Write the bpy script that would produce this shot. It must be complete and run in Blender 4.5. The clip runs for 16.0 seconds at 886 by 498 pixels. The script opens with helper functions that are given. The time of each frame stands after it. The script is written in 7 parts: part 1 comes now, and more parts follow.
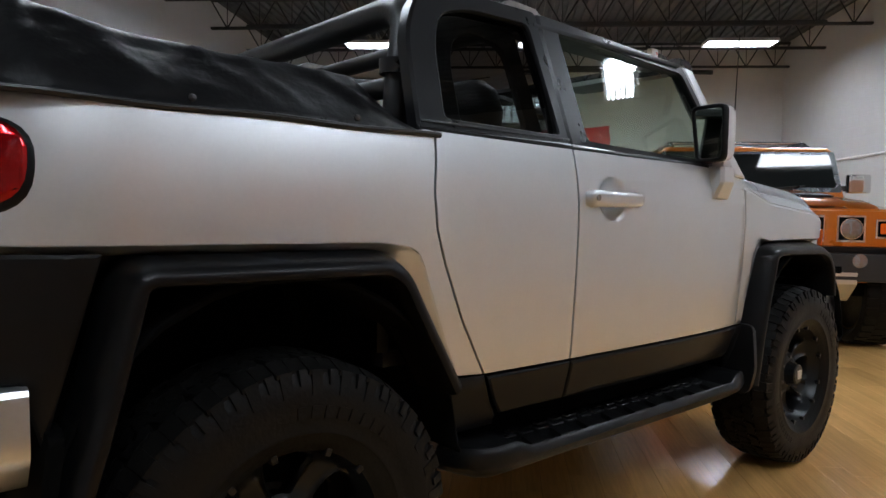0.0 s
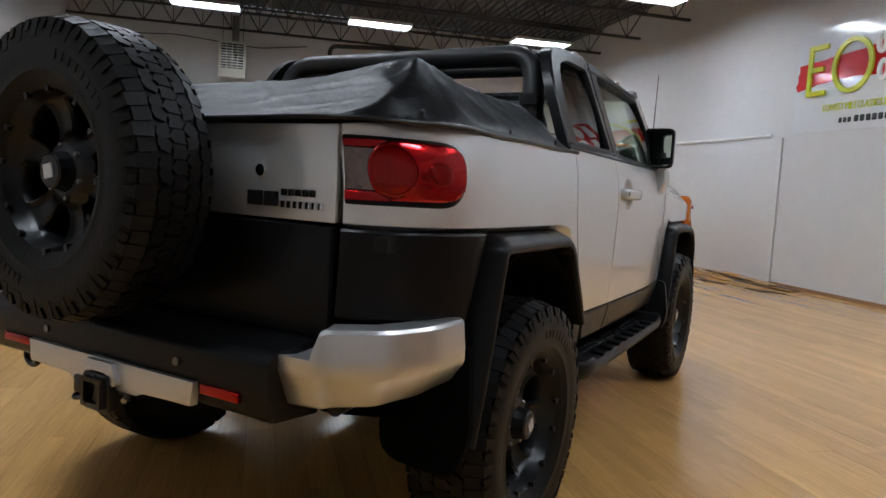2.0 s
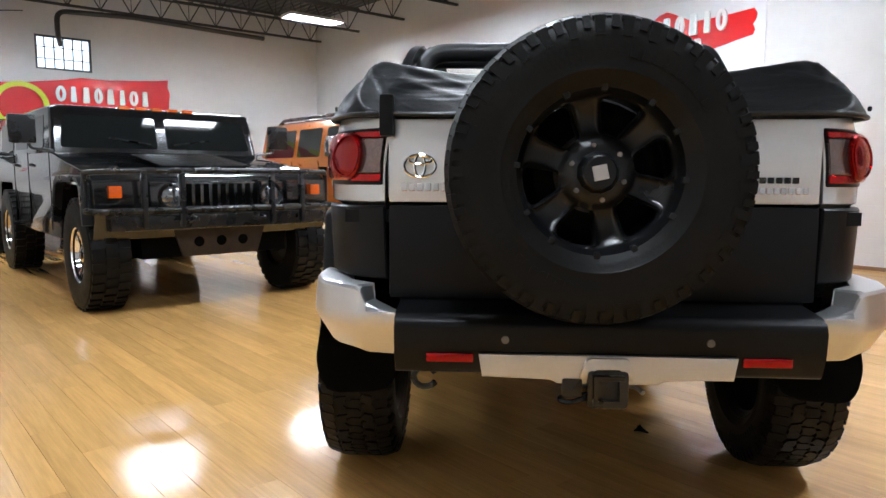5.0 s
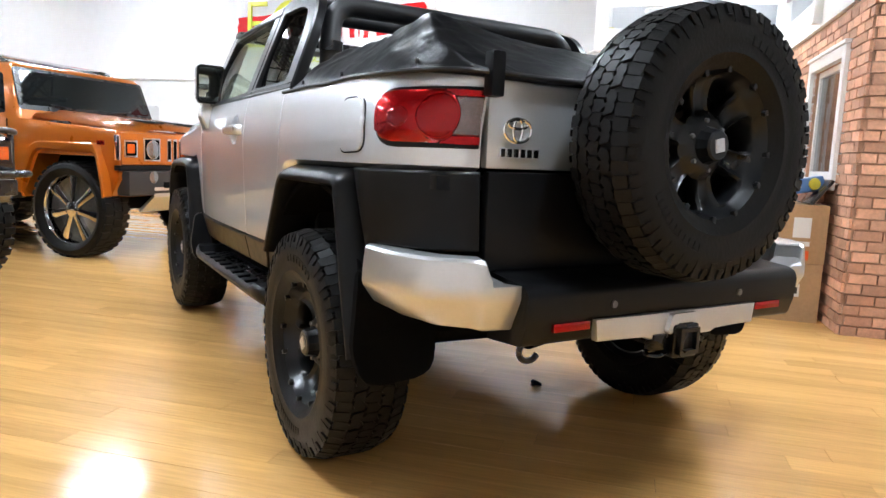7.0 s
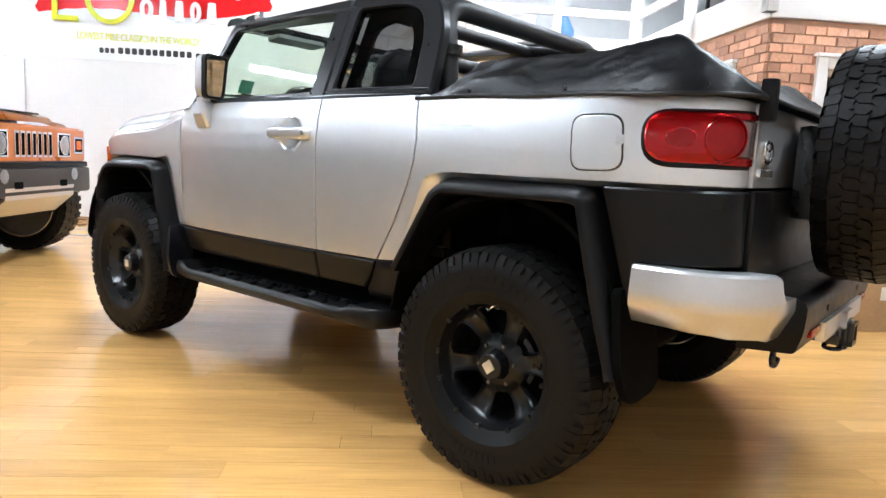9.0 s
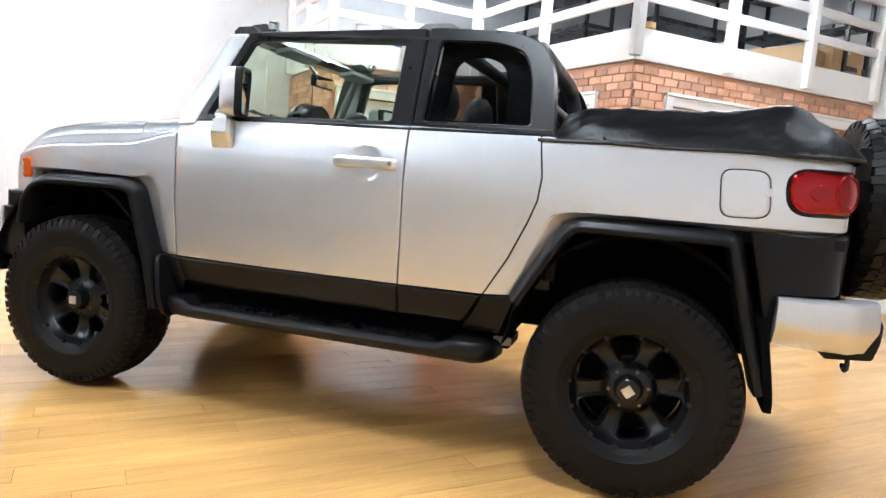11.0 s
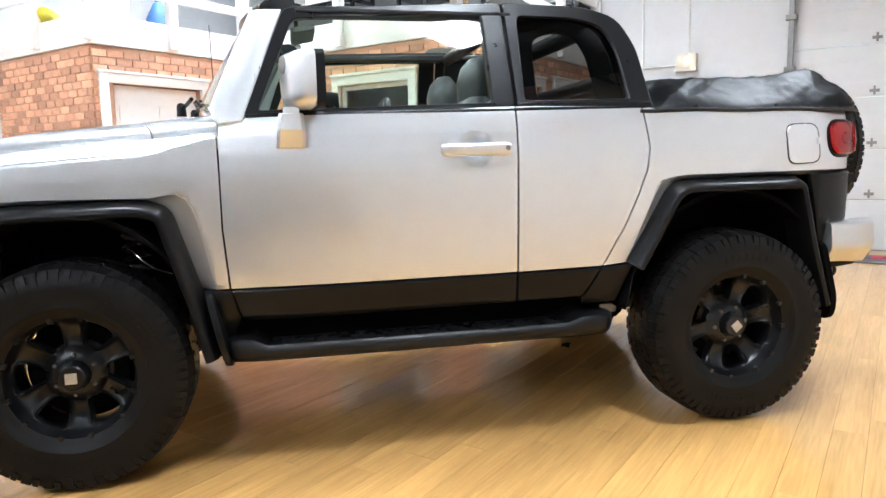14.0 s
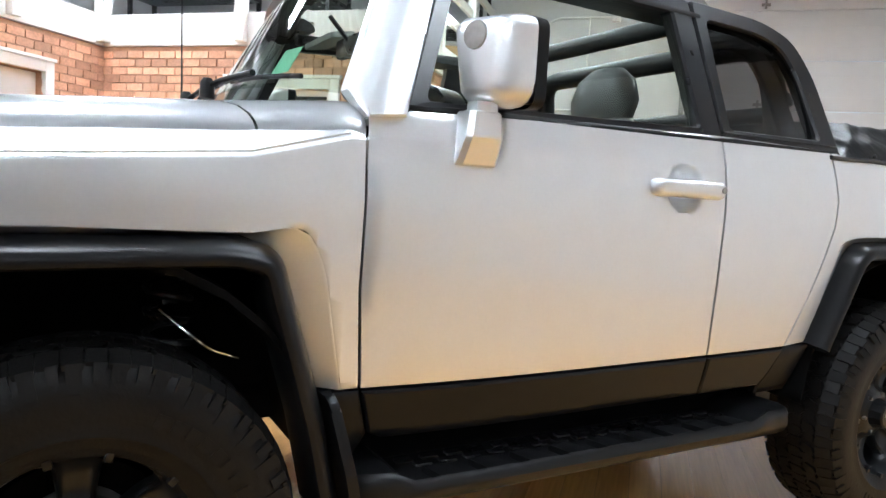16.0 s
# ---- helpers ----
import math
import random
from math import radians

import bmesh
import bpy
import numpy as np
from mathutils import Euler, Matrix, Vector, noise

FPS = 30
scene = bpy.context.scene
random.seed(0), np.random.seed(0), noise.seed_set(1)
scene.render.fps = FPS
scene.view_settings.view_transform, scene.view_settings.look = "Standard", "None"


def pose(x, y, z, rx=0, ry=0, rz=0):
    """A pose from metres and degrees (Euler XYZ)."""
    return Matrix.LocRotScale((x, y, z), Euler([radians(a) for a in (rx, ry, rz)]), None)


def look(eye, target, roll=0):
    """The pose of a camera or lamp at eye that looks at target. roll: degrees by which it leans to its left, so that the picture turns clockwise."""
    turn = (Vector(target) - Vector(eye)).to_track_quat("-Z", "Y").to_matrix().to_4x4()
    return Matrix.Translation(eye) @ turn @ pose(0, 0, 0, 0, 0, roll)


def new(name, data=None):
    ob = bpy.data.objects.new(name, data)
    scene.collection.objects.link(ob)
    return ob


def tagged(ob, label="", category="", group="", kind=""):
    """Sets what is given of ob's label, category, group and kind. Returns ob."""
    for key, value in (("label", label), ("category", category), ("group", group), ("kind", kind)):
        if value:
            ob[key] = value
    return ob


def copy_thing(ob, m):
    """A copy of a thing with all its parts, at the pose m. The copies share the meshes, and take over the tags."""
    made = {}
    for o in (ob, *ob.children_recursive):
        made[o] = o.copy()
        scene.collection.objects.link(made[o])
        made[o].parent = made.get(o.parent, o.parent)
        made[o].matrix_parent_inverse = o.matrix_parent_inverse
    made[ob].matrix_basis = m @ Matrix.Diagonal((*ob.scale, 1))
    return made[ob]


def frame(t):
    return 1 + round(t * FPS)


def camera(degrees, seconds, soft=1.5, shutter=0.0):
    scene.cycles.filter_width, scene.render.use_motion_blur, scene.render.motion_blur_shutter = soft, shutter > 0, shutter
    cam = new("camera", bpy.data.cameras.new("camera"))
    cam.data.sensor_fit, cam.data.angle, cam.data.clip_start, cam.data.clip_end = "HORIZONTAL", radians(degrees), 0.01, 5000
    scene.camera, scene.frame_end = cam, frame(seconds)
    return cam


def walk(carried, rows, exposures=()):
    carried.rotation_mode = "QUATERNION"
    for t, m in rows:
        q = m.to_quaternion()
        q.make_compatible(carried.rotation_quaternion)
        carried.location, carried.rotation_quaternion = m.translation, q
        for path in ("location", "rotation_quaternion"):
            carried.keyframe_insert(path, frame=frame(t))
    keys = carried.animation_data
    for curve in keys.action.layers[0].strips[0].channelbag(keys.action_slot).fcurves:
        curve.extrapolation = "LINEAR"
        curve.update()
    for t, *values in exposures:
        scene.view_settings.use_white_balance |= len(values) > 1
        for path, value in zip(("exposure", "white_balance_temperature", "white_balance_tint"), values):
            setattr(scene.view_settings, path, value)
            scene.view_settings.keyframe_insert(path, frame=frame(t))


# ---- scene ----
cam = camera(65.79, 16.0)
PATH = [
    (0, (2.199, -1.998, 1.155), (0.683, -0.698, 1.046), 1.01),
    (0.5, (2.158, -2.360, 1.152), (0.716, -0.980, 1.033), 1.79),
    (1, (2.103, -2.732, 1.169), (0.793, -1.226, 1.027), 0.04),
    (1.5, (1.956, -3.060, 1.169), (0.778, -1.453, 0.989), 0.95),
    (2, (1.720, -3.393, 1.191), (0.744, -1.657, 1.011), 3.22),
    (2.5, (1.514, -3.727, 1.188), (0.792, -1.867, 1.054), 3.34),
    (3, (1.175, -3.948, 1.170), (0.599, -2.037, 1.033), 1.49),
    (3.5, (0.782, -4.110, 1.182), (0.221, -2.195, 1.039), 0.49),
    (3.7, (0.631, -4.173, 1.183), (0.066, -2.261, 1.031), 0.84),
    (5.8, (-0.940, -3.980, 1.171), (-0.607, -2.027, 0.904), 3.69),
    (6, (-1.080, -3.932, 1.175), (-0.640, -2.000, 0.903), 5.24),
    (6.5, (-1.427, -3.816, 1.165), (-0.657, -1.992, 0.882), 3.44),
    (7, (-1.730, -3.647, 1.107), (-0.717, -1.943, 0.845), 2.42),
    (7.5, (-2.018, -3.425, 1.101), (-0.786, -1.872, 0.835), 3.53),
    (8, (-2.343, -3.211, 1.116), (-0.974, -1.780, 0.834), 3.30),
    (8.5, (-2.605, -2.901, 1.115), (-1.184, -1.524, 0.828), 3.10),
    (9, (-2.815, -2.616, 1.126), (-1.274, -1.369, 0.865), 2.91),
    (9.5, (-3.022, -2.317, 1.143), (-1.340, -1.256, 0.926), 4.28),
    (10, (-3.159, -1.980, 1.135), (-1.382, -1.086, 0.931), 4.38),
    (10.2, (-3.210, -1.863, 1.146), (-1.403, -1.030, 0.942), 4.87),
    (12.3, (-3.981, -0.425, 1.207), (-1.995, -0.332, 0.989), 3.01),
    (12.5, (-3.978, -0.326, 1.165), (-1.989, -0.293, 0.962), 3.25),
    (13, (-3.884, 0.011, 1.164), (-1.899, -0.068, 0.934), 2.04),
    (13.5, (-3.755, 0.323, 1.177), (-1.783, 0.097, 0.931), 0.27),
    (14, (-3.481, 0.545, 1.168), (-1.543, 0.124, 0.908), -1.35),
    (14.5, (-3.159, 0.765, 1.176), (-1.250, 0.195, 1.010), 2.58),
    (15, (-2.846, 0.983, 1.197), (-0.986, 0.267, 1.041), 0.80),
    (15.5, (-2.516, 1.191, 1.167), (-0.713, 0.340, 1.009), 0.63),
    (16, (-2.240, 1.395, 1.157), (-0.510, 0.406, 0.991), 3.24),
]
EXPOSURE = [(0, -0.28), (1.0, -0.28), (2.0, -0.3), (2.6, 0.12), (3.7, 0.33), (5.8, 0.95), (9, 1.12), (12.5, 1.29), (14, 1.3), (16, 1.03)]
walk(cam, [(t, look(eye, target, roll)) for t, eye, target, roll in PATH], EXPOSURE)

# ---- world and light ----
world = bpy.data.worlds.new("world")
scene.world = world
world.use_nodes = True
sky = world.node_tree.nodes.new("ShaderNodeTexSky")
sky.sky_type, sky.sun_disc, sky.sun_elevation = "NISHITA", False, radians(35)
world.node_tree.links.new(sky.outputs[0], world.node_tree.nodes["Background"].inputs[0])
world.node_tree.nodes["Background"].inputs[1].default_value = 0.1

TUBE_GLOW = 67.0          # strength of the fluorescent diffusers
TUBE_TINT = (0.895, 1.0, 1.12)

# The room stands turned by 44 degrees against the pickup, which lies along the world's y axis.
ROOM = Matrix.Rotation(radians(44), 4, "Z")
FAR, NEAR, SIGN, LEFT, CEIL = 13.3, -6.5, 6.31, -5.4, 5.05


# ---- materials ----
def surface(name, color, rough=0.5, metal=0.0, coat=0.0, grain=30.0, vary=0.12, bump=0.0, rough_vary=0.1, stretch=(1, 1, 1), pick=None, pick_vary=0.0, coat_rough=0.05, spec=0.5, coat_ior=1.5):
    """A principled material with variation at two scales; pick: 'object' or 'island' for piece-by-piece tone."""
    m = bpy.data.materials.new(name)
    m.use_nodes = True
    nt = m.node_tree
    b = nt.nodes["Principled BSDF"]
    b.inputs["Metallic"].default_value = metal
    b.inputs["Specular IOR Level"].default_value = spec
    b.inputs["Coat Weight"].default_value = coat
    b.inputs["Coat Roughness"].default_value = coat_rough
    b.inputs["Coat IOR"].default_value = coat_ior
    tc = nt.nodes.new("ShaderNodeTexCoord")
    mp = nt.nodes.new("ShaderNodeMapping")
    mp.inputs["Scale"].default_value = stretch
    nt.links.new(tc.outputs["Object"], mp.inputs["Vector"])
    vec = mp.outputs["Vector"]
    rnd = None
    if pick:
        if pick == "object":
            rnd = nt.nodes.new("ShaderNodeObjectInfo").outputs["Random"]
        else:
            rnd = nt.nodes.new("ShaderNodeNewGeometry").outputs["Random Per Island"]
        shift = nt.nodes.new("ShaderNodeVectorMath")
        shift.operation = "MULTIPLY_ADD"
        nt.links.new(rnd, shift.inputs[0])
        shift.inputs[1].default_value = (37.0, 91.0, 53.0)
        nt.links.new(vec, shift.inputs[2])
        vec = shift.outputs[0]
    fine = nt.nodes.new("ShaderNodeTexNoise")
    fine.inputs["Scale"].default_value, fine.inputs["Detail"].default_value = grain, 5
    wide = nt.nodes.new("ShaderNodeTexNoise")
    wide.inputs["Scale"].default_value, wide.inputs["Detail"].default_value = grain / 9, 3
    nt.links.new(vec, fine.inputs["Vector"])
    nt.links.new(vec, wide.inputs["Vector"])
    both = nt.nodes.new("ShaderNodeMath")
    both.operation = "ADD"
    nt.links.new(fine.outputs["Fac"], both.inputs[0])
    nt.links.new(wide.outputs["Fac"], both.inputs[1])
    tone = nt.nodes.new("ShaderNodeMapRange")
    tone.inputs["From Min"].default_value, tone.inputs["From Max"].default_value = 0.6, 1.4
    tone.inputs["To Min"].default_value, tone.inputs["To Max"].default_value = 1 - vary, 1 + vary
    nt.links.new(both.outputs[0], tone.inputs["Value"])
    value = tone.outputs[0]
    if rnd is not None and pick_vary:
        pt = nt.nodes.new("ShaderNodeMapRange")
        pt.inputs["To Min"].default_value, pt.inputs["To Max"].default_value = 1 - pick_vary, 1 + pick_vary
        nt.links.new(rnd, pt.inputs["Value"])
        mul = nt.nodes.new("ShaderNodeMath")
        mul.operation = "MULTIPLY"
        nt.links.new(value, mul.inputs[0])
        nt.links.new(pt.outputs[0], mul.inputs[1])
        value = mul.outputs[0]
    col = nt.nodes.new("ShaderNodeVectorMath")
    col.operation = "SCALE"
    col.inputs[0].default_value = color
    nt.links.new(value, col.inputs["Scale"])
    nt.links.new(col.outputs[0], b.inputs["Base Color"])
    rg = nt.nodes.new("ShaderNodeMapRange")
    rg.inputs["From Min"].default_value, rg.inputs["From Max"].default_value = 0.3, 0.7
    rg.inputs["To Min"].default_value, rg.inputs["To Max"].default_value = max(0.01, rough * (1 - rough_vary)), min(1.0, rough * (1 + rough_vary))
    nt.links.new(wide.outputs["Fac"], rg.inputs["Value"])
    nt.links.new(rg.outputs[0], b.inputs["Roughness"])
    if bump:
        bp = nt.nodes.new("ShaderNodeBump")
        bp.inputs["Strength"].default_value, bp.inputs["Distance"].default_value = bump, 0.004
        nt.links.new(fine.outputs["Fac"], bp.inputs["Height"])
        nt.links.new(bp.outputs[0], b.inputs["Normal"])
    return m


def glass(name, tint, rough=0.0, clear=0.9):
    """Thin pane: mostly see-through, with a mirror-like skin."""
    m = bpy.data.materials.new(name)
    m.use_nodes = True
    nt = m.node_tree
    nt.nodes.remove(nt.nodes["Principled BSDF"])
    tr, gl, mx, lw, pw, fr = (nt.nodes.new(k) for k in ("ShaderNodeBsdfTransparent", "ShaderNodeBsdfGlossy", "ShaderNodeMixShader", "ShaderNodeLayerWeight", "ShaderNodeMath", "ShaderNodeMath"))
    tr.inputs[0].default_value = (*tint, 1)
    gl.inputs["Roughness"].default_value = rough
    # the gloss of a pane: 6 percent head on, rising steeply towards grazing
    lw.inputs["Blend"].default_value = 0.5
    pw.operation, fr.operation = "POWER", "MULTIPLY_ADD"
    pw.inputs[1].default_value = 5.0
    nt.links.new(lw.outputs["Facing"], pw.inputs[0])
    nt.links.new(pw.outputs[0], fr.inputs[0])
    fr.inputs[1].default_value, fr.inputs[2].default_value = 0.94, 0.06
    nt.links.new(fr.outputs[0], mx.inputs[0])
    nt.links.new(tr.outputs[0], mx.inputs[1])
    nt.links.new(gl.outputs[0], mx.inputs[2])
    nt.links.new(mx.outputs[0], nt.nodes["Material Output"].inputs[0])
    return m


def glowing(name, color, strength):
    m = bpy.data.materials.new(name)
    m.use_nodes = True
    b = m.node_tree.nodes["Principled BSDF"]
    b.inputs["Base Color"].default_value = (*color, 1)
    b.inputs["Emission Color"].default_value = (*color, 1)
    b.inputs["Emission Strength"].default_value = strength
    return m


WHITE_WALL = surface("white_wall_paint", (0.63, 0.63, 0.63), 0.6, grain=6, vary=0.04, bump=0.15)
WHITE_TRIM = surface("white_gloss_trim", (0.82, 0.81, 0.79), 0.35, grain=12, vary=0.03)
GREY_WALL = surface("grey_wall_paint", (0.5, 0.5, 0.5), 0.7, grain=6, vary=0.05)
DECK = surface("dark_steel_deck", (0.12, 0.125, 0.13), 0.6, 0.3, grain=5, vary=0.25)
JOIST = surface("dark_joist_steel", (0.05, 0.05, 0.052), 0.6, 0.2, grain=20, vary=0.2)
SLAB = surface("dark_subfloor", (0.06, 0.035, 0.018), 0.8)
WOOD = surface("honey_laminate", (0.63, 0.350, 0.120), 0.145, grain=9, vary=0.21, stretch=(0.5, 9, 9), pick="object", pick_vary=0.09, rough_vary=0.15, spec=0.68)
WOOD_FAR = surface("honey_laminate_rest", (0.63, 0.350, 0.120), 0.145, grain=9, vary=0.21, stretch=(0.5, 9, 9), pick="island", pick_vary=0.09, rough_vary=0.15, spec=0.68)
BRICK = surface("red_brick", (0.63, 0.345, 0.225), 0.85, grain=45, vary=0.25, bump=0.5, pick="object", pick_vary=0.30)
BRICK_FAR = surface("red_brick_rest", (0.63, 0.345, 0.225), 0.85, grain=45, vary=0.25, bump=0.5, pick="island", pick_vary=0.30)
MORTAR = surface("pale_brown_mortar", (0.50, 0.29, 0.19), 0.9, grain=60, vary=0.2, bump=0.4)
TUBES = glowing("fluorescent_tubes", TUBE_TINT, TUBE_GLOW)
TUBES.cycles.emission_sampling = "FRONT"
nt = TUBES.node_tree
sep, ping, gate = nt.nodes.new("ShaderNodeSeparateXYZ"), nt.nodes.new("ShaderNodeMath"), nt.nodes.new("ShaderNodeMapRange")
nt.links.new(nt.nodes.new("ShaderNodeTexCoord").outputs["Object"], sep.inputs[0])
ping.operation = "PINGPONG"
ping.inputs[1].default_value = 0.0325
nt.links.new(sep.outputs["Y"], ping.inputs[0])
gate.inputs["From Min"].default_value, gate.inputs["From Max"].default_value = 0.009, 0.013
gate.inputs["To Min"].default_value, gate.inputs["To Max"].default_value = 0.0, TUBE_GLOW
nt.links.new(ping.outputs[0], gate.inputs["Value"])
nt.links.new(gate.outputs[0], nt.nodes["Principled BSDF"].inputs["Emission Strength"])
DAYLIGHT = glowing("daylight_pane", (0.85, 0.92, 1.0), 1.6)
SILVER = surface("silver_metallic_paint", (0.690, 0.705, 0.722), 0.38, 0.80, coat=1.0, grain=120, vary=0.03, coat_rough=0.02, coat_ior=1.78)
SILVER_TRIM = surface("satin_silver_trim", (0.66, 0.66, 0.665), 0.31, 0.85, grain=90, vary=0.04)
BLACK_TRIM = surface("black_grained_plastic", (0.0048, 0.0048, 0.0053), 0.33, grain=160, vary=0.2, bump=0.10, spec=0.20)
STEP_BLACK = surface("black_step_plastic", (0.0065, 0.0065, 0.007), 0.38, grain=200, vary=0.25, bump=0.15, spec=0.24)
BLACK_PAINT = surface("black_gloss_paint", (0.008, 0.008, 0.009), 0.15, coat=1.0, grain=60, vary=0.1)
FRAME_BLACK = surface("matte_black_frame", (0.007, 0.007, 0.008), 0.30, grain=120, vary=0.12, bump=0.04, spec=0.30)
SATIN_BLACK = surface("satin_black_paint", (0.008, 0.008, 0.009), 0.28, grain=80, vary=0.1)
# near-black; also puts the shade of gaps and recesses into the colour
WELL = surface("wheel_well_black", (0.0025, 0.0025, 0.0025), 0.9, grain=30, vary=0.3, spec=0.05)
RUBBER = surface("tyre_rubber", (0.0052, 0.0049, 0.0046), 0.46, grain=90, vary=0.3, bump=0.25, spec=0.17)
WHEEL_BLACK = surface("matte_black_wheel", (0.0048, 0.0052, 0.0060), 0.30, 0.0, grain=70, vary=0.15, spec=0.36)
CHROME = surface("chrome", (0.75, 0.75, 0.76), 0.08, 1.0, grain=40, vary=0.03)
STEEL = surface("dull_steel", (0.25, 0.24, 0.23), 0.45, 0.9, grain=50, vary=0.25)
VINYL = surface("black_vinyl_cloth", (0.007, 0.007, 0.008), 0.38, grain=70, vary=0.25, bump=0.25, spec=0.38)
PAD = surface("black_bar_padding", (0.008, 0.008, 0.009), 0.45, grain=90, vary=0.2, bump=0.2)
LEATHER = surface("dark_grey_leather", (0.035, 0.036, 0.038), 0.45, grain=70, vary=0.15, bump=0.25)
GREY_PLASTIC = surface("grey_cabin_plastic", (0.22, 0.23, 0.22), 0.6, grain=80, vary=0.08)
RED_LENS = surface("red_lamp_lens", (0.36, 0.003, 0.005), 0.22, 0.75, coat=0.6, grain=38, vary=0.18, stretch=(1, 1, 3.5), coat_rough=0.02, spec=0.05)
RED_DEEP = surface("deep_red_lamp_lens", (0.28, 0.002, 0.003), 0.20, 0.75, coat=0.6, grain=60, vary=0.18, coat_rough=0.02, spec=0.05)
CLEAR_LENS = surface("clear_lamp_lens", (0.19, 0.145, 0.135), 0.26, 0.75, coat=0.6, grain=120, vary=0.45, coat_rough=0.02)
LAMP_LENS = surface("clear_headlamp", (0.34, 0.35, 0.37), 0.16, 0.85, coat=1.0, grain=60, vary=0.25)
AMBER = surface("amber_lens", (0.70, 0.10, 0.006), 0.08, coat=1.0, grain=60, vary=0.15)
SIDE_GLASS = glass("green_side_glass", (0.78, 0.86, 0.78))
DARK_GLASS = glass("smoked_glass", (0.17, 0.175, 0.175))
MIRROR = surface("mirror_face", (0.85, 0.86, 0.86), 0.02, 1.0, grain=10, vary=0.01)
ORANGE = surface("burnt_orange_paint", (0.50, 0.125, 0.006), 0.30, 0.3, coat=1.0, grain=90, vary=0.03, coat_rough=0.04)
WHITE_PAINT = surface("white_car_paint", (0.78, 0.78, 0.78), 0.25, coat=1.0, grain=60, vary=0.03)
CAR_GLASS = surface("dark_car_glass", (0.012, 0.014, 0.014), 0.03, grain=20, vary=0.1, spec=0.38)
CARDBOARD = surface("brown_cardboard", (0.42, 0.27, 0.14), 0.85, grain=40, vary=0.12)
PAPER = surface("white_paper", (0.75, 0.75, 0.73), 0.7, grain=30, vary=0.04)
SIGN_WHITE = surface("white_sign_board", (0.74, 0.76, 0.78), 0.18, coat=0.6, grain=8, vary=0.02)
SIGN_RED = surface("red_sign_paint", (0.62, 0.012, 0.015), 0.2, coat=0.6, grain=12, vary=0.08)
SIGN_LIME = surface("lime_sign_letter", (0.62, 0.66, 0.03), 0.3, grain=12, vary=0.05)
SIGN_LETTER = surface("white_sign_letter", (0.8, 0.8, 0.8), 0.3, grain=12, vary=0.03)
INK = surface("black_sign_print", (0.02, 0.02, 0.02), 0.4, grain=12, vary=0.1)
PURPLE = surface("dark_purple_print", (0.045, 0.02, 0.05), 0.4, grain=25, vary=0.4)
GOLD = surface("gold_print", (0.45, 0.32, 0.06), 0.4, grain=25, vary=0.2)
BEIGE_METAL = surface("beige_enamel", (0.62, 0.60, 0.52), 0.45, grain=30, vary=0.05)
BLUE_PLASTIC = surface("blue_plastic", (0.08, 0.20, 0.46), 0.5, grain=30, vary=0.1)
YELLOW_PLASTIC = surface("yellow_plastic", (0.6, 0.5, 0.05), 0.5, grain=30, vary=0.1)
RED_MAT = surface("red_floor_tile", (0.42, 0.02, 0.04), 0.5, grain=30, vary=0.1)
GREY_MAT = surface("grey_floor_tile", (0.1, 0.1, 0.105), 0.5, grain=30, vary=0.1)


# ---- building helpers ----
def part(name, bm, mat, parent=None, label="", smooth=38, kind=""):
    """Links a bmesh as one mesh object, under a thing or under a part."""
    if smooth:
        lim = radians(smooth)
        for f in bm.faces:
            f.smooth = True
        for e in bm.edges:
            e.smooth = len(e.link_faces) == 2 and e.calc_face_angle(0.0) < lim
    me = bpy.data.meshes.new(name)
    bm.to_mesh(me)
    bm.free()
    me.materials.append(mat)
    ob = new(name, me)
    if parent is not None:
        ob.parent = parent
    return tagged(ob, label=label, kind=kind)


def thing(name, label, category, group="", m=None, kind=""):
    ob = new(name)
    ob.empty_display_size = 0.1
    if m is not None:
        ob.matrix_world = m
    return tagged(ob, label, category, group, kind)


def add_box(bm, lo, hi, bev=0.0, m=None, seg=2):
    made = bmesh.ops.create_cube(bm, size=1)["verts"]
    for v in made:
        v.co = [l + (c + 0.5) * (h - l) for l, h, c in zip(lo, hi, v.co)]
    if bev:
        edges = list({e for v in made for e in v.link_edges})
        out = bmesh.ops.bevel(bm, geom=edges, offset=bev, segments=seg, profile=0.7, affect="EDGES")
        made = list({v for f in out["faces"] for v in f.verts} | {v for v in made if v.is_valid})
    if m is not None:
        bmesh.ops.transform(bm, matrix=m, verts=made)
    return made


def boxed(lo, hi, bev=0.0, m=None):
    bm = bmesh.new()
    add_box(bm, lo, hi, bev, m)
    return bm


def rounded(poly, r, n=4):
    """A 2D polygon with its corners rounded; r may be one number or one per corner."""
    out = []
    k = len(poly)
    for i, p in enumerate(poly):
        p, a, b = Vector(p), Vector(poly[i - 1]), Vector(poly[(i + 1) % k])
        rr = r[i] if isinstance(r, (list, tuple)) else r
        u, v = (a - p), (b - p)
        d = min(rr, u.length * 0.45, v.length * 0.45)
        if d < 1e-4:
            out.append(tuple(p))
            continue
        s, e = p + u.normalized() * d, p + v.normalized() * d
        for j in range(n + 1):
            t = j / n
            out.append(tuple(s * (1 - t) ** 2 + p * 2 * t * (1 - t) + e * t * t))
    return out


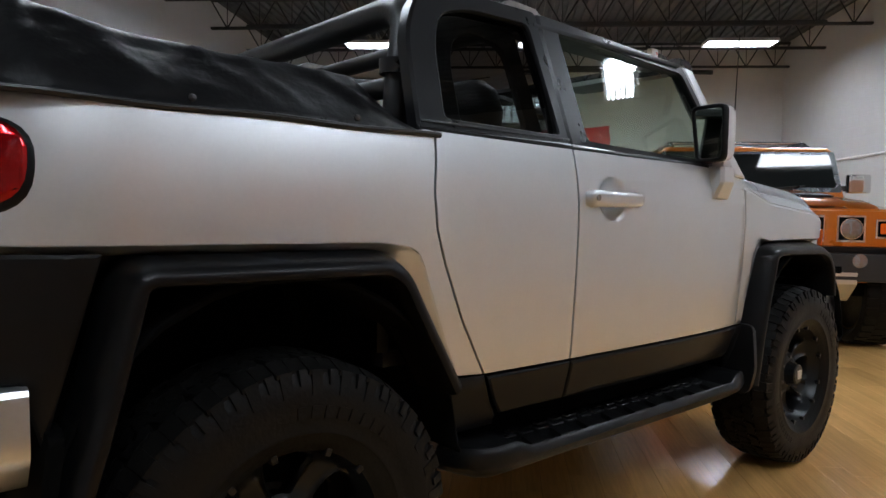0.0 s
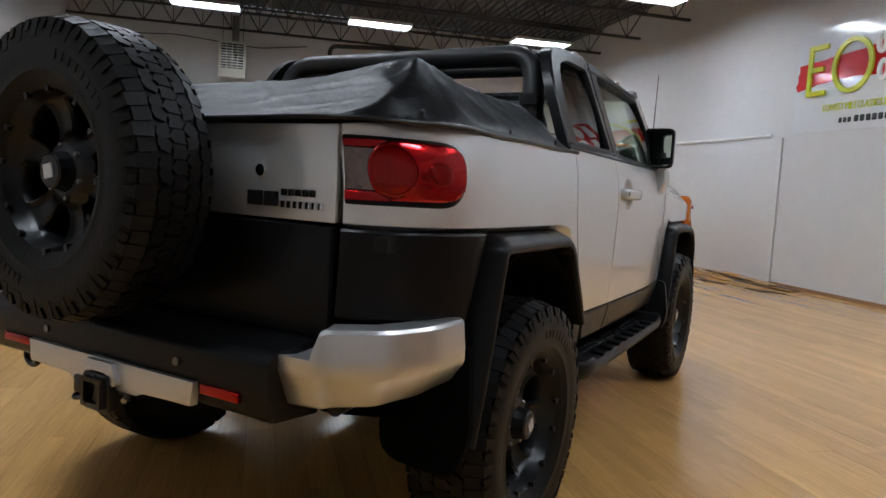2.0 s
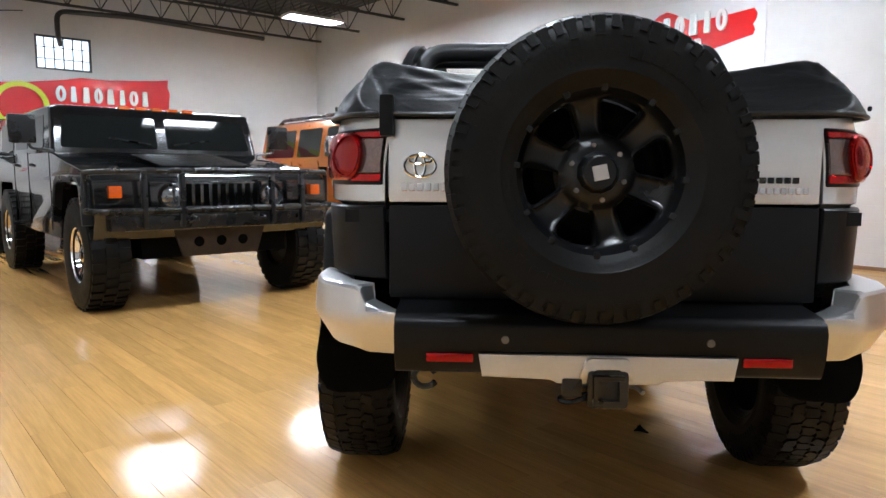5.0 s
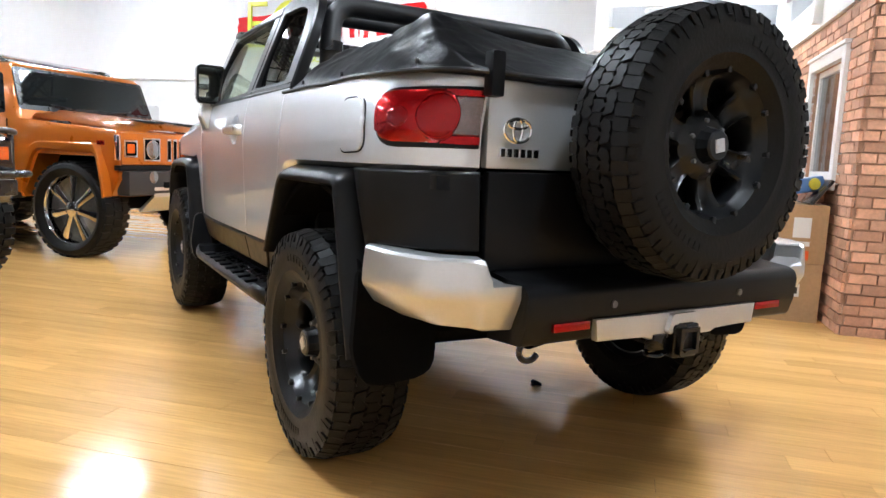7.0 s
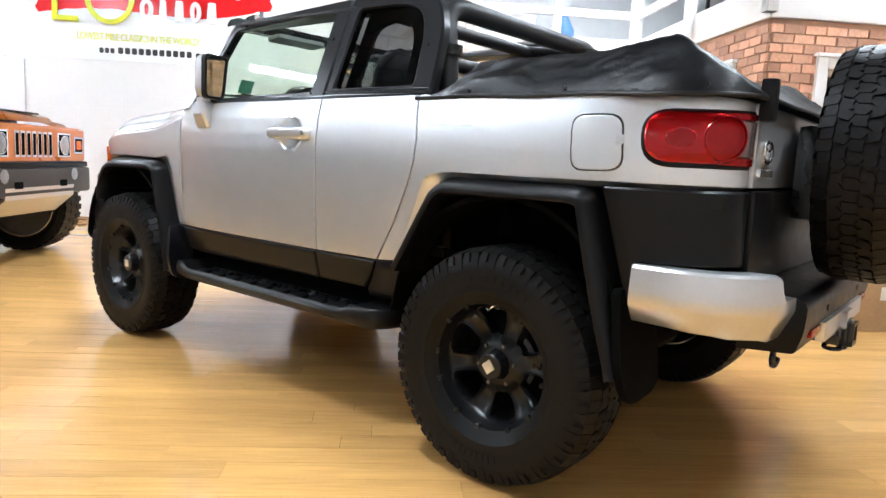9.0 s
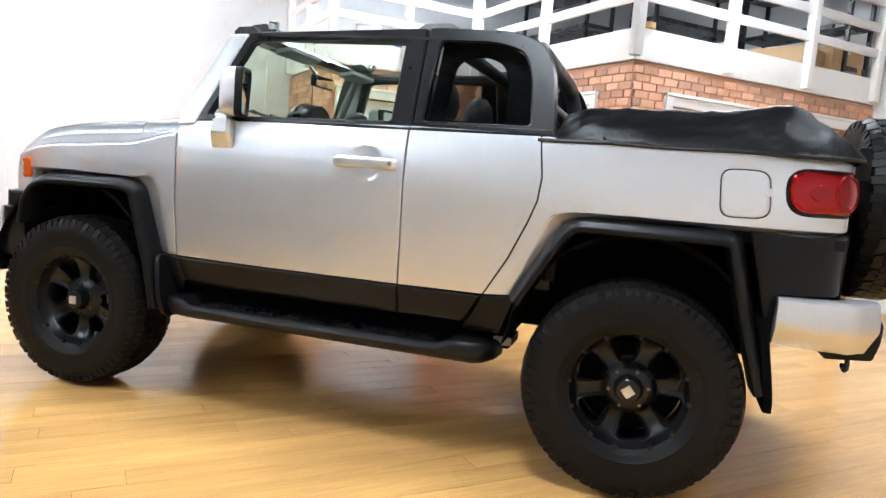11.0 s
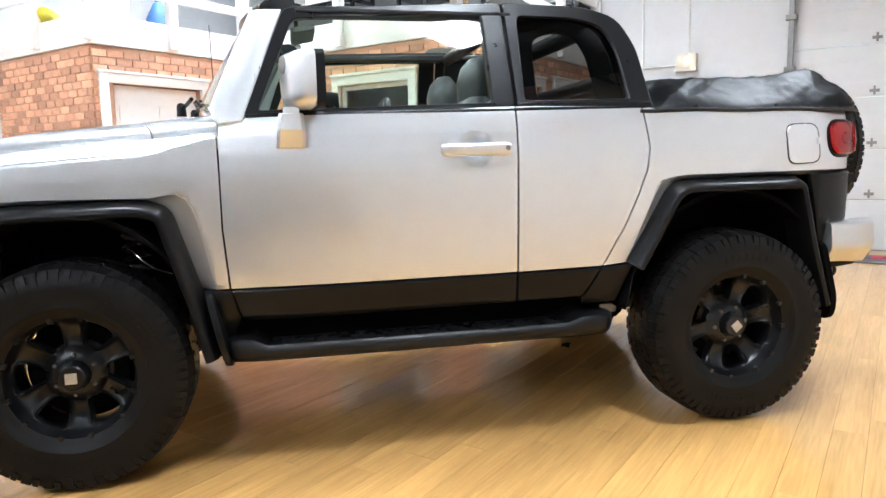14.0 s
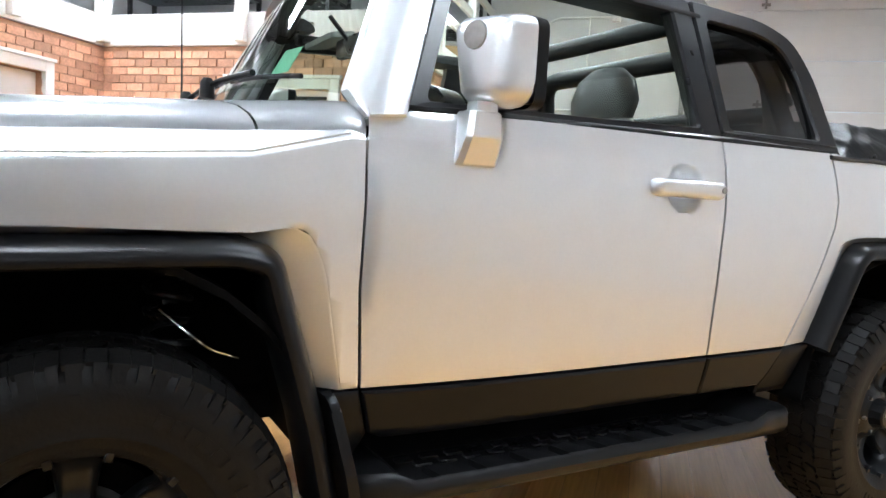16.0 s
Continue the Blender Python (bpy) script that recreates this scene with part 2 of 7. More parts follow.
def add_prism(bm, poly, lo, hi, axis="x", bev=0.0, m=None):
    """A 2D polygon drawn out along an axis: x takes (y, z), y takes (x, z), z takes (x, y)."""
    def at(p, h):
        return {"x": (h, p[0], p[1]), "y": (p[0], h, p[1]), "z": (p[0], p[1], h)}[axis]
    a = [bm.verts.new(at(p, lo)) for p in poly]
    b = [bm.verts.new(at(p, hi)) for p in poly]
    fa, fb = bm.faces.new(a), bm.faces.new(b[::-1])
    n = len(poly)
    for i in range(n):
        bm.faces.new((a[i], b[i], b[(i + 1) % n], a[(i + 1) % n]))
    made = a + b
    if bev:
        edges = list(fa.edges) + list(fb.edges)
        out = bmesh.ops.bevel(bm, geom=edges, offset=bev, segments=2, profile=0.7, affect="EDGES")
        made = list({v for f in out["faces"] for v in f.verts} | {v for v in made if v.is_valid})
    if m is not None:
        bmesh.ops.transform(bm, matrix=m, verts=made)
    bmesh.ops.recalc_face_normals(bm, faces=bm.faces)
    return made


def prism(poly, lo, hi, axis="x", bev=0.0, m=None):
    bm = bmesh.new()
    add_prism(bm, poly, lo, hi, axis, bev, m)
    return bm


def add_rings(bm, rings, closed=True, caps=True, loop=False):
    """Skins a row of rings of equal length."""
    rows = [[bm.verts.new(p) for p in ring] for ring in rings]
    k = len(rings[0])
    pairs = list(zip(rows, rows[1:])) + ([(rows[-1], rows[0])] if loop else [])
    for a, b in pairs:
        for i in range(k if closed else k - 1):
            bm.faces.new((a[i], a[(i + 1) % k], b[(i + 1) % k], b[i]))
    if caps and closed and not loop:
        bm.faces.new(rows[0][::-1])
        bm.faces.new(rows[-1])
    return [v for row in rows for v in row]


def add_tube(bm, pts, r, n=12, caps=True):
    pts = [Vector(p) for p in pts]
    tang = [(pts[min(i + 1, len(pts) - 1)] - pts[max(i - 1, 0)]).normalized() for i in range(len(pts))]
    up = Vector((0, 0, 1)) if abs(tang[0].z) < 0.9 else Vector((1, 0, 0))
    rings = []
    for i, (p, t) in enumerate(zip(pts, tang)):
        side = t.cross(up).normalized()
        up = side.cross(t).normalized()
        rad = r[i] if isinstance(r, (list, tuple)) else r
        rings.append([p + side * math.cos(2 * math.pi * k / n) * rad + up * math.sin(2 * math.pi * k / n) * rad for k in range(n)])
    add_rings(bm, rings, caps=caps)


def tube(pts, r, n=12):
    bm = bmesh.new()
    add_tube(bm, pts, r, n)
    bmesh.ops.recalc_face_normals(bm, faces=bm.faces)
    return bm


def bend(pts, r, n=5):
    """A 3D polyline with rounded corners."""
    out = [Vector(pts[0])]
    for a, p, b in zip(pts, pts[1:], pts[2:]):
        a, p, b = Vector(a), Vector(p), Vector(b)
        d = min(r, (a - p).length * 0.48, (b - p).length * 0.48)
        s, e = p + (a - p).normalized() * d, p + (b - p).normalized() * d
        out += [s * (1 - t / n) ** 2 + p * 2 * (t / n) * (1 - t / n) + e * (t / n) ** 2 for t in range(n + 1)]
    return out + [Vector(pts[-1])]


def add_lathe(bm, prof, n=48, axis="x", center=(0, 0, 0), caps=True):
    """A profile of (radius, along) turned round an axis through center."""
    rings = []
    for r, h in prof:
        ring = []
        for k in range(n):
            a = 2 * math.pi * k / n
            c, s = r * math.cos(a), r * math.sin(a)
            p = {"x": (h, c, s), "y": (c, h, s), "z": (c, s, h)}[axis]
            ring.append(Vector(p) + Vector(center))
        rings.append(ring)
    return add_rings(bm, rings, caps=caps)


def lathe(prof, n=48, axis="x", center=(0, 0, 0), caps=True):
    bm = bmesh.new()
    add_lathe(bm, prof, n, axis, center, caps)
    bmesh.ops.recalc_face_normals(bm, faces=bm.faces)
    return bm


def flipped(bm, side):
    """Mirrors a bmesh to the other side of the car where side is -1."""
    if side < 0:
        for v in bm.verts:
            v.co.x = -v.co.x
        bmesh.ops.reverse_faces(bm, faces=bm.faces)
    return bm


def letters(name, text, size, mat, parent, m, depth=0.01, spacing=1.0, width=1.0):
    """Lettering as a mesh; m carries the local xy plane of the words."""
    cu = bpy.data.curves.new(name, "FONT")
    cu.body, cu.size, cu.extrude, cu.align_x, cu.space_character = text, size, depth, "LEFT", spacing
    tmp = bpy.data.objects.new(name, cu)
    me = tmp.to_mesh().copy()
    me.transform(m @ Matrix.Diagonal((width, 1, 1, 1)))
    me.materials.append(mat)
    bpy.data.objects.remove(tmp)
    ob = new(name, me)
    ob.parent = parent
    return ob

# ---- the large structure ----
floor = part("floor", boxed((LEFT, NEAR, -0.2), (SIGN, FAR, -0.008)), SLAB, label="honey laminate plank floor, glossy", kind="structure")
floor.matrix_world = ROOM


def wall_with_holes(name, axis, at, thick, a0, a1, z0, z1, holes, mat, label):
    """A wall across `axis` from a0 to a1; holes are (a, b, low, high) and go right through."""
    cuts = sorted({a0, a1, *(h[0] for h in holes), *(h[1] for h in holes)})
    bm = bmesh.new()
    for a, b in zip(cuts, cuts[1:]):
        lows = [(z0, z1)]
        for h in holes:
            if h[0] <= a and h[1] >= b:
                lows = [q for lo, hi in lows for q in ((lo, min(hi, h[2])), (max(lo, h[3]), hi)) if q[1] - q[0] > 1e-4]
        for lo, hi in lows:
            if axis == "x":
                add_box(bm, (at, a, lo), (at + thick, b, hi))
            else:
                add_box(bm, (a, at, lo), (b, at + thick, hi))
    ob = part(name, bm, mat, label=label, kind="structure", smooth=0)
    ob.matrix_world = ROOM
    return ob


BLOCK_WALL = surface("painted_block_wall", (0.64, 0.64, 0.64), 0.55, grain=5, vary=0.04, bump=0.1)


def block_joints(m, bw=0.4, bh=0.2):
    nt = m.node_tree
    b = nt.nodes["Principled BSDF"]
    tc = nt.nodes.new("ShaderNodeTexCoord")
    sw = nt.nodes.new("ShaderNodeSeparateXYZ")
    cb = nt.nodes.new("ShaderNodeCombineXYZ")
    br = nt.nodes.new("ShaderNodeTexBrick")
    bp = nt.nodes.new("ShaderNodeBump")
    nt.links.new(tc.outputs["Object"], sw.inputs[0])
    nt.links.new(sw.outputs["Y"], cb.inputs["X"])
    nt.links.new(sw.outputs["Z"], cb.inputs["Y"])
    nt.links.new(cb.outputs[0], br.inputs["Vector"])
    br.inputs["Color1"].default_value = br.inputs["Color2"].default_value = (1, 1, 1, 1)
    br.inputs["Mortar"].default_value = (0, 0, 0, 1)
    br.inputs["Scale"].default_value, br.inputs["Mortar Size"].default_value = 1.0, 0.006
    br.inputs["Mortar Smooth"].default_value = 0.6
    br.inputs["Brick Width"].default_value, br.inputs["Row Height"].default_value = bw, bh
    bp.inputs["Strength"].default_value, bp.inputs["Distance"].default_value = 0.35, 0.003
    nt.links.new(br.outputs["Color"], bp.inputs["Height"])
    nt.links.new(bp.outputs[0], b.inputs["Normal"])


block_joints(BLOCK_WALL)

WIN = (-0.12, 0.92, 3.22, 3.90)
wall_with_holes("wall_east", "x", SIGN, 0.2, NEAR, FAR, 0, CEIL, [], BLOCK_WALL, "white painted block wall")
wall_with_holes("wall_north", "y", FAR, 0.2, LEFT - 0.2, SIGN + 0.2, 0, CEIL, [WIN], WHITE_WALL, "white painted wall with a small high window")
wall_with_holes("wall_west", "x", LEFT - 0.2, 0.2, NEAR, FAR, 0, CEIL, [], WHITE_WALL, "white painted wall")
GD = (-4.6, -0.98, 0.0, 4.11)
wall_with_holes("wall_south", "y", NEAR - 0.2, 0.2, LEFT - 0.2, SIGN + 0.2, 0, CEIL, [GD], WHITE_WALL, "white painted wall with a garage door")

# ledge of the thicker lower half of the east wall, and its conduit
bm = boxed((SIGN - 0.03, 5.1, 0.0), (SIGN - 0.002, FAR, 2.2), 0.004)
ob = part("trim_ledge", bm, WHITE_WALL, label="white furring on the lower wall", kind="structure")
ob.matrix_world = ROOM
ob = part("trim_conduit", tube([(SIGN - 0.05, 5.3, 2.24), (SIGN - 0.05, 9, 2.24), (SIGN - 0.05, FAR - 0.1, 2.24)], 0.022, 10), WHITE_TRIM, label="white painted conduit along the wall", kind="structure")
ob.matrix_world = ROOM
for lo, hi in (((SIGN - 0.02, -0.9, 0), (SIGN - 0.002, FAR, 0.05)),):
    ob = part("baseboard", boxed(lo, hi, 0.003), surface("raw_wood_strip", (0.3, 0.17, 0.09), 0.7), label="raw wooden strip at the wall's foot", kind="structure")
    ob.matrix_world = ROOM

# ceiling deck with ribs along the room, and open bar joists across it
bm = bmesh.new()
x, k = LEFT, 0
prof = []
while x < SIGN:
    prof += [(x, CEIL), (x + 0.07, CEIL), (x + 0.085, CEIL + 0.045), (x + 0.155, CEIL + 0.045)]
    x += 0.17
prof = [(min(p[0], SIGN), p[1]) for p in prof] + [(SIGN, CEIL)]
add_rings(bm, [[(a, NEAR, z) for a, z in prof], [(a, FAR, z) for a, z in prof]], closed=False, caps=False)
add_box(bm, (LEFT, NEAR, CEIL + 0.06), (SIGN, FAR, CEIL + 0.16))
ob = part("ceiling", bm, DECK, label="dark corrugated steel roof deck", kind="structure", smooth=0)
ob.matrix_world = ROOM


def bar_joist():
    bm = bmesh.new()
    lo, hi = CEIL - 0.58, CEIL - 0.02
    for z in (lo, hi - 0.05):
        for d in (-0.035, 0.012):
            add_box(bm, (LEFT, d, z), (SIGN, d + 0.023, z + 0.045))
    n = 19
    step = (SIGN - LEFT) / n
    for i in range(n):
        a = LEFT + i * step
        add_tube(bm, [(a, 0, hi - 0.03), (a + step / 2, 0, lo + 0.02)], 0.014, 5)
        add_tube(bm, [(a + step / 2, 0, lo + 0.02), (a + step, 0, hi - 0.03)], 0.014, 5)
        add_tube(bm, [(a + step / 2, 0, lo + 0.02), (a + step / 2, 0, hi - 0.03)], 0.009, 5)
    return bm


first = None
for i, y in enumerate([FAR - 0.25 - 1.75 * k for k in range(12)]):
    m = ROOM @ pose(0, y, 0)
    if first is None:
        first = part("trim_bar_joist", bar_joist(), JOIST, label="dark open-web steel roof joist", kind="structure", smooth=0)
        first.matrix_world = m
    else:
        copy_thing(first, m)

# big pipe under the deck near the far wall
pipe = part("trim_pipe", tube(bend([(4.6, FAR - 0.5, 4.32), (1.6, FAR - 0.5, 4.38), (0.2, FAR - 0.5, 4.3), (0.2, FAR - 0.5, 3.85), (0.32, FAR - 0.1, 3.72)], 0.18), 0.05, 10), JOIST, label="black bent pipe under the roof", kind="structure")
pipe.matrix_world = ROOM
wire = part("trim_cable", tube(bend([(-5.2, FAR - 0.1, 4.25), (-4.0, FAR - 0.1, 4.22), (-3.2, FAR - 0.1, 4.28), (-1.4, FAR - 0.1, 4.15), (-0.3, FAR - 0.1, 4.3)], 0.2), 0.012, 6), JOIST, label="thin black cable along the wall", kind="structure")
wire.matrix_world = ROOM


# ---- fluorescent fixtures ----
def ceiling_light():
    root = thing("ceiling_light", "white six-tube fluorescent fixture hung under the joists, lit", "lamp", "ceiling tube lights")
    bm = bmesh.new()
    add_prism(bm, [(-0.25, -0.01), (-0.20, 0.06), (0.20, 0.06), (0.25, -0.01), (0.24, -0.01), (0.195, 0.045), (-0.195, 0.045), (-0.24, -0.01)], -0.60, 0.60, "x")
    for x in (-0.605, 0.585):
        add_box(bm, (x, -0.20, 0.0), (x + 0.02, 0.20, 0.055))
    part("housing", bm, WHITE_TRIM, root, smooth=0)
    part("diffuser", boxed((-0.58, -0.195, 0.012), (0.58, 0.195, 0.030)), TUBES, root, "glowing bank of six fluorescent tubes", smooth=0)
    for x in (-0.5, 0.5):
        part("hanger", tube([(x, 0, 0.06), (x, 0, 0.35)], 0.006, 6), JOIST, root)
    return root


# last three are unseen, added to brighten the tailgate, spare and mezzanine wall
LAMPS = [(-2.3, 9.85), (0.9, 9.85), (4.23, 9.85), (-2.2, 6.0), (1.1, 6.0), (4.4, 6.0), (-2.0, 1.1), (1.1, 1.4), (4.3, 1.6),
         (-2.75, -2.3), (1.0, -3.6), (3.9, -2.1)]
first = None
for x, y in LAMPS:
    m = ROOM @ pose(x, y, 4.23)
    if first is None:
        first = ceiling_light()
        first.matrix_world = m
    else:
        copy_thing(first, m)

# ---- window in the far wall ----
root = thing("window_1", "small high window with dark steel bars, daylight behind", "window", kind="structure", m=ROOM)
for lo, hi in (((WIN[0], FAR, WIN[2]), (WIN[1], FAR + 0.06, WIN[2] + 0.04)), ((WIN[0], FAR, WIN[3] - 0.04), (WIN[1], FAR + 0.06, WIN[3])),
               ((WIN[0], FAR, WIN[2] + 0.04), (WIN[0] + 0.04, FAR + 0.06, WIN[3] - 0.04)), ((WIN[1] - 0.04, FAR, WIN[2] + 0.04), (WIN[1], FAR + 0.06, WIN[3] - 0.04))):
    part("window_frame", boxed(lo, hi), JOIST, root)
for i in range(1, 6):
    x = WIN[0] + (WIN[1] - WIN[0]) * i / 6
    part("bar", boxed((x - 0.012, FAR + 0.01, WIN[2] + 0.04), (x + 0.012, FAR + 0.034, WIN[3] - 0.04)), JOIST, root)
for z in (3.44, 3.67):
    part("bar", boxed((WIN[0] + 0.04, FAR + 0.012, z - 0.01), (WIN[1] - 0.04, FAR + 0.03, z + 0.01)), JOIST, root)
pane = part("pane", boxed((WIN[0], FAR + 0.07, WIN[2]), (WIN[1], FAR + 0.075, WIN[3])), glass("window_glass", (0.9, 0.93, 0.95)), root)
pane.visible_shadow = False
back = part("backdrop", boxed((WIN[0] - 2, FAR + 2.5, 1.5), (WIN[1] + 2, FAR + 2.52, 6.5)), DAYLIGHT, label="pale winter sky outside", kind="structure")
back.matrix_world = ROOM

# ---- garage door ----
root = thing("door_1", "white sectional overhead garage door, closed", "garage door", kind="structure", m=ROOM)
rows = 7
ph = (GD[3] - GD[2]) / rows
for i in range(rows):
    bm = boxed((GD[0] + 0.005, NEAR - 0.08, GD[2] + i * ph + 0.004), (GD[1] - 0.005, NEAR - 0.035, GD[2] + (i + 1) * ph - 0.004), 0.008)
    for k in (0.3, 0.7):
        add_box(bm, (GD[0] + 0.01, NEAR - 0.036, GD[2] + (i + k) * ph - 0.012), (GD[1] - 0.01, NEAR - 0.028, GD[2] + (i + k) * ph + 0.012))
    panel = part("panel", bm, WHITE_WALL, root)
    for x in (-1.83, -3.35):
        bm = boxed((x - 0.05, NEAR - 0.033, GD[2] + i * ph + 0.05), (x + 0.05, NEAR - 0.022, GD[2] + i * ph + 0.085), 0.003)
        add_box(bm, (x - 0.012, NEAR - 0.03, GD[2] + i * ph + 0.02), (x + 0.012, NEAR - 0.005, GD[2] + i * ph + 0.12), 0.004)
        part("hinge", bm, STEEL, panel)
for x in (GD[0] - 0.05, GD[1] - 0.01):
    part("track", boxed((x, NEAR + 0.002, 0), (x + 0.06, NEAR + 0.07, 4.0), 0.01), STEEL, root, "galvanised steel track")
for z in (0.9, 1.5, 2.1, 2.7, 3.3):
    part("bracket", boxed((GD[1] - 0.04, NEAR + 0.002, z), (GD[1] + 0.08, NEAR + 0.09, z + 0.06), 0.006), STEEL, root)

# steel guard by the garage door, and conduits on the south wall
ob = part("trim_guard", boxed((-0.27, NEAR + 0.002, 2.02), (-0.05 + 0.75, NEAR + 0.12, 2.1), 0.01), JOIST, label="dark steel lintel on the wall", kind="structure")
ob.matrix_world = ROOM
for pts in ([(1.2, NEAR + 0.03, 2.3), (0.81, NEAR + 0.03, 2.3), (0.81, NEAR + 0.03, 3.35), (0.62, NEAR + 0.03, 3.46), (-0.1, NEAR + 0.03, 3.46)],
            [(0.22, NEAR + 0.03, 2.4), (0.22, NEAR + 0.03, 3.46)], [(0.36, NEAR + 0.03, 2.3), (0.81, NEAR + 0.03, 2.3)]):
    ob = part("trim_conduit", tube(bend(pts, 0.08), 0.012, 8), WHITE_TRIM, label="white painted conduit on the wall", kind="structure")
    ob.matrix_world = ROOM
pts = [(SIGN - 0.03, -0.62, 1.45), (SIGN - 0.03, -0.62, 2.62), (SIGN - 0.03, -0.70, 2.68), (SIGN - 0.03, -0.92, 2.69)]
ob = part("trim_conduit", tube(bend(pts, 0.08), 0.012, 8), WHITE_TRIM, label="white painted conduit on the wall", kind="structure")
ob.matrix_world = ROOM
bm = boxed((-0.16, NEAR + 0.002, 3.40), (-0.06, NEAR + 0.06, 3.52), 0.006)
ob = part("trim_junction_box", bm, WHITE_TRIM, label="white junction box on the wall", kind="structure")
ob.matrix_world = ROOM

root = thing("exit_light", "beige emergency light box on the wall, glowing", "emergency light", m=ROOM @ pose(0.24, NEAR, 2.32))
part("box", boxed((-0.13, 0.002, -0.11), (0.13, 0.09, 0.11), 0.012), BEIGE_METAL, root)
part("bulb", lathe([(0.0, 0.09), (0.04, 0.092), (0.045, 0.11), (0.03, 0.125), (0.0, 0.13)], 20, "y", (-0.02, 0, 0.02)), glowing("warm_bulb", (1.0, 0.55, 0.2), 6), root, "lit warm bulb")

# ---- brick office with mezzanine ----
OX, OY, BX, BY, TOP = 1.48, -2.88, 4.41, -0.97, 2.345
office_holes = {
    # wall: (axis, fixed, from, to, outward sign, openings)
    "office_front": ("x", OX, NEAR, OY, -1, [(-4.70, -3.36, 1.0, 1.98), (-6.05, -5.13, 0.0, 2.02)]),
    "office_side": ("y", OY, OX, BX, 1, [(2.02, 2.95, 1.08, 1.97)]),
    "office_return": ("x", BX, OY, BY, -1, [(-2.18, -1.1, 0.0, 1.99)]),
    "office_end": ("y", BY, BX, SIGN, 1, []),
}
BW, BH, GAP, DEPTH = 0.164, 0.0625, 0.012, 0.03
brick_jobs = []
for name, (axis, at, a, b, out, holes) in office_holes.items():
    th = 0.2
    lo_at = at if out < 0 else at - th
    ob = wall_with_holes(name, axis, lo_at, th, a, b, 0, TOP, holes, MORTAR, "red brick office wall with brown mortar")
    ob.name = "wall_" + name
    brick_jobs.append((ob, axis, at, a, b, out, holes))

# mezzanine: slab, white fascia, rails
bm = bmesh.new()
add_box(bm, (OX + 0.02, NEAR + 0.002, TOP + 0.002), (SIGN - 0.002, OY - 0.02, TOP + 0.2))
add_box(bm, (BX + 0.02, OY - 0.02, TOP + 0.002), (SIGN - 0.002, BY - 0.02, TOP + 0.2))
ob = part("floor_mezzanine", bm, GREY_WALL, label="grey mezzanine floor over the office", kind="structure", smooth=0)
ob.matrix_world = ROOM


def fascia(lo, hi):
    ob = part("trim_fascia", boxed(lo, hi, 0.004), WHITE_TRIM, label="white painted fascia board of the mezzanine", kind="structure")
    ob.matrix_world = ROOM


FT, FB = TOP + 0.29, TOP + 0.005
fascia((OX - 0.03, NEAR + 0.002, FB), (OX + 0.015, OY + 0.03, FT))
fascia((OX + 0.018, OY - 0.015, FB), (BX - 0.033, OY + 0.03, FT))
fascia((BX - 0.03, OY + 0.033, FB), (BX + 0.015, BY + 0.03, FT))
fascia((BX + 0.018, BY - 0.015, FB), (SIGN - 0.002, BY + 0.03, FT))


def railing(name, p, q, n, first=True):
    """A white board railing from p to q with n posts."""
    root = thing(name, "white painted wooden railing with three rails", "railing", "mezzanine railings", m=ROOM)
    p, q = Vector(p), Vector(q)
    d = (q - p).normalized()
    side = Vector((-d.y, d.x))
    ang = math.atan2(d.y, d.x)
    for i in range(n):
        c = p + (q - p) * (i / (n - 1)) if n > 1 else p
        if i == 0 and not first:
            continue
        m = Matrix.Translation((c.x, c.y, 0)) @ Matrix.Rotation(ang, 4, "Z")
        part("post", boxed((-0.045, -0.045, TOP + 0.03), (0.045, 0.045, TOP + 1.12), 0.006, m), WHITE_TRIM, root)
    L = (q - p).length
    m = Matrix.Translation((p.x, p.y, 0)) @ Matrix.Rotation(ang, 4, "Z")
    for z in (TOP + 0.56, TOP + 0.84, TOP + 1.12):
        part("rail", boxed((0.0, -0.02, z - 0.045), (L, 0.02, z + 0.045), 0.006, m), WHITE_TRIM, root)
    return root


railing("railing", (OX - 0.055, OY + 0.055), (OX - 0.055, NEAR + 0.1), 4)
railing("railing", (BX - 0.06, OY + 0.055), (OX - 0.055, OY + 0.055), 3, True)
railing("railing", (BX - 0.055, BY + 0.055), (BX - 0.055, OY + 0.09), 3)
railing("railing", (BX - 0.055, BY + 0.055), (SIGN - 0.06, BY + 0.055), 3, False)


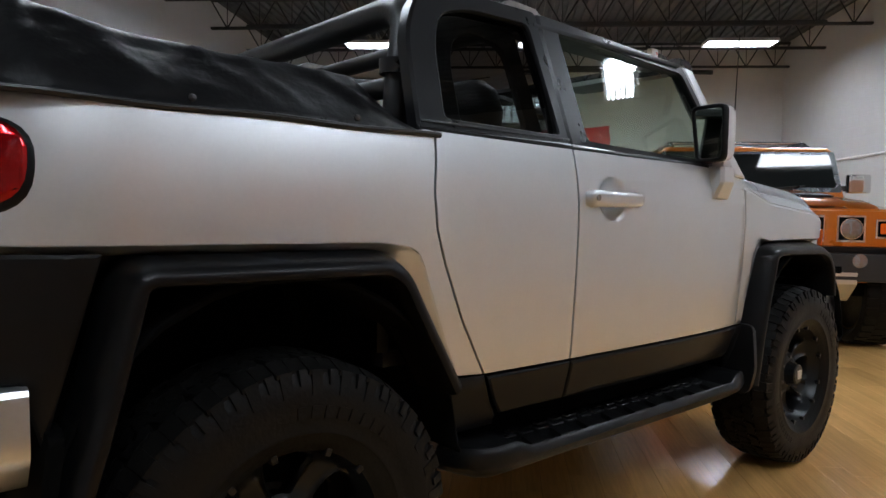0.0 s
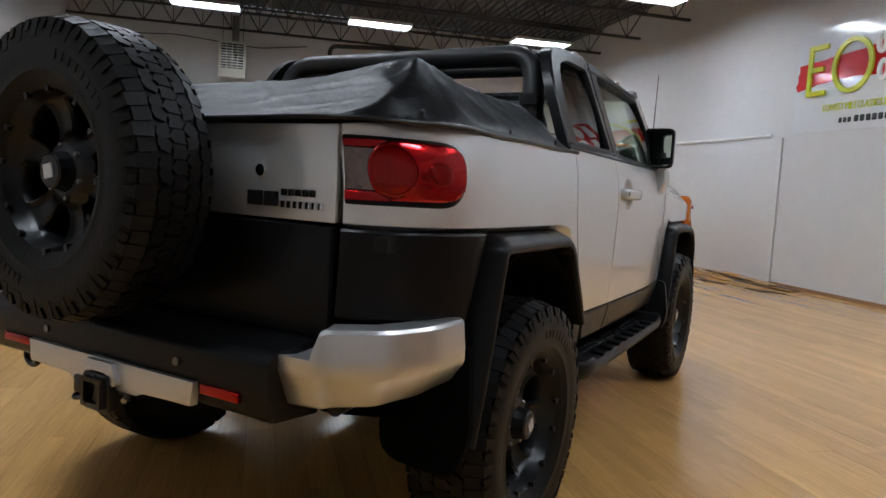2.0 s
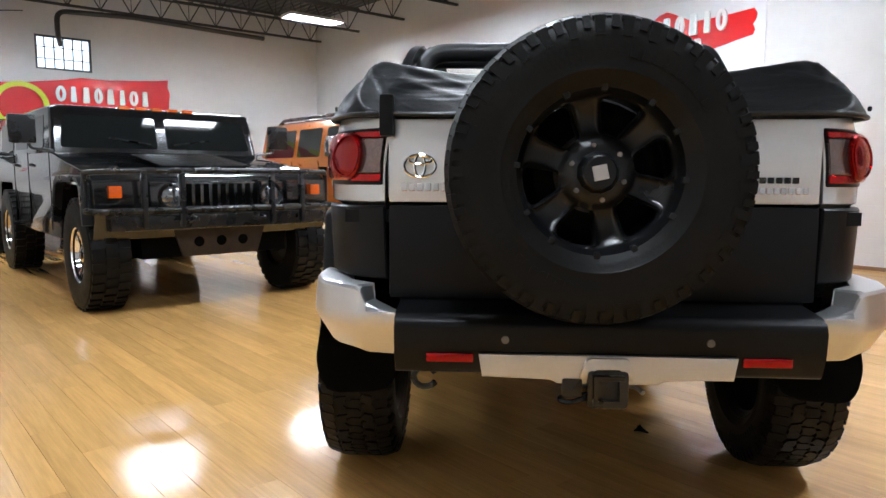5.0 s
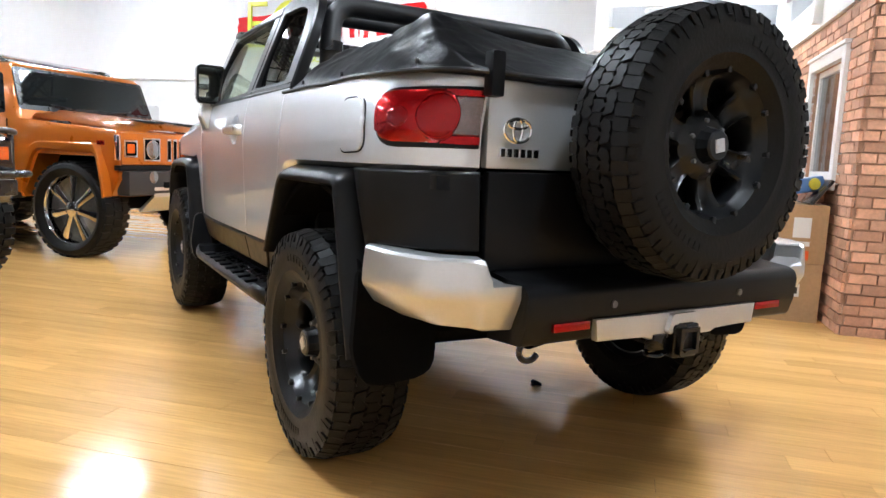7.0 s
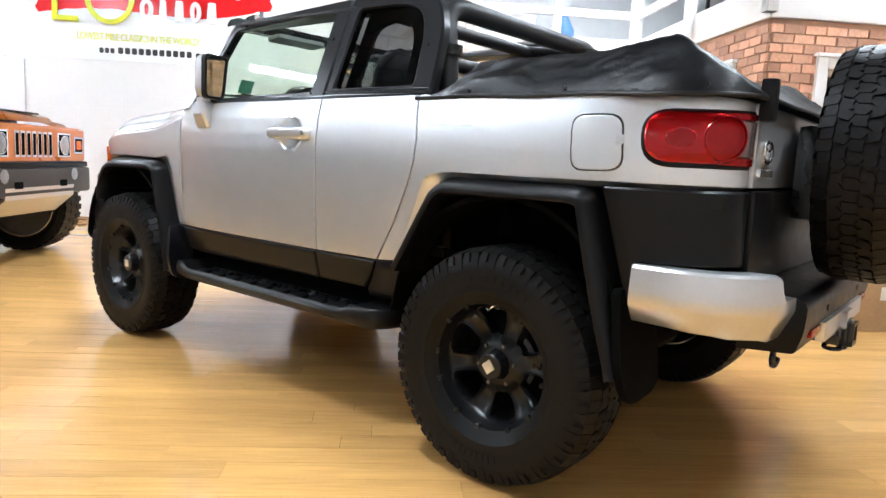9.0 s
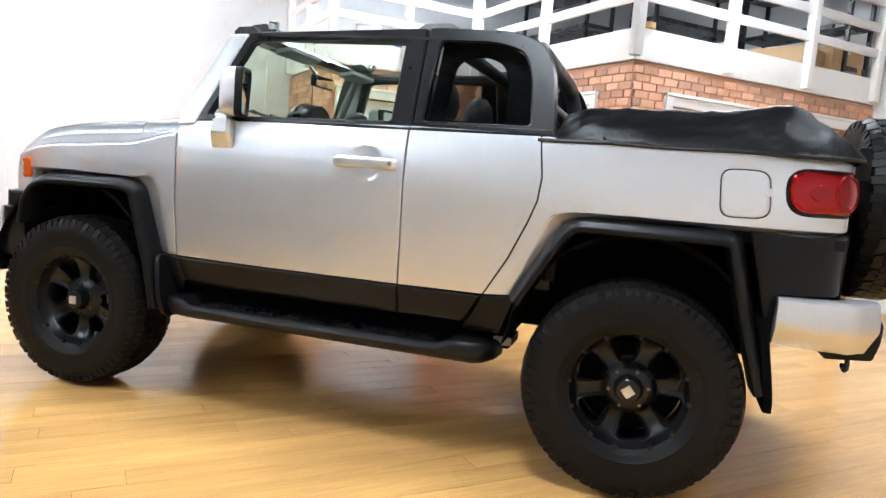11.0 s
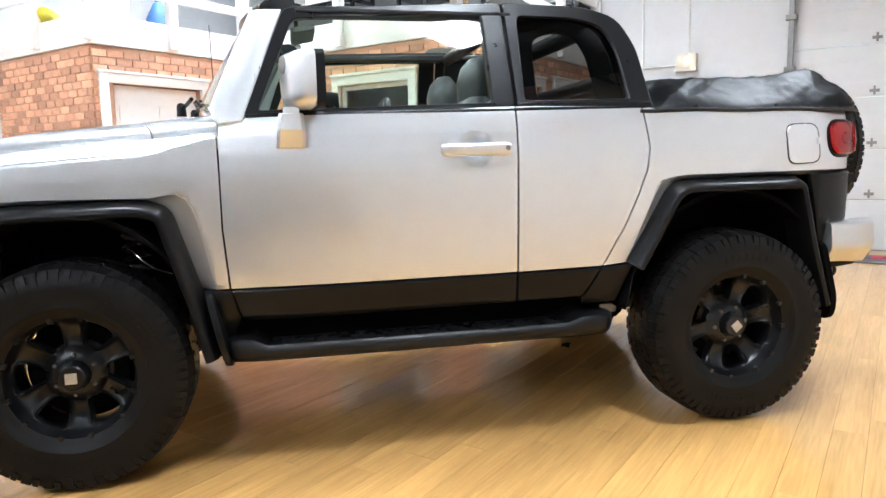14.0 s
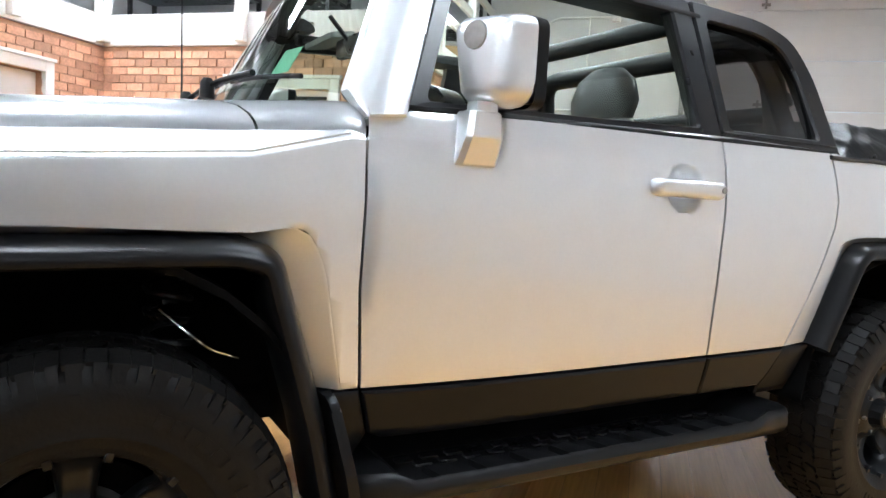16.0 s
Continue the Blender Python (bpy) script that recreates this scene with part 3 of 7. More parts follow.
def cased(name, label, category, axis, at, a, b, z0, z1, out, door):
    """White casing round an opening, with a pane or a panelled leaf in it."""
    root = thing(name, label, category, kind="structure", m=ROOM)

    def bar(a0, a1, lo, hi, d0, d1, nm, mat):
        if axis == "x":
            x0, x1 = sorted((at + out * d0, at + out * d1))
            bm = boxed((x0, a0, lo), (x1, a1, hi), 0.005)
        else:
            x0, x1 = sorted((at + out * d0, at + out * d1))
            bm = boxed((a0, x0, lo), (a1, x1, hi), 0.005)
        return part(nm, bm, mat, root)
    w = 0.09
    bar(a - w, a, z0 if door else z0 - w, z1 + w, 0.0, 0.05, "casing", WHITE_TRIM)
    bar(b, b + w, z0 if door else z0 - w, z1 + w, 0.0, 0.05, "casing", WHITE_TRIM)
    bar(a, b, z1, z1 + w, 0.0, 0.05, "casing", WHITE_TRIM)
    bar(a - w - 0.015, b + w + 0.015, z1 + w + 0.001, z1 + w + 0.03, 0.0, 0.065, "cap", WHITE_TRIM)
    if not door:
        bar(a, b, z0 - w, z0, 0.0, 0.05, "sill", WHITE_TRIM)
        for a0, a1, lo, hi in ((a, a + 0.05, z0, z1), (b - 0.05, b, z0, z1), (a + 0.05, b - 0.05, z0, z0 + 0.05), (a + 0.05, b - 0.05, z1 - 0.05, z1)):
            bar(a0, a1, lo, hi, -0.06, -0.02, "window_frame", WHITE_TRIM)
        bar(a + 0.05, b - 0.05, z0 + 0.05, z1 - 0.05, -0.045, -0.04, "pane", glass("office_glass", (0.72, 0.76, 0.76)))
    else:
        bar(a + 0.01, b - 0.01, z0 + 0.01, z1 - 0.01, -0.09, -0.05, "leaf", WHITE_TRIM)
        for lo, hi in ((0.25, 0.95), (1.1, z1 - 0.2)):
            for a0, a1 in ((a + 0.14, (a + b) / 2 - 0.05), ((a + b) / 2 + 0.05, b - 0.14)):
                bar(a0, a1, lo, hi, -0.05, -0.04, "panel", WHITE_TRIM)
    return root


cased("window_2", "white framed office window in the brick wall", "window", "x", OX, -4.70, -3.36, 1.0, 1.98, -1, False)
cased("door_2", "white framed panelled office door, closed", "door", "x", OX, -6.05, -5.13, 0.0, 2.02, -1, True)
cased("window_3", "white framed office window in the brick side wall", "window", "y", OY, 2.02, 2.95, 1.08, 1.97, 1, False)
cased("door_3", "white panelled office door with a wide casing, closed", "door", "x", BX, -2.18, -1.1, 0.0, 1.99, -1, True)

# inner lining of the office, seen through its windows
bm = bmesh.new()
add_box(bm, (OX + 0.9, NEAR + 0.01, 0.0), (OX + 0.95, OY - 0.25, TOP))
ob = part("wall_office_inside", bm, GREY_WALL, label="grey wall inside the office", kind="structure", smooth=0)
ob.matrix_world = ROOM

# things on the mezzanine
def shelf(m):
    root = thing("storage_rack", "black steel storage rack standing on the mezzanine", "shelf", "mezzanine racks", m=m)
    for x in (-0.7, 0.7):
        for y in (-0.2, 0.2):
            part("upright", boxed((x - 0.02, y - 0.02, 0), (x + 0.02, y + 0.02, 1.5)), SATIN_BLACK, root)
    for z in (0.12, 0.6, 1.1, 1.48):
        part("shelf", boxed((-0.72, -0.22, z), (0.72, 0.22, z + 0.05)), SATIN_BLACK, root)
    return root


first = shelf(ROOM @ pose(3.0, -5.0, TOP + 0.202, 0, 0, 90))
copy_thing(first, ROOM @ pose(4.4, -4.2, TOP + 0.202))
copy_thing(first, ROOM @ pose(2.2, -6.1, TOP + 0.202))


def carton(name, size, m, mat, label):
    root = thing(name, label, "box", m=m)
    x, y, z = (s / 2 for s in size)
    part("body", boxed((-x, -y, 0), (x, y, size[2]), 0.006), mat, root)
    part("tape", boxed((-x - 0.001, -0.025, size[2] - 0.08), (x + 0.001, 0.025, size[2] + 0.002), 0.0), BEIGE_METAL, root)
    return root


carton("carton", (0.7, 0.5, 0.3), ROOM @ pose(1.9, -5.4, TOP + 0.202, 0, 0, 12), CARDBOARD, "flat brown cardboard carton lying on the mezzanine")
carton("carton", (0.5, 0.45, 0.38), ROOM @ pose(1.75, -6.0, TOP + 0.202, 0, 0, -8), CARDBOARD, "tall brown cardboard carton on the mezzanine")
bucket = thing("bucket", "white plastic bucket on the mezzanine", "bucket", m=ROOM @ pose(4.9, -1.55, TOP + 0.202))
part("body", lathe([(0.0, 0), (0.13, 0.0), (0.155, 0.36), (0.165, 0.37), (0.165, 0.39), (0.15, 0.39), (0.125, 0.02), (0.0, 0.02)], 24, "z", caps=False), WHITE_TRIM, bucket)
jug = thing("jug", "blue plastic jug on the mezzanine", "jug", m=ROOM @ pose(4.85, -2.05, TOP + 0.202))
part("body", lathe([(0.0, 0), (0.14, 0.01), (0.14, 0.24), (0.06, 0.4), (0.035, 0.42), (0.035, 0.46), (0.0, 0.46)], 20, "z", caps=False), BLUE_PLASTIC, jug)
# a slumped yellow bag with a black end
ob = thing("tool_case", "yellow and black slumped bag on the mezzanine edge", "tool case", m=ROOM @ pose(5.25, -1.02, FT + 0.003, 0, 0, 15))
bm = bmesh.new()
add_rings(bm, [[(x, w * math.cos(a), 0.006 + h * max(0.0, 0.5 + 0.5 * math.sin(a)) ** 0.8) for a in np.linspace(0, 2 * math.pi, 17)[:-1]] for x, w, h in ((-0.15, 0.02, 0.03), (-0.13, 0.06, 0.08), (-0.06, 0.085, 0.13), (0.02, 0.09, 0.17), (0.08, 0.08, 0.15))])
bmesh.ops.recalc_face_normals(bm, faces=bm.faces)
part("body", bm, YELLOW_PLASTIC, ob)
part("clasp", boxed((0.04, -0.065, 0.03), (0.16, 0.065, 0.14), 0.02), BLACK_TRIM, ob)
roll = thing("tape_roll", "brown tape roll lying on the fascia", "tape", m=ROOM @ pose(OX, -2.98, FT + 0.003))
part("body", lathe([(0.05, 0), (0.075, 0), (0.075, 0.05), (0.05, 0.05)], 20, "z", caps=False), CARDBOARD, roll)

# ---- the silver pickup ----
TR = 0.42      # tyre radius


def tyre_mesh():
    """Carcass with rounded sidewalls, a rim-guard ridge and two arcs of raised bars for the moulded writing."""
    bm = bmesh.new()
    prof = [(0.222, -0.105), (0.238, -0.117), (0.246, -0.124), (0.262, -0.1305), (0.266, -0.1345), (0.272, -0.1350), (0.277, -0.1335), (0.30, -0.1375), (0.335, -0.1395), (0.360, -0.137), (0.382, -0.129), (0.402, -0.113), (0.408, -0.06), (0.4085, 0.0)]
    prof += [(r, -h) for r, h in prof[-2::-1]]
    add_lathe(bm, prof, 72, "x", caps=False)
    for start, count, wide in ((0.35, 8, 0.075), (3.4, 11, 0.05)):
        for k in range(count):
            a0 = start + k * (wide + 0.03)
            for s in (-1, 1):
                vs = [bm.verts.new((s * x, r * math.cos(t), r * math.sin(t))) for x in (0.1405, 0.136) for r, t in ((0.300, a0), (0.300, a0 + wide), (0.326, a0 + wide), (0.326, a0))]
                for q in ((0, 1, 2, 3), (0, 1, 5, 4), (1, 2, 6, 5), (2, 3, 7, 6), (3, 0, 4, 7)):
                    bm.faces.new([vs[i] for i in q])
    bmesh.ops.recalc_face_normals(bm, faces=bm.faces)
    return bm


def tread_mesh():
    """Chevron blocks in five rows, and shoulder lugs that run down the sidewalls."""
    bm = bmesh.new()
    n = 66
    step = 2 * math.pi / n

    def block(poly, a, r0=0.400, r1=0.4175, edge=None):
        low, top = [], []
        for t, h in poly:
            ang = a + t * step
            r = r1 if edge is None or abs(h) < edge else r1 - 0.016
            low.append(bm.verts.new((h, r0 * math.cos(ang), r0 * math.sin(ang))))
            top.append(bm.verts.new((h, r * math.cos(ang), r * math.sin(ang))))
        bm.faces.new(top)
        for i in range(len(poly)):
            j = (i + 1) % len(poly)
            bm.faces.new((low[i], low[j], top[j], top[i]))
    for i in range(n):
        a = i * step
        odd = i % 2
        z = 0.005 if odd else -0.005
        block([(0.0, -0.022 + z), (0.45, -0.026 - z), (0.90, -0.020 + z), (0.95, 0.018 + z), (0.50, 0.025 - z), (0.05, 0.021 + z)], a)
        k = 0.22 if odd else -0.18
        block([(0.35, 0.031 + z), (0.80, 0.027 - z), (1.22, 0.032 + z), (1.22 + k, 0.066), (0.80 + k, 0.072), (0.37 + k, 0.064)], a)
        block([(0.55 + k, -0.064), (1.0 + k, -0.072), (1.42 + k, -0.066), (1.42, -0.032 + z), (1.0, -0.027 - z), (0.57, -0.031 + z)], a)
        for s in (-1, 1):
            long = (i + (s > 0)) % 2
            q = a + (0.35 if s > 0 else 0.0) * step
            out = 0.130 if long else 0.120
            poly = [(0.0, s * 0.078), (0.45, s * 0.074), (0.93, s * 0.079), (0.94, s * out), (0.02, s * out)]
            block(poly, q, 0.390, 0.4165, 0.1)
            lug = 0.350 if long else 0.370
            w0, w1 = q + step * 0.08, q + step * (0.78 if long else 0.6)
            f = [bm.verts.new((s * x, r * math.cos(t), r * math.sin(t))) for x, r in ((0.1405, lug), (0.130, 0.4015)) for t in (w0, w1)]
            g = [bm.verts.new((s * x, r * math.cos(t), r * math.sin(t))) for x, r in ((0.130, lug), (0.112, 0.396)) for t in (w0, w1)]
            bm.faces.new((f[0], f[1], f[3], f[2]))
            bm.faces.new((f[0], f[1], g[1], g[0]))
            bm.faces.new((f[0], f[2], g[2], g[0]))
            bm.faces.new((f[1], f[3], g[3], g[1]))
    bmesh.ops.recalc_face_normals(bm, faces=bm.faces)
    return bm


def rim_mesh():
    bm = bmesh.new()
    add_lathe(bm, [(0.222, 0.084), (0.232, 0.106), (0.238, 0.114), (0.244, 0.112), (0.245, 0.104), (0.236, 0.085), (0.222, 0.06), (0.220, -0.10), (0.240, -0.115),
                   (0.234, -0.118), (0.212, -0.10), (0.206, -0.02), (0.206, 0.045), (0.214, 0.070)], 64, "x", caps=False)
    # clips on the lip, two beside each spoke
    for i in range(6):
        for d in (-13, 13):
            m = Matrix.Rotation(radians(60 * i + d), 4, "X")
            add_box(bm, (0.094, -0.008, 0.212), (0.1125, 0.008, 0.231), 0.002, m, 1)
    bmesh.ops.recalc_face_normals(bm, faces=bm.faces)
    return bm


def wheel_face():
    """The dished face: six wide spokes with raised edges between small rounded windows, running out to the lip."""
    bm = bmesh.new()
    table = [(0.040, 0, 0.056), (0.062, 0, 0.056), (0.080, 0, 0.050), (0.096, 0, 0.034), (0.104, 8, 0.026), (0.110, 12, 0.023), (0.126, 14, 0.019), (0.148, 15, 0.020),
             (0.170, 16, 0.026), (0.187, 16.5, 0.036), (0.198, 15, 0.045), (0.204, 10, 0.052), (0.209, 0, 0.060), (0.217, 0, 0.080), (0.226, 0, 0.101)]
    first, last = 4, 11
    rows = []
    for r, half, h in table:
        g = half if half else 9
        offs = [-30 + (30 - g) * k / 6 for k in range(6)] + [-g + 2 * g * k / 6 for k in range(7)] + [g + (30 - g) * k / 6 for k in range(1, 6)]
        row = []
        for i in range(6):
            for o in offs:
                a = radians(60 * i + o)
                d = abs(o) - g
                rise = 0.013 * max(0.0, 1 - abs(d - 2.4) / 3.4) if half else 0.0
                row.append((h + rise, r * math.cos(a), r * math.sin(a)))
        rows.append(row)
    grid = [[bm.verts.new(p) for p in row] for row in rows]
    n = len(grid[0])
    for j in range(len(table) - 1):
        for k in range(n):
            if not (6 <= k % 18 < 12 and first <= j < last):
                bm.faces.new((grid[j][k], grid[j][(k + 1) % n], grid[j + 1][(k + 1) % n], grid[j + 1][k]))
    loose = [v for v in bm.verts if not v.link_faces]
    bmesh.ops.delete(bm, geom=loose, context="VERTS")
    bmesh.ops.recalc_face_normals(bm, faces=bm.faces)
    out = bmesh.ops.extrude_face_region(bm, geom=bm.faces[:])
    for v in out["geom"]:
        if isinstance(v, bmesh.types.BMVert):
            v.co.x -= 0.035
    bmesh.ops.recalc_face_normals(bm, faces=bm.faces)
    return bm


def road_wheel(parent, m):
    wheel = part("wheel", rim_mesh(), WHEEL_BLACK, parent, "matte black six-spoke wheel with a knobbly tyre")
    wheel.matrix_basis = m
    part("wheel_face", wheel_face(), WHEEL_BLACK, wheel)
    part("dust_shield", lathe([(0.0, -0.085), (0.205, -0.085), (0.205, -0.095), (0.0, -0.095)], 32, "x", caps=False), WELL, wheel)
    part("brake_disc", lathe([(0.0, -0.03), (0.17, -0.03), (0.17, -0.04), (0.0, -0.04)], 32, "x", caps=False), WELL, wheel)
    part("hub_ring", lathe([(0.092, -0.004), (0.114, -0.026), (0.114, -0.029), (0.090, -0.029)], 32, "x", caps=False), STEEL, wheel, "bare steel hub ring")
    part("tyre", tyre_mesh(), RUBBER, wheel, smooth=30)
    part("tread", tread_mesh(), RUBBER, wheel, "chunky all-terrain tread blocks", smooth=25, kind="stuff")
    part("hub_cap", lathe([(0.0, 0.02), (0.060, 0.02), (0.060, 0.052), (0.056, 0.062), (0.052, 0.070), (0.048, 0.094), (0.042, 0.100), (0.0, 0.101)], 12, "x"), WHEEL_BLACK, wheel, smooth=25)
    bm = boxed((0.1015, -0.020, -0.020), (0.104, 0.020, 0.020), 0.003)
    add_box(bm, (0.104, -0.018, 0.004), (0.1052, -0.002, 0.018))
    add_box(bm, (0.104, 0.003, 0.004), (0.1052, 0.018, 0.018))
    add_box(bm, (0.104, -0.016, -0.016), (0.1052, 0.016, -0.006))
    part("logo_plate", bm, SILVER_TRIM, wheel, "square silver plate with plain raised bars")
    for i in range(6):
        a = 2 * math.pi * i / 6 + 0.5
        part("lug_nut", lathe([(0.0, 0.035), (0.008, 0.035), (0.008, 0.056), (0.006, 0.060), (0.0, 0.060)], 8, "x", (0, 0.075 * math.cos(a), 0.075 * math.sin(a))), STEEL, wheel)
    return wheel


def copy_part(ob, parent, m):
    """A copy of a part with its sub-parts under the same thing."""
    q = copy_thing(ob, m)
    q.matrix_basis = m
    q.parent = parent
    return q


pickup = thing("pickup_truck", "silver off-road pickup with black flares and folded soft top", "pickup truck")

wheel = road_wheel(pickup, pose(0.777, 1.352, TR))
copy_part(wheel, pickup, pose(0.815, -1.308, TR, 25))
copy_part(wheel, pickup, pose(-0.777, 1.352, TR, 0, 0, 180))
copy_part(wheel, pickup, pose(-0.815, -1.308, TR, 40, 0, 180))
spare = copy_part(wheel, pickup, pose(-0.055, -2.258, 1.176) @ pose(0, 0, 0, 0, 0, -90) @ pose(0, 0, 0, 12) @ Matrix.Diagonal((0.86, 0.958, 0.958, 1)))
tagged(spare, "spare wheel with a knobbly tyre on the tailgate")


# The body's side as a sheet: s runs rearwards (s = -y on the flank), bends round the rear corner and on across the back.
def crease_z(y):
    return float(np.interp(y, (0.835, 1.05, 1.354, 1.478, 1.65, 1.85), (1.267, 1.211, 1.186, 1.178, 1.155, 1.105)))


def shoulder_z(y):
    """Height of the seam between fender and hood."""
    return float(np.interp(y, (0.82, 1.04, 1.31, 1.48, 1.65, 1.85), (1.279, 1.264, 1.243, 1.227, 1.200, 1.145)))


def half_width(z, y):
    zs = (0.50, 0.60, 0.72, 0.95, 1.13, 1.20, 1.27, 1.345, 1.40)
    ws = (0.81, 0.842, 0.870, 0.882, 0.888, 0.8855, 0.8765, 0.860, 0.839)
    w = float(np.interp(z, zs, ws))
    if y > 0.2:
        w -= 0.032 * min(1.0, (y - 0.2) / 0.6) ** 2
    if y > 0.80:
        w += 0.5 * max(0.0, z - 1.2) * 0.2
        d = z - crease_z(y)
        if d > -0.008:
            w -= 1.05 * (d + 0.008) ** 2 / 0.016 if d < 0.008 else 1.05 * d
    if y > 1.45:
        w -= 0.11 * ((y - 1.45) / 0.4) ** 2
    return w


CORNER0, CORNER1 = 1.6, 2.13


def body_at(s, z):
    if s <= CORNER0:
        return Vector((half_width(z, -s), -s, z))
    w = half_width(z, -1.6)
    th = min(1.0, (s - CORNER0) / (CORNER1 - CORNER0)) * math.pi / 2
    p = Vector((w - 0.24 + 0.24 * math.cos(th), -1.6 - 0.42 * math.sin(th), z))
    if s > CORNER1:
        p.x -= s - CORNER1
    return p


def body_lift(s, z, lift):
    p = body_at(s, z)
    if not lift:
        return p
    e = 0.004
    n = (body_at(s, z + e) - body_at(s, z - e)).cross(body_at(s + e, z) - body_at(s - e, z)).normalized()
    if n.x < 0 and s < 2.0:
        n = -n
    if s >= 2.0 and n.y > 0:
        n = -n
    return p + n * lift


def fender_lift(s, z, lift):
    """As body_lift, with heights counted from the fender's crease."""
    return body_lift(s, z + crease_z(-s), lift)


def door_lift(s, z, lift):
    """The door's sheet with the round dish behind the handle pressed in."""
    p = body_lift(s, z, lift)
    r = math.hypot(s - 0.157, (z - 1.205) / 0.97) / 0.072
    if r < 1:
        p.x -= 0.030 * (1 - r * r) ** 0.7
    return p


def upper_lift(s, z, lift):
    """The leaning plane of pillars and side windows."""
    y = -s
    w = 0.852 - (z - 1.36) * 0.385 - (0.02 * min(1.0, max(0.0, y - 0.1) / 0.6) ** 2)
    return Vector((w + lift, y, z))


def skin(poly, lift=0.0, thick=0.025, hem=0.006, where=body_lift, dz=0.045, ds=0.08, cut_s=(), cut_z=()):
    """A pressed panel cut from the sheet along a polygon of (y, z), or (s, z) with s given as -y."""
    bm = bmesh.new()
    vs = [bm.verts.new((0, -p[0], p[1])) for p in poly]
    bm.faces.new(vs)
    ss, zz = [v.co.y for v in vs], [v.co.z for v in vs]
    cuts = []
    s = min(ss) + ds * 0.6
    while s < max(ss):
        cuts.append(((0, s, 0), (0, 1, 0)))
        s += ds if s < CORNER0 - 0.05 else 0.028
    z = min(zz) + dz * 0.6
    while z < max(zz):
        cuts.append(((0, 0, z), (0, 0, 1)))
        z += dz
    cuts += [((0, float(v), 0), (0, 1, 0)) for v in cut_s] + [((0, 0, float(v)), (0, 0, 1)) for v in cut_z]
    for co, no in cuts:
        bmesh.ops.bisect_plane(bm, geom=bm.verts[:] + bm.edges[:] + bm.faces[:], plane_co=co, plane_no=no)
    bmesh.ops.dissolve_degenerate(bm, dist=1e-5, edges=bm.edges)
    if hem:
        bmesh.ops.inset_region(bm, faces=bm.faces, thickness=hem, use_boundary=True, use_even_offset=True)
    rim = {v for e in bm.edges if e.is_boundary for v in e.verts}
    out = bmesh.ops.extrude_edge_only(bm, edges=[e for e in bm.edges if e.is_boundary])
    back = {g for g in out["geom"] if isinstance(g, bmesh.types.BMVert)}
    for v in bm.verts:
        drop = -thick if v in back else (-hem * 0.8 if v in rim else 0.0)
        v.co = where(v.co.y, v.co.z, lift + drop)
    bmesh.ops.recalc_face_normals(bm, faces=bm.faces)
    return bm


def along(path, n):
    """n points evenly spread along a polyline."""
    pts = [Vector(p) for p in path]
    d = [0.0]
    for a, b in zip(pts, pts[1:]):
        d.append(d[-1] + (b - a).length)
    return [(float(np.interp(t, d, [p.x for p in pts])), float(np.interp(t, d, [p.y for p in pts]))) for t in np.linspace(0, d[-1], n)]


def flange(outer, inner, depth=0.032, n=40):
    """A bevelled return from the body's skin along outer, inwards to inner; both of (y, z)."""
    rows = []
    a, b = along(outer, n), along(inner, n)
    for f, d in ((0.0, 0.02), (0.0, 0.002), (0.02, 0.0), (0.08, 0.06), (0.18, 0.2), (0.6, 0.65), (1.0, 1.0), (1.0, 1.6)):
        rows.append([body_lift(-(p[0] + (q[0] - p[0]) * f), p[1] + (q[1] - p[1]) * f, -depth * d) for p, q in zip(a, b)])
    bm = bmesh.new()
    add_rings(bm, rows, closed=False, caps=False)
    bmesh.ops.recalc_face_normals(bm, faces=bm.faces)
    return bm


def frame_ring(outer, inner, where=upper_lift, lift=0.0, thick=0.04):
    """A flat frame between two polygons of (y, z) with equal corner counts."""
    bm = bmesh.new()
    mid = [((11 * a[0] + b[0]) / 12, (11 * a[1] + b[1]) / 12) for a, b in zip(outer, inner)]
    mid2 = [((a[0] + 11 * b[0]) / 12, (a[1] + 11 * b[1]) / 12) for a, b in zip(outer, inner)]
    rows = [[where(-y, z, l) for y, z in loop] for loop, l in ((outer, lift - thick), (outer, lift - 0.004), (mid, lift + 0.004), (mid2, lift + 0.004), (inner, lift - 0.004), (inner, lift - thick))]
    add_rings(bm, rows, caps=False, loop=True)
    bmesh.ops.recalc_face_normals(bm, faces=bm.faces)
    return bm


def pane_of(poly, where=upper_lift, lift=-0.02):
    """A pane bowed outwards a little from sill to roof."""
    bm = bmesh.new()
    bm.faces.new([bm.verts.new((0, -y, z)) for y, z in poly])
    lo, hi = min(p[1] for p in poly), max(p[1] for p in poly)
    for k in range(1, 16):
        z = lo + (hi - lo) * k / 16
        bmesh.ops.bisect_plane(bm, geom=bm.verts[:] + bm.edges[:] + bm.faces[:], plane_co=(0, 0, z), plane_no=(0, 0, 1))
    for v in bm.verts:
        bow = 0.011 * (1 - ((v.co.z - (lo + hi) / 2) / ((hi - lo) / 2)) ** 2)
        v.co = where(v.co.y, v.co.z, lift + bow)
    bmesh.ops.recalc_face_normals(bm, faces=bm.faces)
    return bm


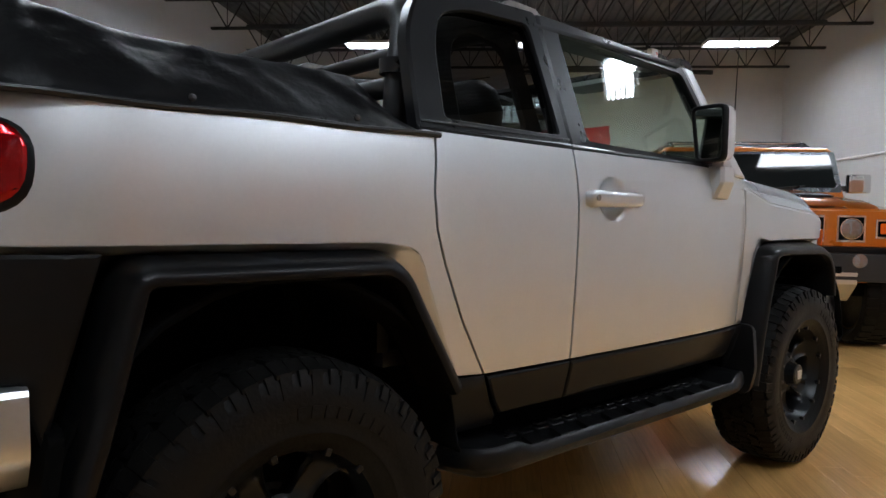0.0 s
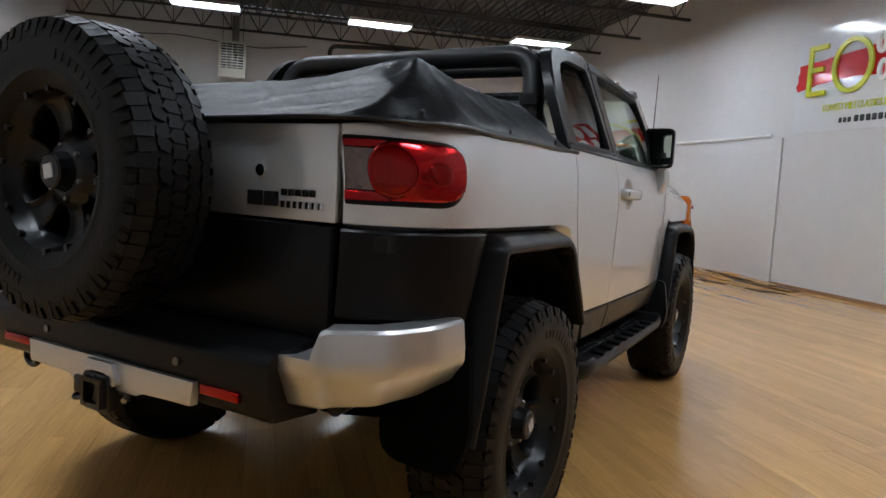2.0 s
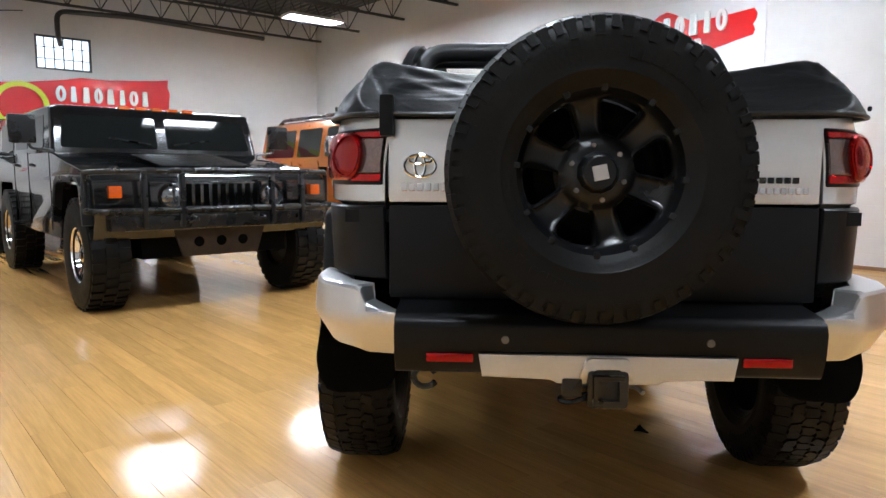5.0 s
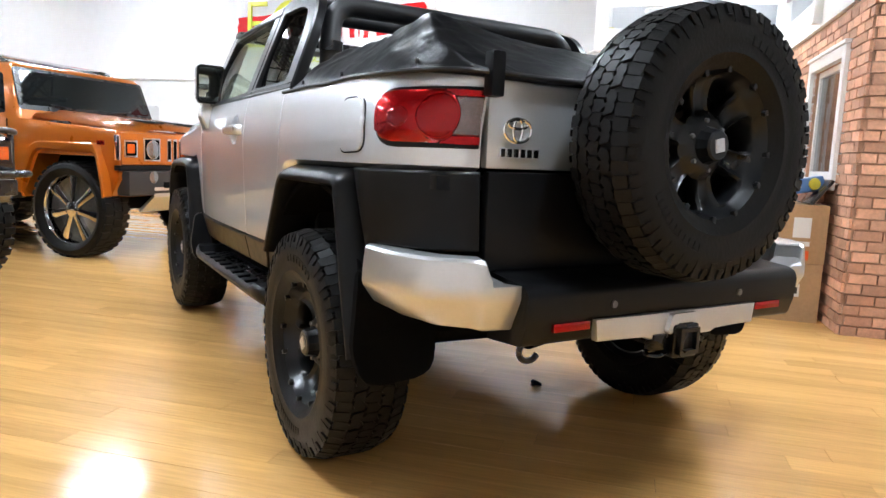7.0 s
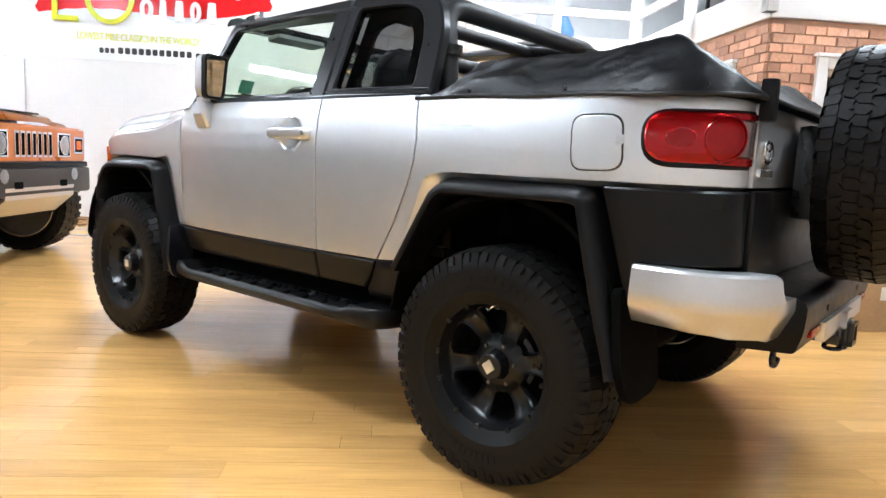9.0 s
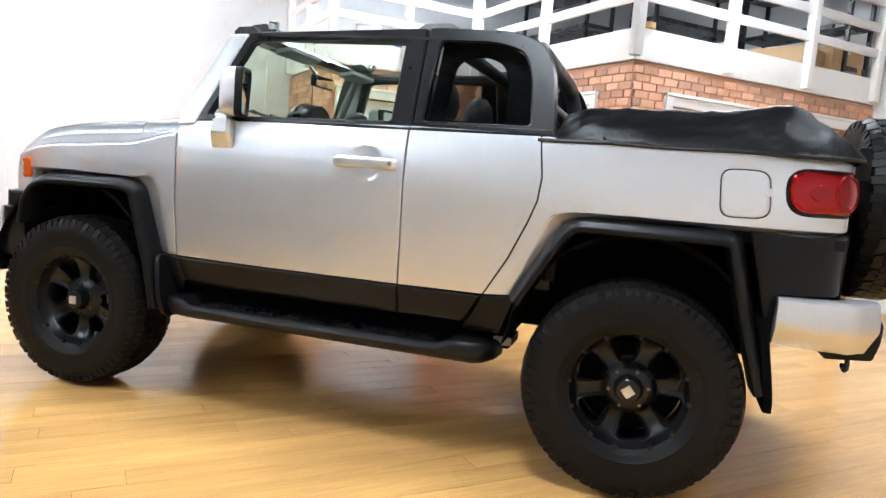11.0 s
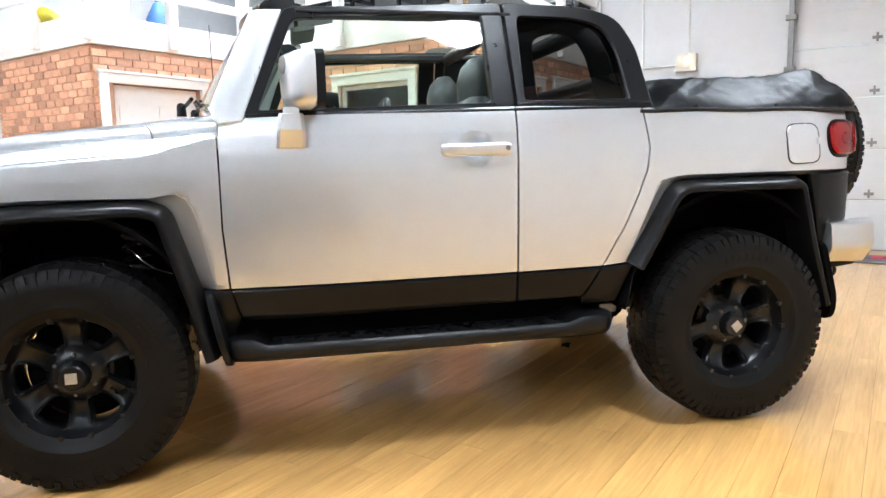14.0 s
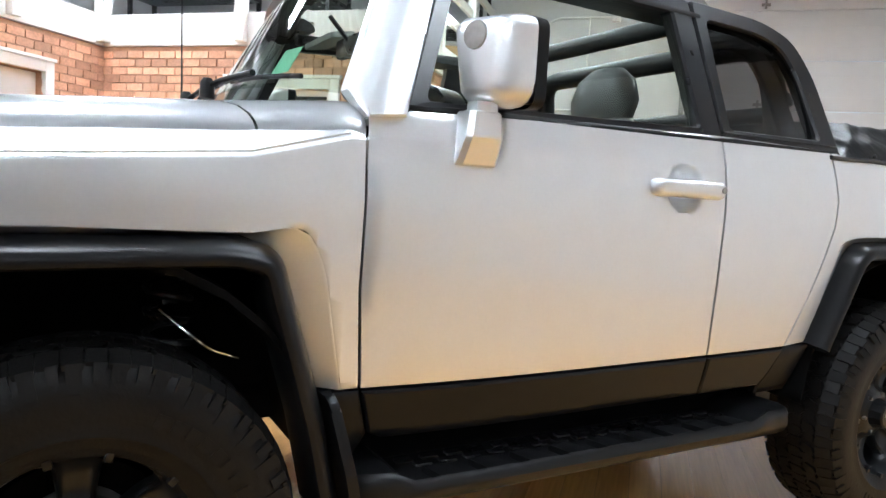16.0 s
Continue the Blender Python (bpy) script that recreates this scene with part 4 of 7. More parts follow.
def sweep(path, sec):
    """A section of (x, offset) swept along a path of (y, z); offset goes to the path's outer side."""
    pts = [Vector(p) for p in path]
    rings = []
    for i, p in enumerate(pts):
        a, b = pts[max(i - 1, 0)], pts[min(i + 1, len(pts) - 1)]
        t = (b - a).normalized()
        n = Vector((-t.y, t.x))
        d1 = (p - a).normalized() if i else t
        k = max(0.6, abs(d1.dot(t)))
        rings.append([(x, p.x + n.x * o / k, p.y + n.y * o / k) for x, o in sec])
    bm = bmesh.new()
    add_rings(bm, rings)
    bmesh.ops.recalc_face_normals(bm, faces=bm.faces)
    return bm


G = 0.0035


def turn_in(bm):
    """Slims a mirror piece and turns its glass towards the driver."""
    for v in bm.verts:
        y = v.co.y if v.co.y < 0.458 else 0.458 + (v.co.y - 0.458) * 0.72
        v.co.y = y - 0.34 * (v.co.x - 0.868) + 0.012
        v.co.z = 1.467 + (v.co.z - 1.455) * 1.06


MIRROR_POLY = [(-0.050, -0.102), (0.084, -0.102), (0.084, 0.097), (-0.084, 0.102)]
DOOR_R = [(-0.874, 1.369), (-0.897, 1.20), (-0.888, 1.11), (-0.857, 1.02), (-0.79, 0.87), (-0.699, 0.713)]
for side in (1, -1):

    def put(name, bm, mat, parent=pickup, label="", smooth=38, side=side):
        return part(name, flipped(bm, side), mat, parent, label, smooth)
    # front fender
    arch = rounded([(1.84, 1.050), (1.5, 1.056), (0.93, 1.066), (0.888, 0.985), (0.836, 0.703)], [0, 0.1, 0.035, 0.08, 0], 4)
    fender = [(0.808, 1.279), (0.92, 1.272), (1.04, 1.264), (1.31, 1.243), (1.48, 1.227), (1.65, 1.200), (1.83, 1.15)] + arch + [(0.794, 0.703), (0.808, 0.93), (0.806, 1.13)]
    put("fender_flange", flange(arch, rounded([(1.84, 1.034), (1.5, 1.038), (1.04, 1.046), (0.985, 0.985), (0.905, 0.703)], [0, 0.1, 0.04, 0.06, 0], 4)), SILVER)
    put("fender", skin([(y, z - crease_z(y)) for y, z in fender], where=fender_lift, dz=0.03, ds=0.035, hem=0.0016, cut_z=(-0.016, -0.008, -0.004, 0.0, 0.004, 0.008, 0.02, 0.035)), SILVER)
    # doors
    front_door = [(0.70, 1.334), (0.715, 1.322), (0.798, 1.316), (0.800, 1.26), (0.800, 1.13), (0.801, 0.93), (0.787, 0.703), (-0.328, 0.708), (-0.328, 1.369)]
    door = put("door", skin(front_door, where=door_lift, hem=0.0016, cut_s=np.arange(0.09, 0.251, 0.01), cut_z=np.arange(1.125, 1.286, 0.01)), SILVER, label="silver front door")
    rear = [(-0.328 - 2 * G, 1.369), (-0.328 - 2 * G, 0.708)] + DOOR_R[::-1]
    rdoor = put("door", skin(rear, hem=0.0016), SILVER, label="narrow silver rear-hinged half door")
    rear_arch = rounded([(-0.803, 0.722), (-0.850, 0.82), (-0.948, 1.062), (-1.05, 1.080), (-2.12, 1.086)], [0, 0.1, 0.035, 0.05, 0], 4)
    put("quarter_flange", flange(rear_arch, rounded([(-0.862, 0.722), (-0.915, 0.82), (-1.045, 1.045), (-1.10, 1.060), (-2.12, 1.066)], [0, 0.1, 0.035, 0.05, 0], 4)), SILVER)
    quarter = [(p[0] - 2 * G, p[1]) for p in DOOR_R] + rear_arch + [(-2.128, 1.335), (-1.9, 1.345), (-0.95, 1.352)]
    put("quarter_panel", skin(quarter, hem=0.0016), SILVER)
    # near-black strips behind the shut lines: the gaps' shade put into the colour
    gap_strips = ([(0.822, 1.30), (0.824, 0.93), (0.806, 0.71), (0.772, 0.71), (0.784, 0.93), (0.784, 1.30)], [(-0.312, 1.36), (-0.312, 0.712), (-0.352, 0.712), (-0.352, 1.36)],
             [(y + 0.02, z) for y, z in DOOR_R] + [(y - 0.028, z) for y, z in DOOR_R[::-1]])
    for poly in gap_strips:
        put("door_jamb", skin(poly, -0.019, 0.004, 0), WELL)
    # handle bar across the dish
    bar = bmesh.new()
    rings = []
    for y, k, dx in ((-0.021, 0.55, -0.010), (-0.028, 0.80, -0.004), (-0.043, 0.92, 0.0), (-0.10, 0.92, 0.003), (-0.21, 0.97, 0.003), (-0.278, 1.0, 0.0), (-0.292, 0.85, -0.004), (-0.299, 0.6, -0.010)):
        rings.append([(x + dx - 0.018, y, 1.205 + z * k) for x, z in rounded([(0.902, -0.030), (0.934, -0.026), (0.938, 0.020), (0.902, 0.028)], 0.013, 4)])
    add_rings(bar, rings)
    bmesh.ops.recalc_face_normals(bar, faces=bar.faces)
    put("handle", bar, SILVER, door, "silver pull handle", 50)
    put("handle_foot", boxed((0.862, -0.055, 1.188), (0.890, -0.028, 1.222), 0.004), SILVER, door)
    put("handle_foot", boxed((0.862, -0.292, 1.186), (0.890, -0.262, 1.224), 0.004), SILVER, door)
    put("keyhole", lathe([(0.0, 0.917), (0.009, 0.917), (0.010, 0.9215), (0.0, 0.9215)], 14, "x", (0, -0.279, 1.206)), STEEL, door)
    # black lower cladding of doors and sills
    trims = [([(0.878, 0.697), (0.790, 0.697), (0.758, 0.585), (0.80, 0.49), (0.84, 0.49)], 0.004),
             ([(0.786, 0.697), (-0.328, 0.702), (-0.329, 0.583), (0.72, 0.575), (0.755, 0.590)], 0.010),
             ([(-0.335, 0.702), (-0.692, 0.706), (-0.648, 0.626), (-0.615, 0.585), (-0.336, 0.583)], 0.010),
             ([(-0.698, 0.708), (-0.840, 0.716), (-0.812, 0.64), (-0.78, 0.55), (-0.625, 0.55), (-0.623, 0.577), (-0.656, 0.626)], 0.004)]
    for poly, lift in trims:
        put("cladding", skin(poly, lift), BLACK_TRIM)
    put("sill", skin([(0.80, 0.573), (-0.66, 0.575), (-0.64, 0.52), (0.80, 0.51)], -0.11), BLACK_TRIM)
    # flares
    sec = [(0.80, 0.002), (0.868, 0.002), (0.895, -0.008), (0.918, -0.018), (0.931, -0.030), (0.934, -0.041), (0.931, -0.051), (0.918, -0.057), (0.78, -0.059)]
    fpath = rounded([(0.835, 0.452), (0.88, 0.66), (0.985, 1.02), (1.08, 1.045), (1.53, 1.038), (1.63, 1.0), (1.70, 0.90), (1.715, 0.78)], [0, 0, 0.10, 0.05, 0.05, 0.06, 0.05, 0], 4)
    put("fender_flare", sweep(fpath, [(x - 0.028, o) for x, o in sec]), BLACK_TRIM, label="black plastic wheel-arch flare")
    rpath = rounded([(-1.795, 0.495), (-1.72, 0.74), (-1.645, 1.035), (-1.60, 1.062), (-1.05, 1.060), (-0.985, 1.02), (-0.812, 0.72)], [0, 0, 0.06, 0.04, 0.05, 0.05, 0], 4)
    put("fender_flare", sweep(rpath, [(x, o) for x, o in sec]), BLACK_TRIM, label="black plastic wheel-arch flare")
    # mud flaps
    flap = rounded([(0.645, 0.42), (0.90, 0.405), (0.932, 0.52), (0.90, 0.76), (0.645, 0.76)], [0.08, 0.07, 0.03, 0.02, 0.02])
    fb = prism(flap, -1.80, -1.772, "y", 0.008)
    for v in fb.verts:
        v.co.y += (v.co.z - 0.5) * 0.16
    put("mud_flap", fb, WELL)
    flap = rounded([(0.66, 0.40), (0.90, 0.42), (0.915, 0.52), (0.88, 0.70), (0.66, 0.70)], 0.03)
    fb = prism(flap, 0.80, 0.825, "y", 0.008)
    for v in fb.verts:
        v.co.y += (v.co.z - 0.45) * 0.22
    put("mud_flap", fb, BLACK_TRIM)
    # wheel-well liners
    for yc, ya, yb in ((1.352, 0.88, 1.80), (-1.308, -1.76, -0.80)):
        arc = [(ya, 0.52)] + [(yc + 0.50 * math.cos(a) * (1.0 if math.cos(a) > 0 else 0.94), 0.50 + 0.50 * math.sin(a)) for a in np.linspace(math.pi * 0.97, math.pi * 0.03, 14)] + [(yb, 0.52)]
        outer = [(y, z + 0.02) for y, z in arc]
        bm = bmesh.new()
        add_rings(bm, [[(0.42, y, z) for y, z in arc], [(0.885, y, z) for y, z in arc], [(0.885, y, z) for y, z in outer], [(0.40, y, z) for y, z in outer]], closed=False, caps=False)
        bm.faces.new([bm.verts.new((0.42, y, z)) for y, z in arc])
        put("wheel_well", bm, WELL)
        if yc > 0:
            put("brake_hose", tube(bend([(0.62, 1.19, 0.86), (0.66, 1.13, 0.81), (0.665, 1.085, 0.772), (0.66, 1.02, 0.748)], 0.025), 0.0045, 8), CHROME, label="braided steel brake hose")
            put("spring", tube([(0.56 + 0.05 * math.cos(a), 1.16 + 0.05 * math.sin(a), 0.62 + a * 0.0085) for a in np.linspace(0, 38, 80)], 0.009, 6), SATIN_BLACK)
        put("strut", tube([(0.60, yc + 0.16, 0.45), (0.56, yc + 0.2, 0.98)], 0.03, 10), WELL)
    # step board: rounded outer rail, recessed tread, solid end blocks with a slanting rear cut
    rings = []
    for y, k, out, well in ((0.812, 0.70, 0.845, 0.0), (0.806, 0.90, 0.868, 0.0), (0.790, 1.0, 0.885, 0.0), (0.715, 1.0, 0.905, 0.0), (0.665, 1.0, 0.910, 1.0), (0.30, 1.0, 0.914, 1.0), (-0.30, 1.0, 0.917, 1.0),
                            (-0.535, 1.0, 0.920, 1.0), (-0.600, 1.0, 0.920, 0.0), (-0.690, 1.0, 0.918, 0.0), (-0.725, 0.96, 0.895, 0.0), (-0.760, 0.82, 0.84, 0.0), (-0.775, 0.6, 0.80, 0.0)):
        d, w = 0.024 * well, 0.016 * well
        sec2 = [(0.690, 0.490), (0.705, 0.440), (out - 0.085, 0.418), (out - 0.035, 0.425), (out - 0.010, 0.443), (out, 0.466), (out - 0.003, 0.496 - d), (out - 0.009, 0.509 - d), (out - 0.018, 0.514 - d), (out - 0.026, 0.512 - d - w), (0.700, 0.516 - d - w)]
        rings.append([(x, y, 0.470 + (z - 0.470) * k) for x, z in sec2])
    bm = bmesh.new()
    add_rings(bm, rings)
    bmesh.ops.recalc_face_normals(bm, faces=bm.faces)
    step = put("running_board", bm, STEP_BLACK, label="black plastic running board with raised treads")
    bm = bmesh.new()
    for i in range(16):
        for j in range(2):
            y = 0.63 - i * 0.073 - (0.036 if j % 2 else 0)
            add_box(bm, (0.735 + j * 0.036, y - 0.030, 0.474), (0.761 + j * 0.036, y + 0.018, 0.482), 0.003, None, 1)
    put("tread", bm, SATIN_BLACK, step)
    for i in range(9):
        y = 0.565 - i * 0.130
        put("grip_pad", prism([(0.822, y - 0.020), (0.893, y - 0.050), (0.893, y + 0.026), (0.822, y + 0.044)], 0.470, 0.4895, "z", 0.003), STEP_BLACK, step)
    for y in (0.5, -0.4):
        put("bracket", boxed((0.6, y - 0.03, 0.45), (0.72, y + 0.03, 0.47)), WELL, step)
    put("bracket", boxed((0.60, -0.82, 0.485), (0.76, -0.74, 0.525), 0.008), STEEL, step)
    # fuel door on the driver's side only
    if side < 0:
        ring = rounded([(-1.540, 1.285), (-1.690, 1.288), (-1.703, 1.115), (-1.553, 1.108)], 0.045, 5)
        put("fuel_door_gap", skin(ring, 0.0012, 0.004, 0), BLACK_PAINT)
        inner = rounded([(-1.545, 1.280), (-1.685, 1.283), (-1.698, 1.120), (-1.558, 1.113)], 0.042, 5)
        fuel = put("fuel_door", skin(inner, 0.0055, 0.004, 0.003), SILVER)
        put("finger_notch", skin(rounded([(-1.677, 1.225), (-1.697, 1.225), (-1.698, 1.195), (-1.678, 1.195)], 0.008), 0.007, 0.003, 0.001), SILVER_TRIM, fuel)
    # tail lamp wrapping the corner
    shell = rounded([(-1.732, 1.304), (-2.112, 1.309), (-2.115, 1.136), (-1.742, 1.134)], [0.085, 0.01, 0.01, 0.085], 6)
    lamp = put("tail_lamp", skin(shell, 0.004, 0.03, 0.004), BLACK_TRIM, label="red and clear tail lamp in a black surround")

    def domed(s, z, lift):
        bulge = 0.020 * max(0.0, 1 - ((z - 1.222) / 0.088) ** 2) * max(0.0, 1 - ((s - 1.92) / 0.21) ** 2)
        return body_lift(s, z, lift + bulge)

    lens = rounded([(-1.740, 1.294), (-1.965, 1.297), (-1.965, 1.149), (-1.751, 1.149)], [0.076, 0.004, 0.004, 0.072], 6)
    put("red_lens", skin(lens, 0.012, 0.016, 0.006, where=domed, dz=0.012, ds=0.018), RED_LENS, lamp)
    clear = [(-1.967, 1.276), (-2.106, 1.278), (-2.108, 1.172), (-1.967, 1.172)]
    put("clear_lens", skin(clear, 0.012, 0.012, 0.003), CLEAR_LENS, lamp)
    put("red_strip", skin([(-1.967, 1.170), (-2.108, 1.170), (-2.108, 1.147), (-1.967, 1.147)], 0.012, 0.012, 0.002), RED_LENS, lamp)
    put("red_strip", skin([(-1.967, 1.298), (-2.106, 1.299), (-2.106, 1.280), (-1.967, 1.278)], 0.012, 0.012, 0.002), RED_LENS, lamp)
    for k in range(13):
        z = 1.176 + k * 0.0080
        put("rib", skin([(-1.97, z), (-2.104, z), (-2.104, z + 0.0035), (-1.97, z + 0.0035)], 0.0135, 0.004, 0, ds=0.2), CLEAR_LENS, lamp)
    for sc, zc, ra, rb, lift, mat, nm in ((-1.960, 1.222, 0.068, 0.070, 0.0165, RED_DEEP, "round_lens"), (-1.835, 1.218, 0.040, 0.030, 0.0135, RED_DEEP, "small_lens")):
        disc = [(sc + ra * math.cos(a), zc + rb * math.sin(a)) for a in np.linspace(0, 2 * math.pi, 33)[:-1]]
        put(nm, skin(disc, lift, 0.014, 0.004, where=domed, dz=0.012, ds=0.018), mat, lamp)
    rings = [[(-1.960 + q * math.cos(a), 1.222 + q * 0.95 * math.sin(a)) for a in np.linspace(0, 2 * math.pi, 33)[:-1]] for q in (0.066, 0.061)]
    put("lens_ring", frame_ring(rings[0], rings[1], domed, 0.0165, 0.005), RED_LENS, lamp)
    # black lower rear corner
    low = [(-1.655, 1.068), (-2.120, 1.073), (-2.120, 0.845), (-1.76, 0.845), (-1.73, 0.72)]
    put("corner_cladding", skin(low, 0.010), BLACK_TRIM)
    # silver bumper end
    plan = rounded([(0.60, -2.175), (0.72, -2.165), (0.845, -2.06), (0.893, -1.93), (0.898, -1.785)], [0, 0.03, 0.035, 0.04, 0], 3)
    rings = []
    for i, (x, y) in enumerate(plan):
        a, b = Vector(plan[max(i - 1, 0)]), Vector(plan[min(i + 1, len(plan) - 1)])
        t = (b - a).normalized()
        n = Vector((t.y, -t.x))
        if n.dot(Vector((x - 0.3, y + 1.6))) < 0:
            n = -n
        f = i / (len(plan) - 1)
        low_z = 0.638 + 0.03 * f
        top = 0.846 - 0.09 * max(0.0, 1 - f * 6.0)
        sec2 = [(-0.10, top - 0.006), (-0.020, top), (-0.010, top - 0.003), (-0.004, top - 0.012), (0.003, 0.77), (0.004, 0.735), (0.0, 0.722), (-0.035, low_z + 0.006), (-0.042, low_z), (-0.12, low_z)]
        rings.append([(x + n.x * o, y + n.y * o, z) for o, z in sec2])
    bm = bmesh.new()
    add_rings(bm, rings)
    bmesh.ops.recalc_face_normals(bm, faces=bm.faces)
    put("bumper_end", bm, SILVER_TRIM, label="satin silver bumper corner", smooth=24)
    put("reflector", boxed((0.375, -2.214, 0.638), (0.51, -2.19, 0.664), 0.004), RED_LENS, label="red bumper reflector")
    # pillars and windows
    def pillar_lift(s, z, lift):
        mid = 0.765 - (z - 1.345) * 0.37
        return upper_lift(s, z, lift - 0.55 * max(0.0, -s - mid) - 0.12 * max(0.0, mid - 0.03 + s))

    put("a_pillar", skin([(0.832, 1.372), (0.802, 1.310), (0.712, 1.318), (0.552, 1.752), (0.672, 1.752)], 0.010, 0.05, where=pillar_lift, ds=0.02), SILVER)
    i1 = rounded([(0.655, 1.362), (0.515, 1.716), (-0.235, 1.752), (-0.240, 1.385)], [0.02, 0.03, 0.03, 0.02], 4)
    o1 = rounded([(0.706, 1.345), (0.545, 1.762), (-0.325, 1.797), (-0.335, 1.368)], [0.001, 0.03, 0.02, 0.001], 4)
    fr = put("window_frame", frame_ring(o1, i1), FRAME_BLACK, door, "matte black window frame", 20)
    put("window_glass", pane_of(i1), SIDE_GLASS, door)
    o2 = rounded([(-0.342, 1.368), (-0.333, 1.800), (-0.68, 1.795), (-0.835, 1.748), (-0.90, 1.62), (-0.932, 1.362)], [0.001, 0.02, 0.08, 0.06, 0.05, 0.001], 4)
    i2 = rounded([(-0.378, 1.392), (-0.388, 1.742), (-0.64, 1.738), (-0.758, 1.704), (-0.802, 1.60), (-0.828, 1.398)], [0.02, 0.03, 0.06, 0.05, 0.04, 0.02], 4)
    put("window_frame", frame_ring(o2, i2), FRAME_BLACK, rdoor, "matte black window frame", 20)
    i3 = rounded([(-0.455, 1.405), (-0.462, 1.66), (-0.58, 1.690), (-0.665, 1.66), (-0.70, 1.58), (-0.715, 1.405)], [0.03, 0.05, 0.05, 0.04, 0.04, 0.02], 4)
    put("inner_trim", frame_ring(i2, i3, lift=-0.062, thick=0.015), PAD, rdoor)
    put("window_glass", pane_of(i2), DARK_GLASS, rdoor)
    put("belt_seal", skin([(0.70, 1.352), (0.70, 1.338), (-0.93, 1.358), (-0.93, 1.372)], 0.0, 0.03, 0.002), BLACK_TRIM)
    put("belt_moulding", skin([(-0.34, 1.384), (-0.34, 1.376), (-0.92, 1.379), (-0.92, 1.386)], 0.007, 0.01, 0.001, where=upper_lift), BLACK_TRIM, rdoor)
    # door mirror
    foot = bmesh.new()
    add_rings(foot, [[(0.84, y0, z), (x - 0.012, y0, z), (x, y0 + 0.012, z), (x, y1 - 0.012, z), (x - 0.012, y1, z), (0.84, y1, z)] for z, y0, y1, x in
                     ((1.220, 0.487, 0.592, 0.884), (1.224, 0.485, 0.594, 0.889), (1.284, 0.487, 0.588, 0.915), (1.290, 0.488, 0.587, 0.916), (1.342, 0.492, 0.580, 0.912), (1.346, 0.496, 0.576, 0.908))])
    bmesh.ops.recalc_face_normals(foot, faces=foot.faces)
    arm = put("mirror_arm", foot, SILVER, label="silver mirror foot", smooth=12)
    put("mirror_neck", boxed((0.858, 0.505, 1.32), (0.906, 0.565, 1.37), 0.012), SILVER, arm)
    head = bmesh.new()
    rows = []
    for y, k in ((0.578, 0.60), (0.568, 0.80), (0.54, 0.94), (0.50, 1.0), (0.458, 1.0)):
        cut = (0.03, 0.03 + 0.055 * max(0.0, (0.57 - y) / 0.112), 0.03, 0.03)
        rows.append([(0.868 + px * k, y, 1.455 + pz * k) for px, pz in rounded(MIRROR_POLY, cut, 4)])
    add_rings(head, rows)
    bmesh.ops.recalc_face_normals(head, faces=head.faces)
    turn_in(head)
    mh = put("mirror", head, SILVER, label="silver door mirror with a black rim")
    rim = bmesh.new()
    add_rings(rim, [[(0.868 + px * k, y, 1.455 + pz * k) for px, pz in rounded(MIRROR_POLY, 0.03, 4)] for y, k in ((0.458, 1.01), (0.425, 1.0), (0.422, 0.90), (0.432, 0.86))], caps=False)
    turn_in(rim)
    put("rim", rim, BLACK_TRIM, mh)
    face = prism([(0.868 + px * 0.88, 1.455 + pz * 0.88) for px, pz in rounded(MIRROR_POLY, 0.03, 4)], 0.431, 0.436, "y")
    turn_in(face)
    put("mirror_glass", face, MIRROR, mh)
    face = lathe([(0.0, 0.0), (0.03, 0.0), (0.032, -0.006), (0.0, -0.008)], 20, "y", (0.868, 0.583, 1.505))
    turn_in(face)
    put("signal_grille", face, STEEL, mh)
    # side marker
    mk = skin(rounded([(1.695, 1.105), (1.695, 1.0), (1.775, 0.99), (1.785, 1.09)], 0.03), 0.012, 0.02, 0.006)
    put("marker_lamp", mk, AMBER, label="amber side marker lamp")
    # door inner skin
    put("door_card", prism([(0.74, 0.72), (0.74, 1.33), (-0.86, 1.35), (-0.86, 0.9), (-0.66, 0.72)], 0.735, 0.775, "x"), GREY_PLASTIC)

# hood, cowl and front
EDGE = ((0.0, -0.02), (0.0, 0.0), (0.006, 0.014), (0.020, 0.031), (0.05, 0.050), (0.10, 0.063), (0.17, 0.070), (0.28, 0.074), (0.36, 0.076), (0.40, 0.080), (0.46, 0.083), (0.60, 0.086), (0.78, 0.088))


def deck(y_of, rows):
    """The hood or cowl: from the seam over the fender, up its rolled edge and across; y_of(f, inset) gives the place of row f."""
    bm = bmesh.new()
    out = []
    for f, drop in rows:
        half = []
        for inset, rise in EDGE:
            y = y_of(f, inset)
            zs = shoulder_z(y)
            x0 = half_width(zs, y) - 0.003
            half.append((max(0.0, x0 - inset * x0 / 0.78), y, zs + 0.003 + rise * drop))
        out.append(half[:-1] + [(-x, y, z) for x, y, z in half[::-1]])
    add_rings(bm, out, closed=False, caps=False)
    bmesh.ops.solidify(bm, geom=bm.faces, thickness=0.012)
    bmesh.ops.recalc_face_normals(bm, faces=bm.faces)
    return bm


def seam_y(inset):
    return 1.034 + 0.075 * min(1.0, inset / 0.13)


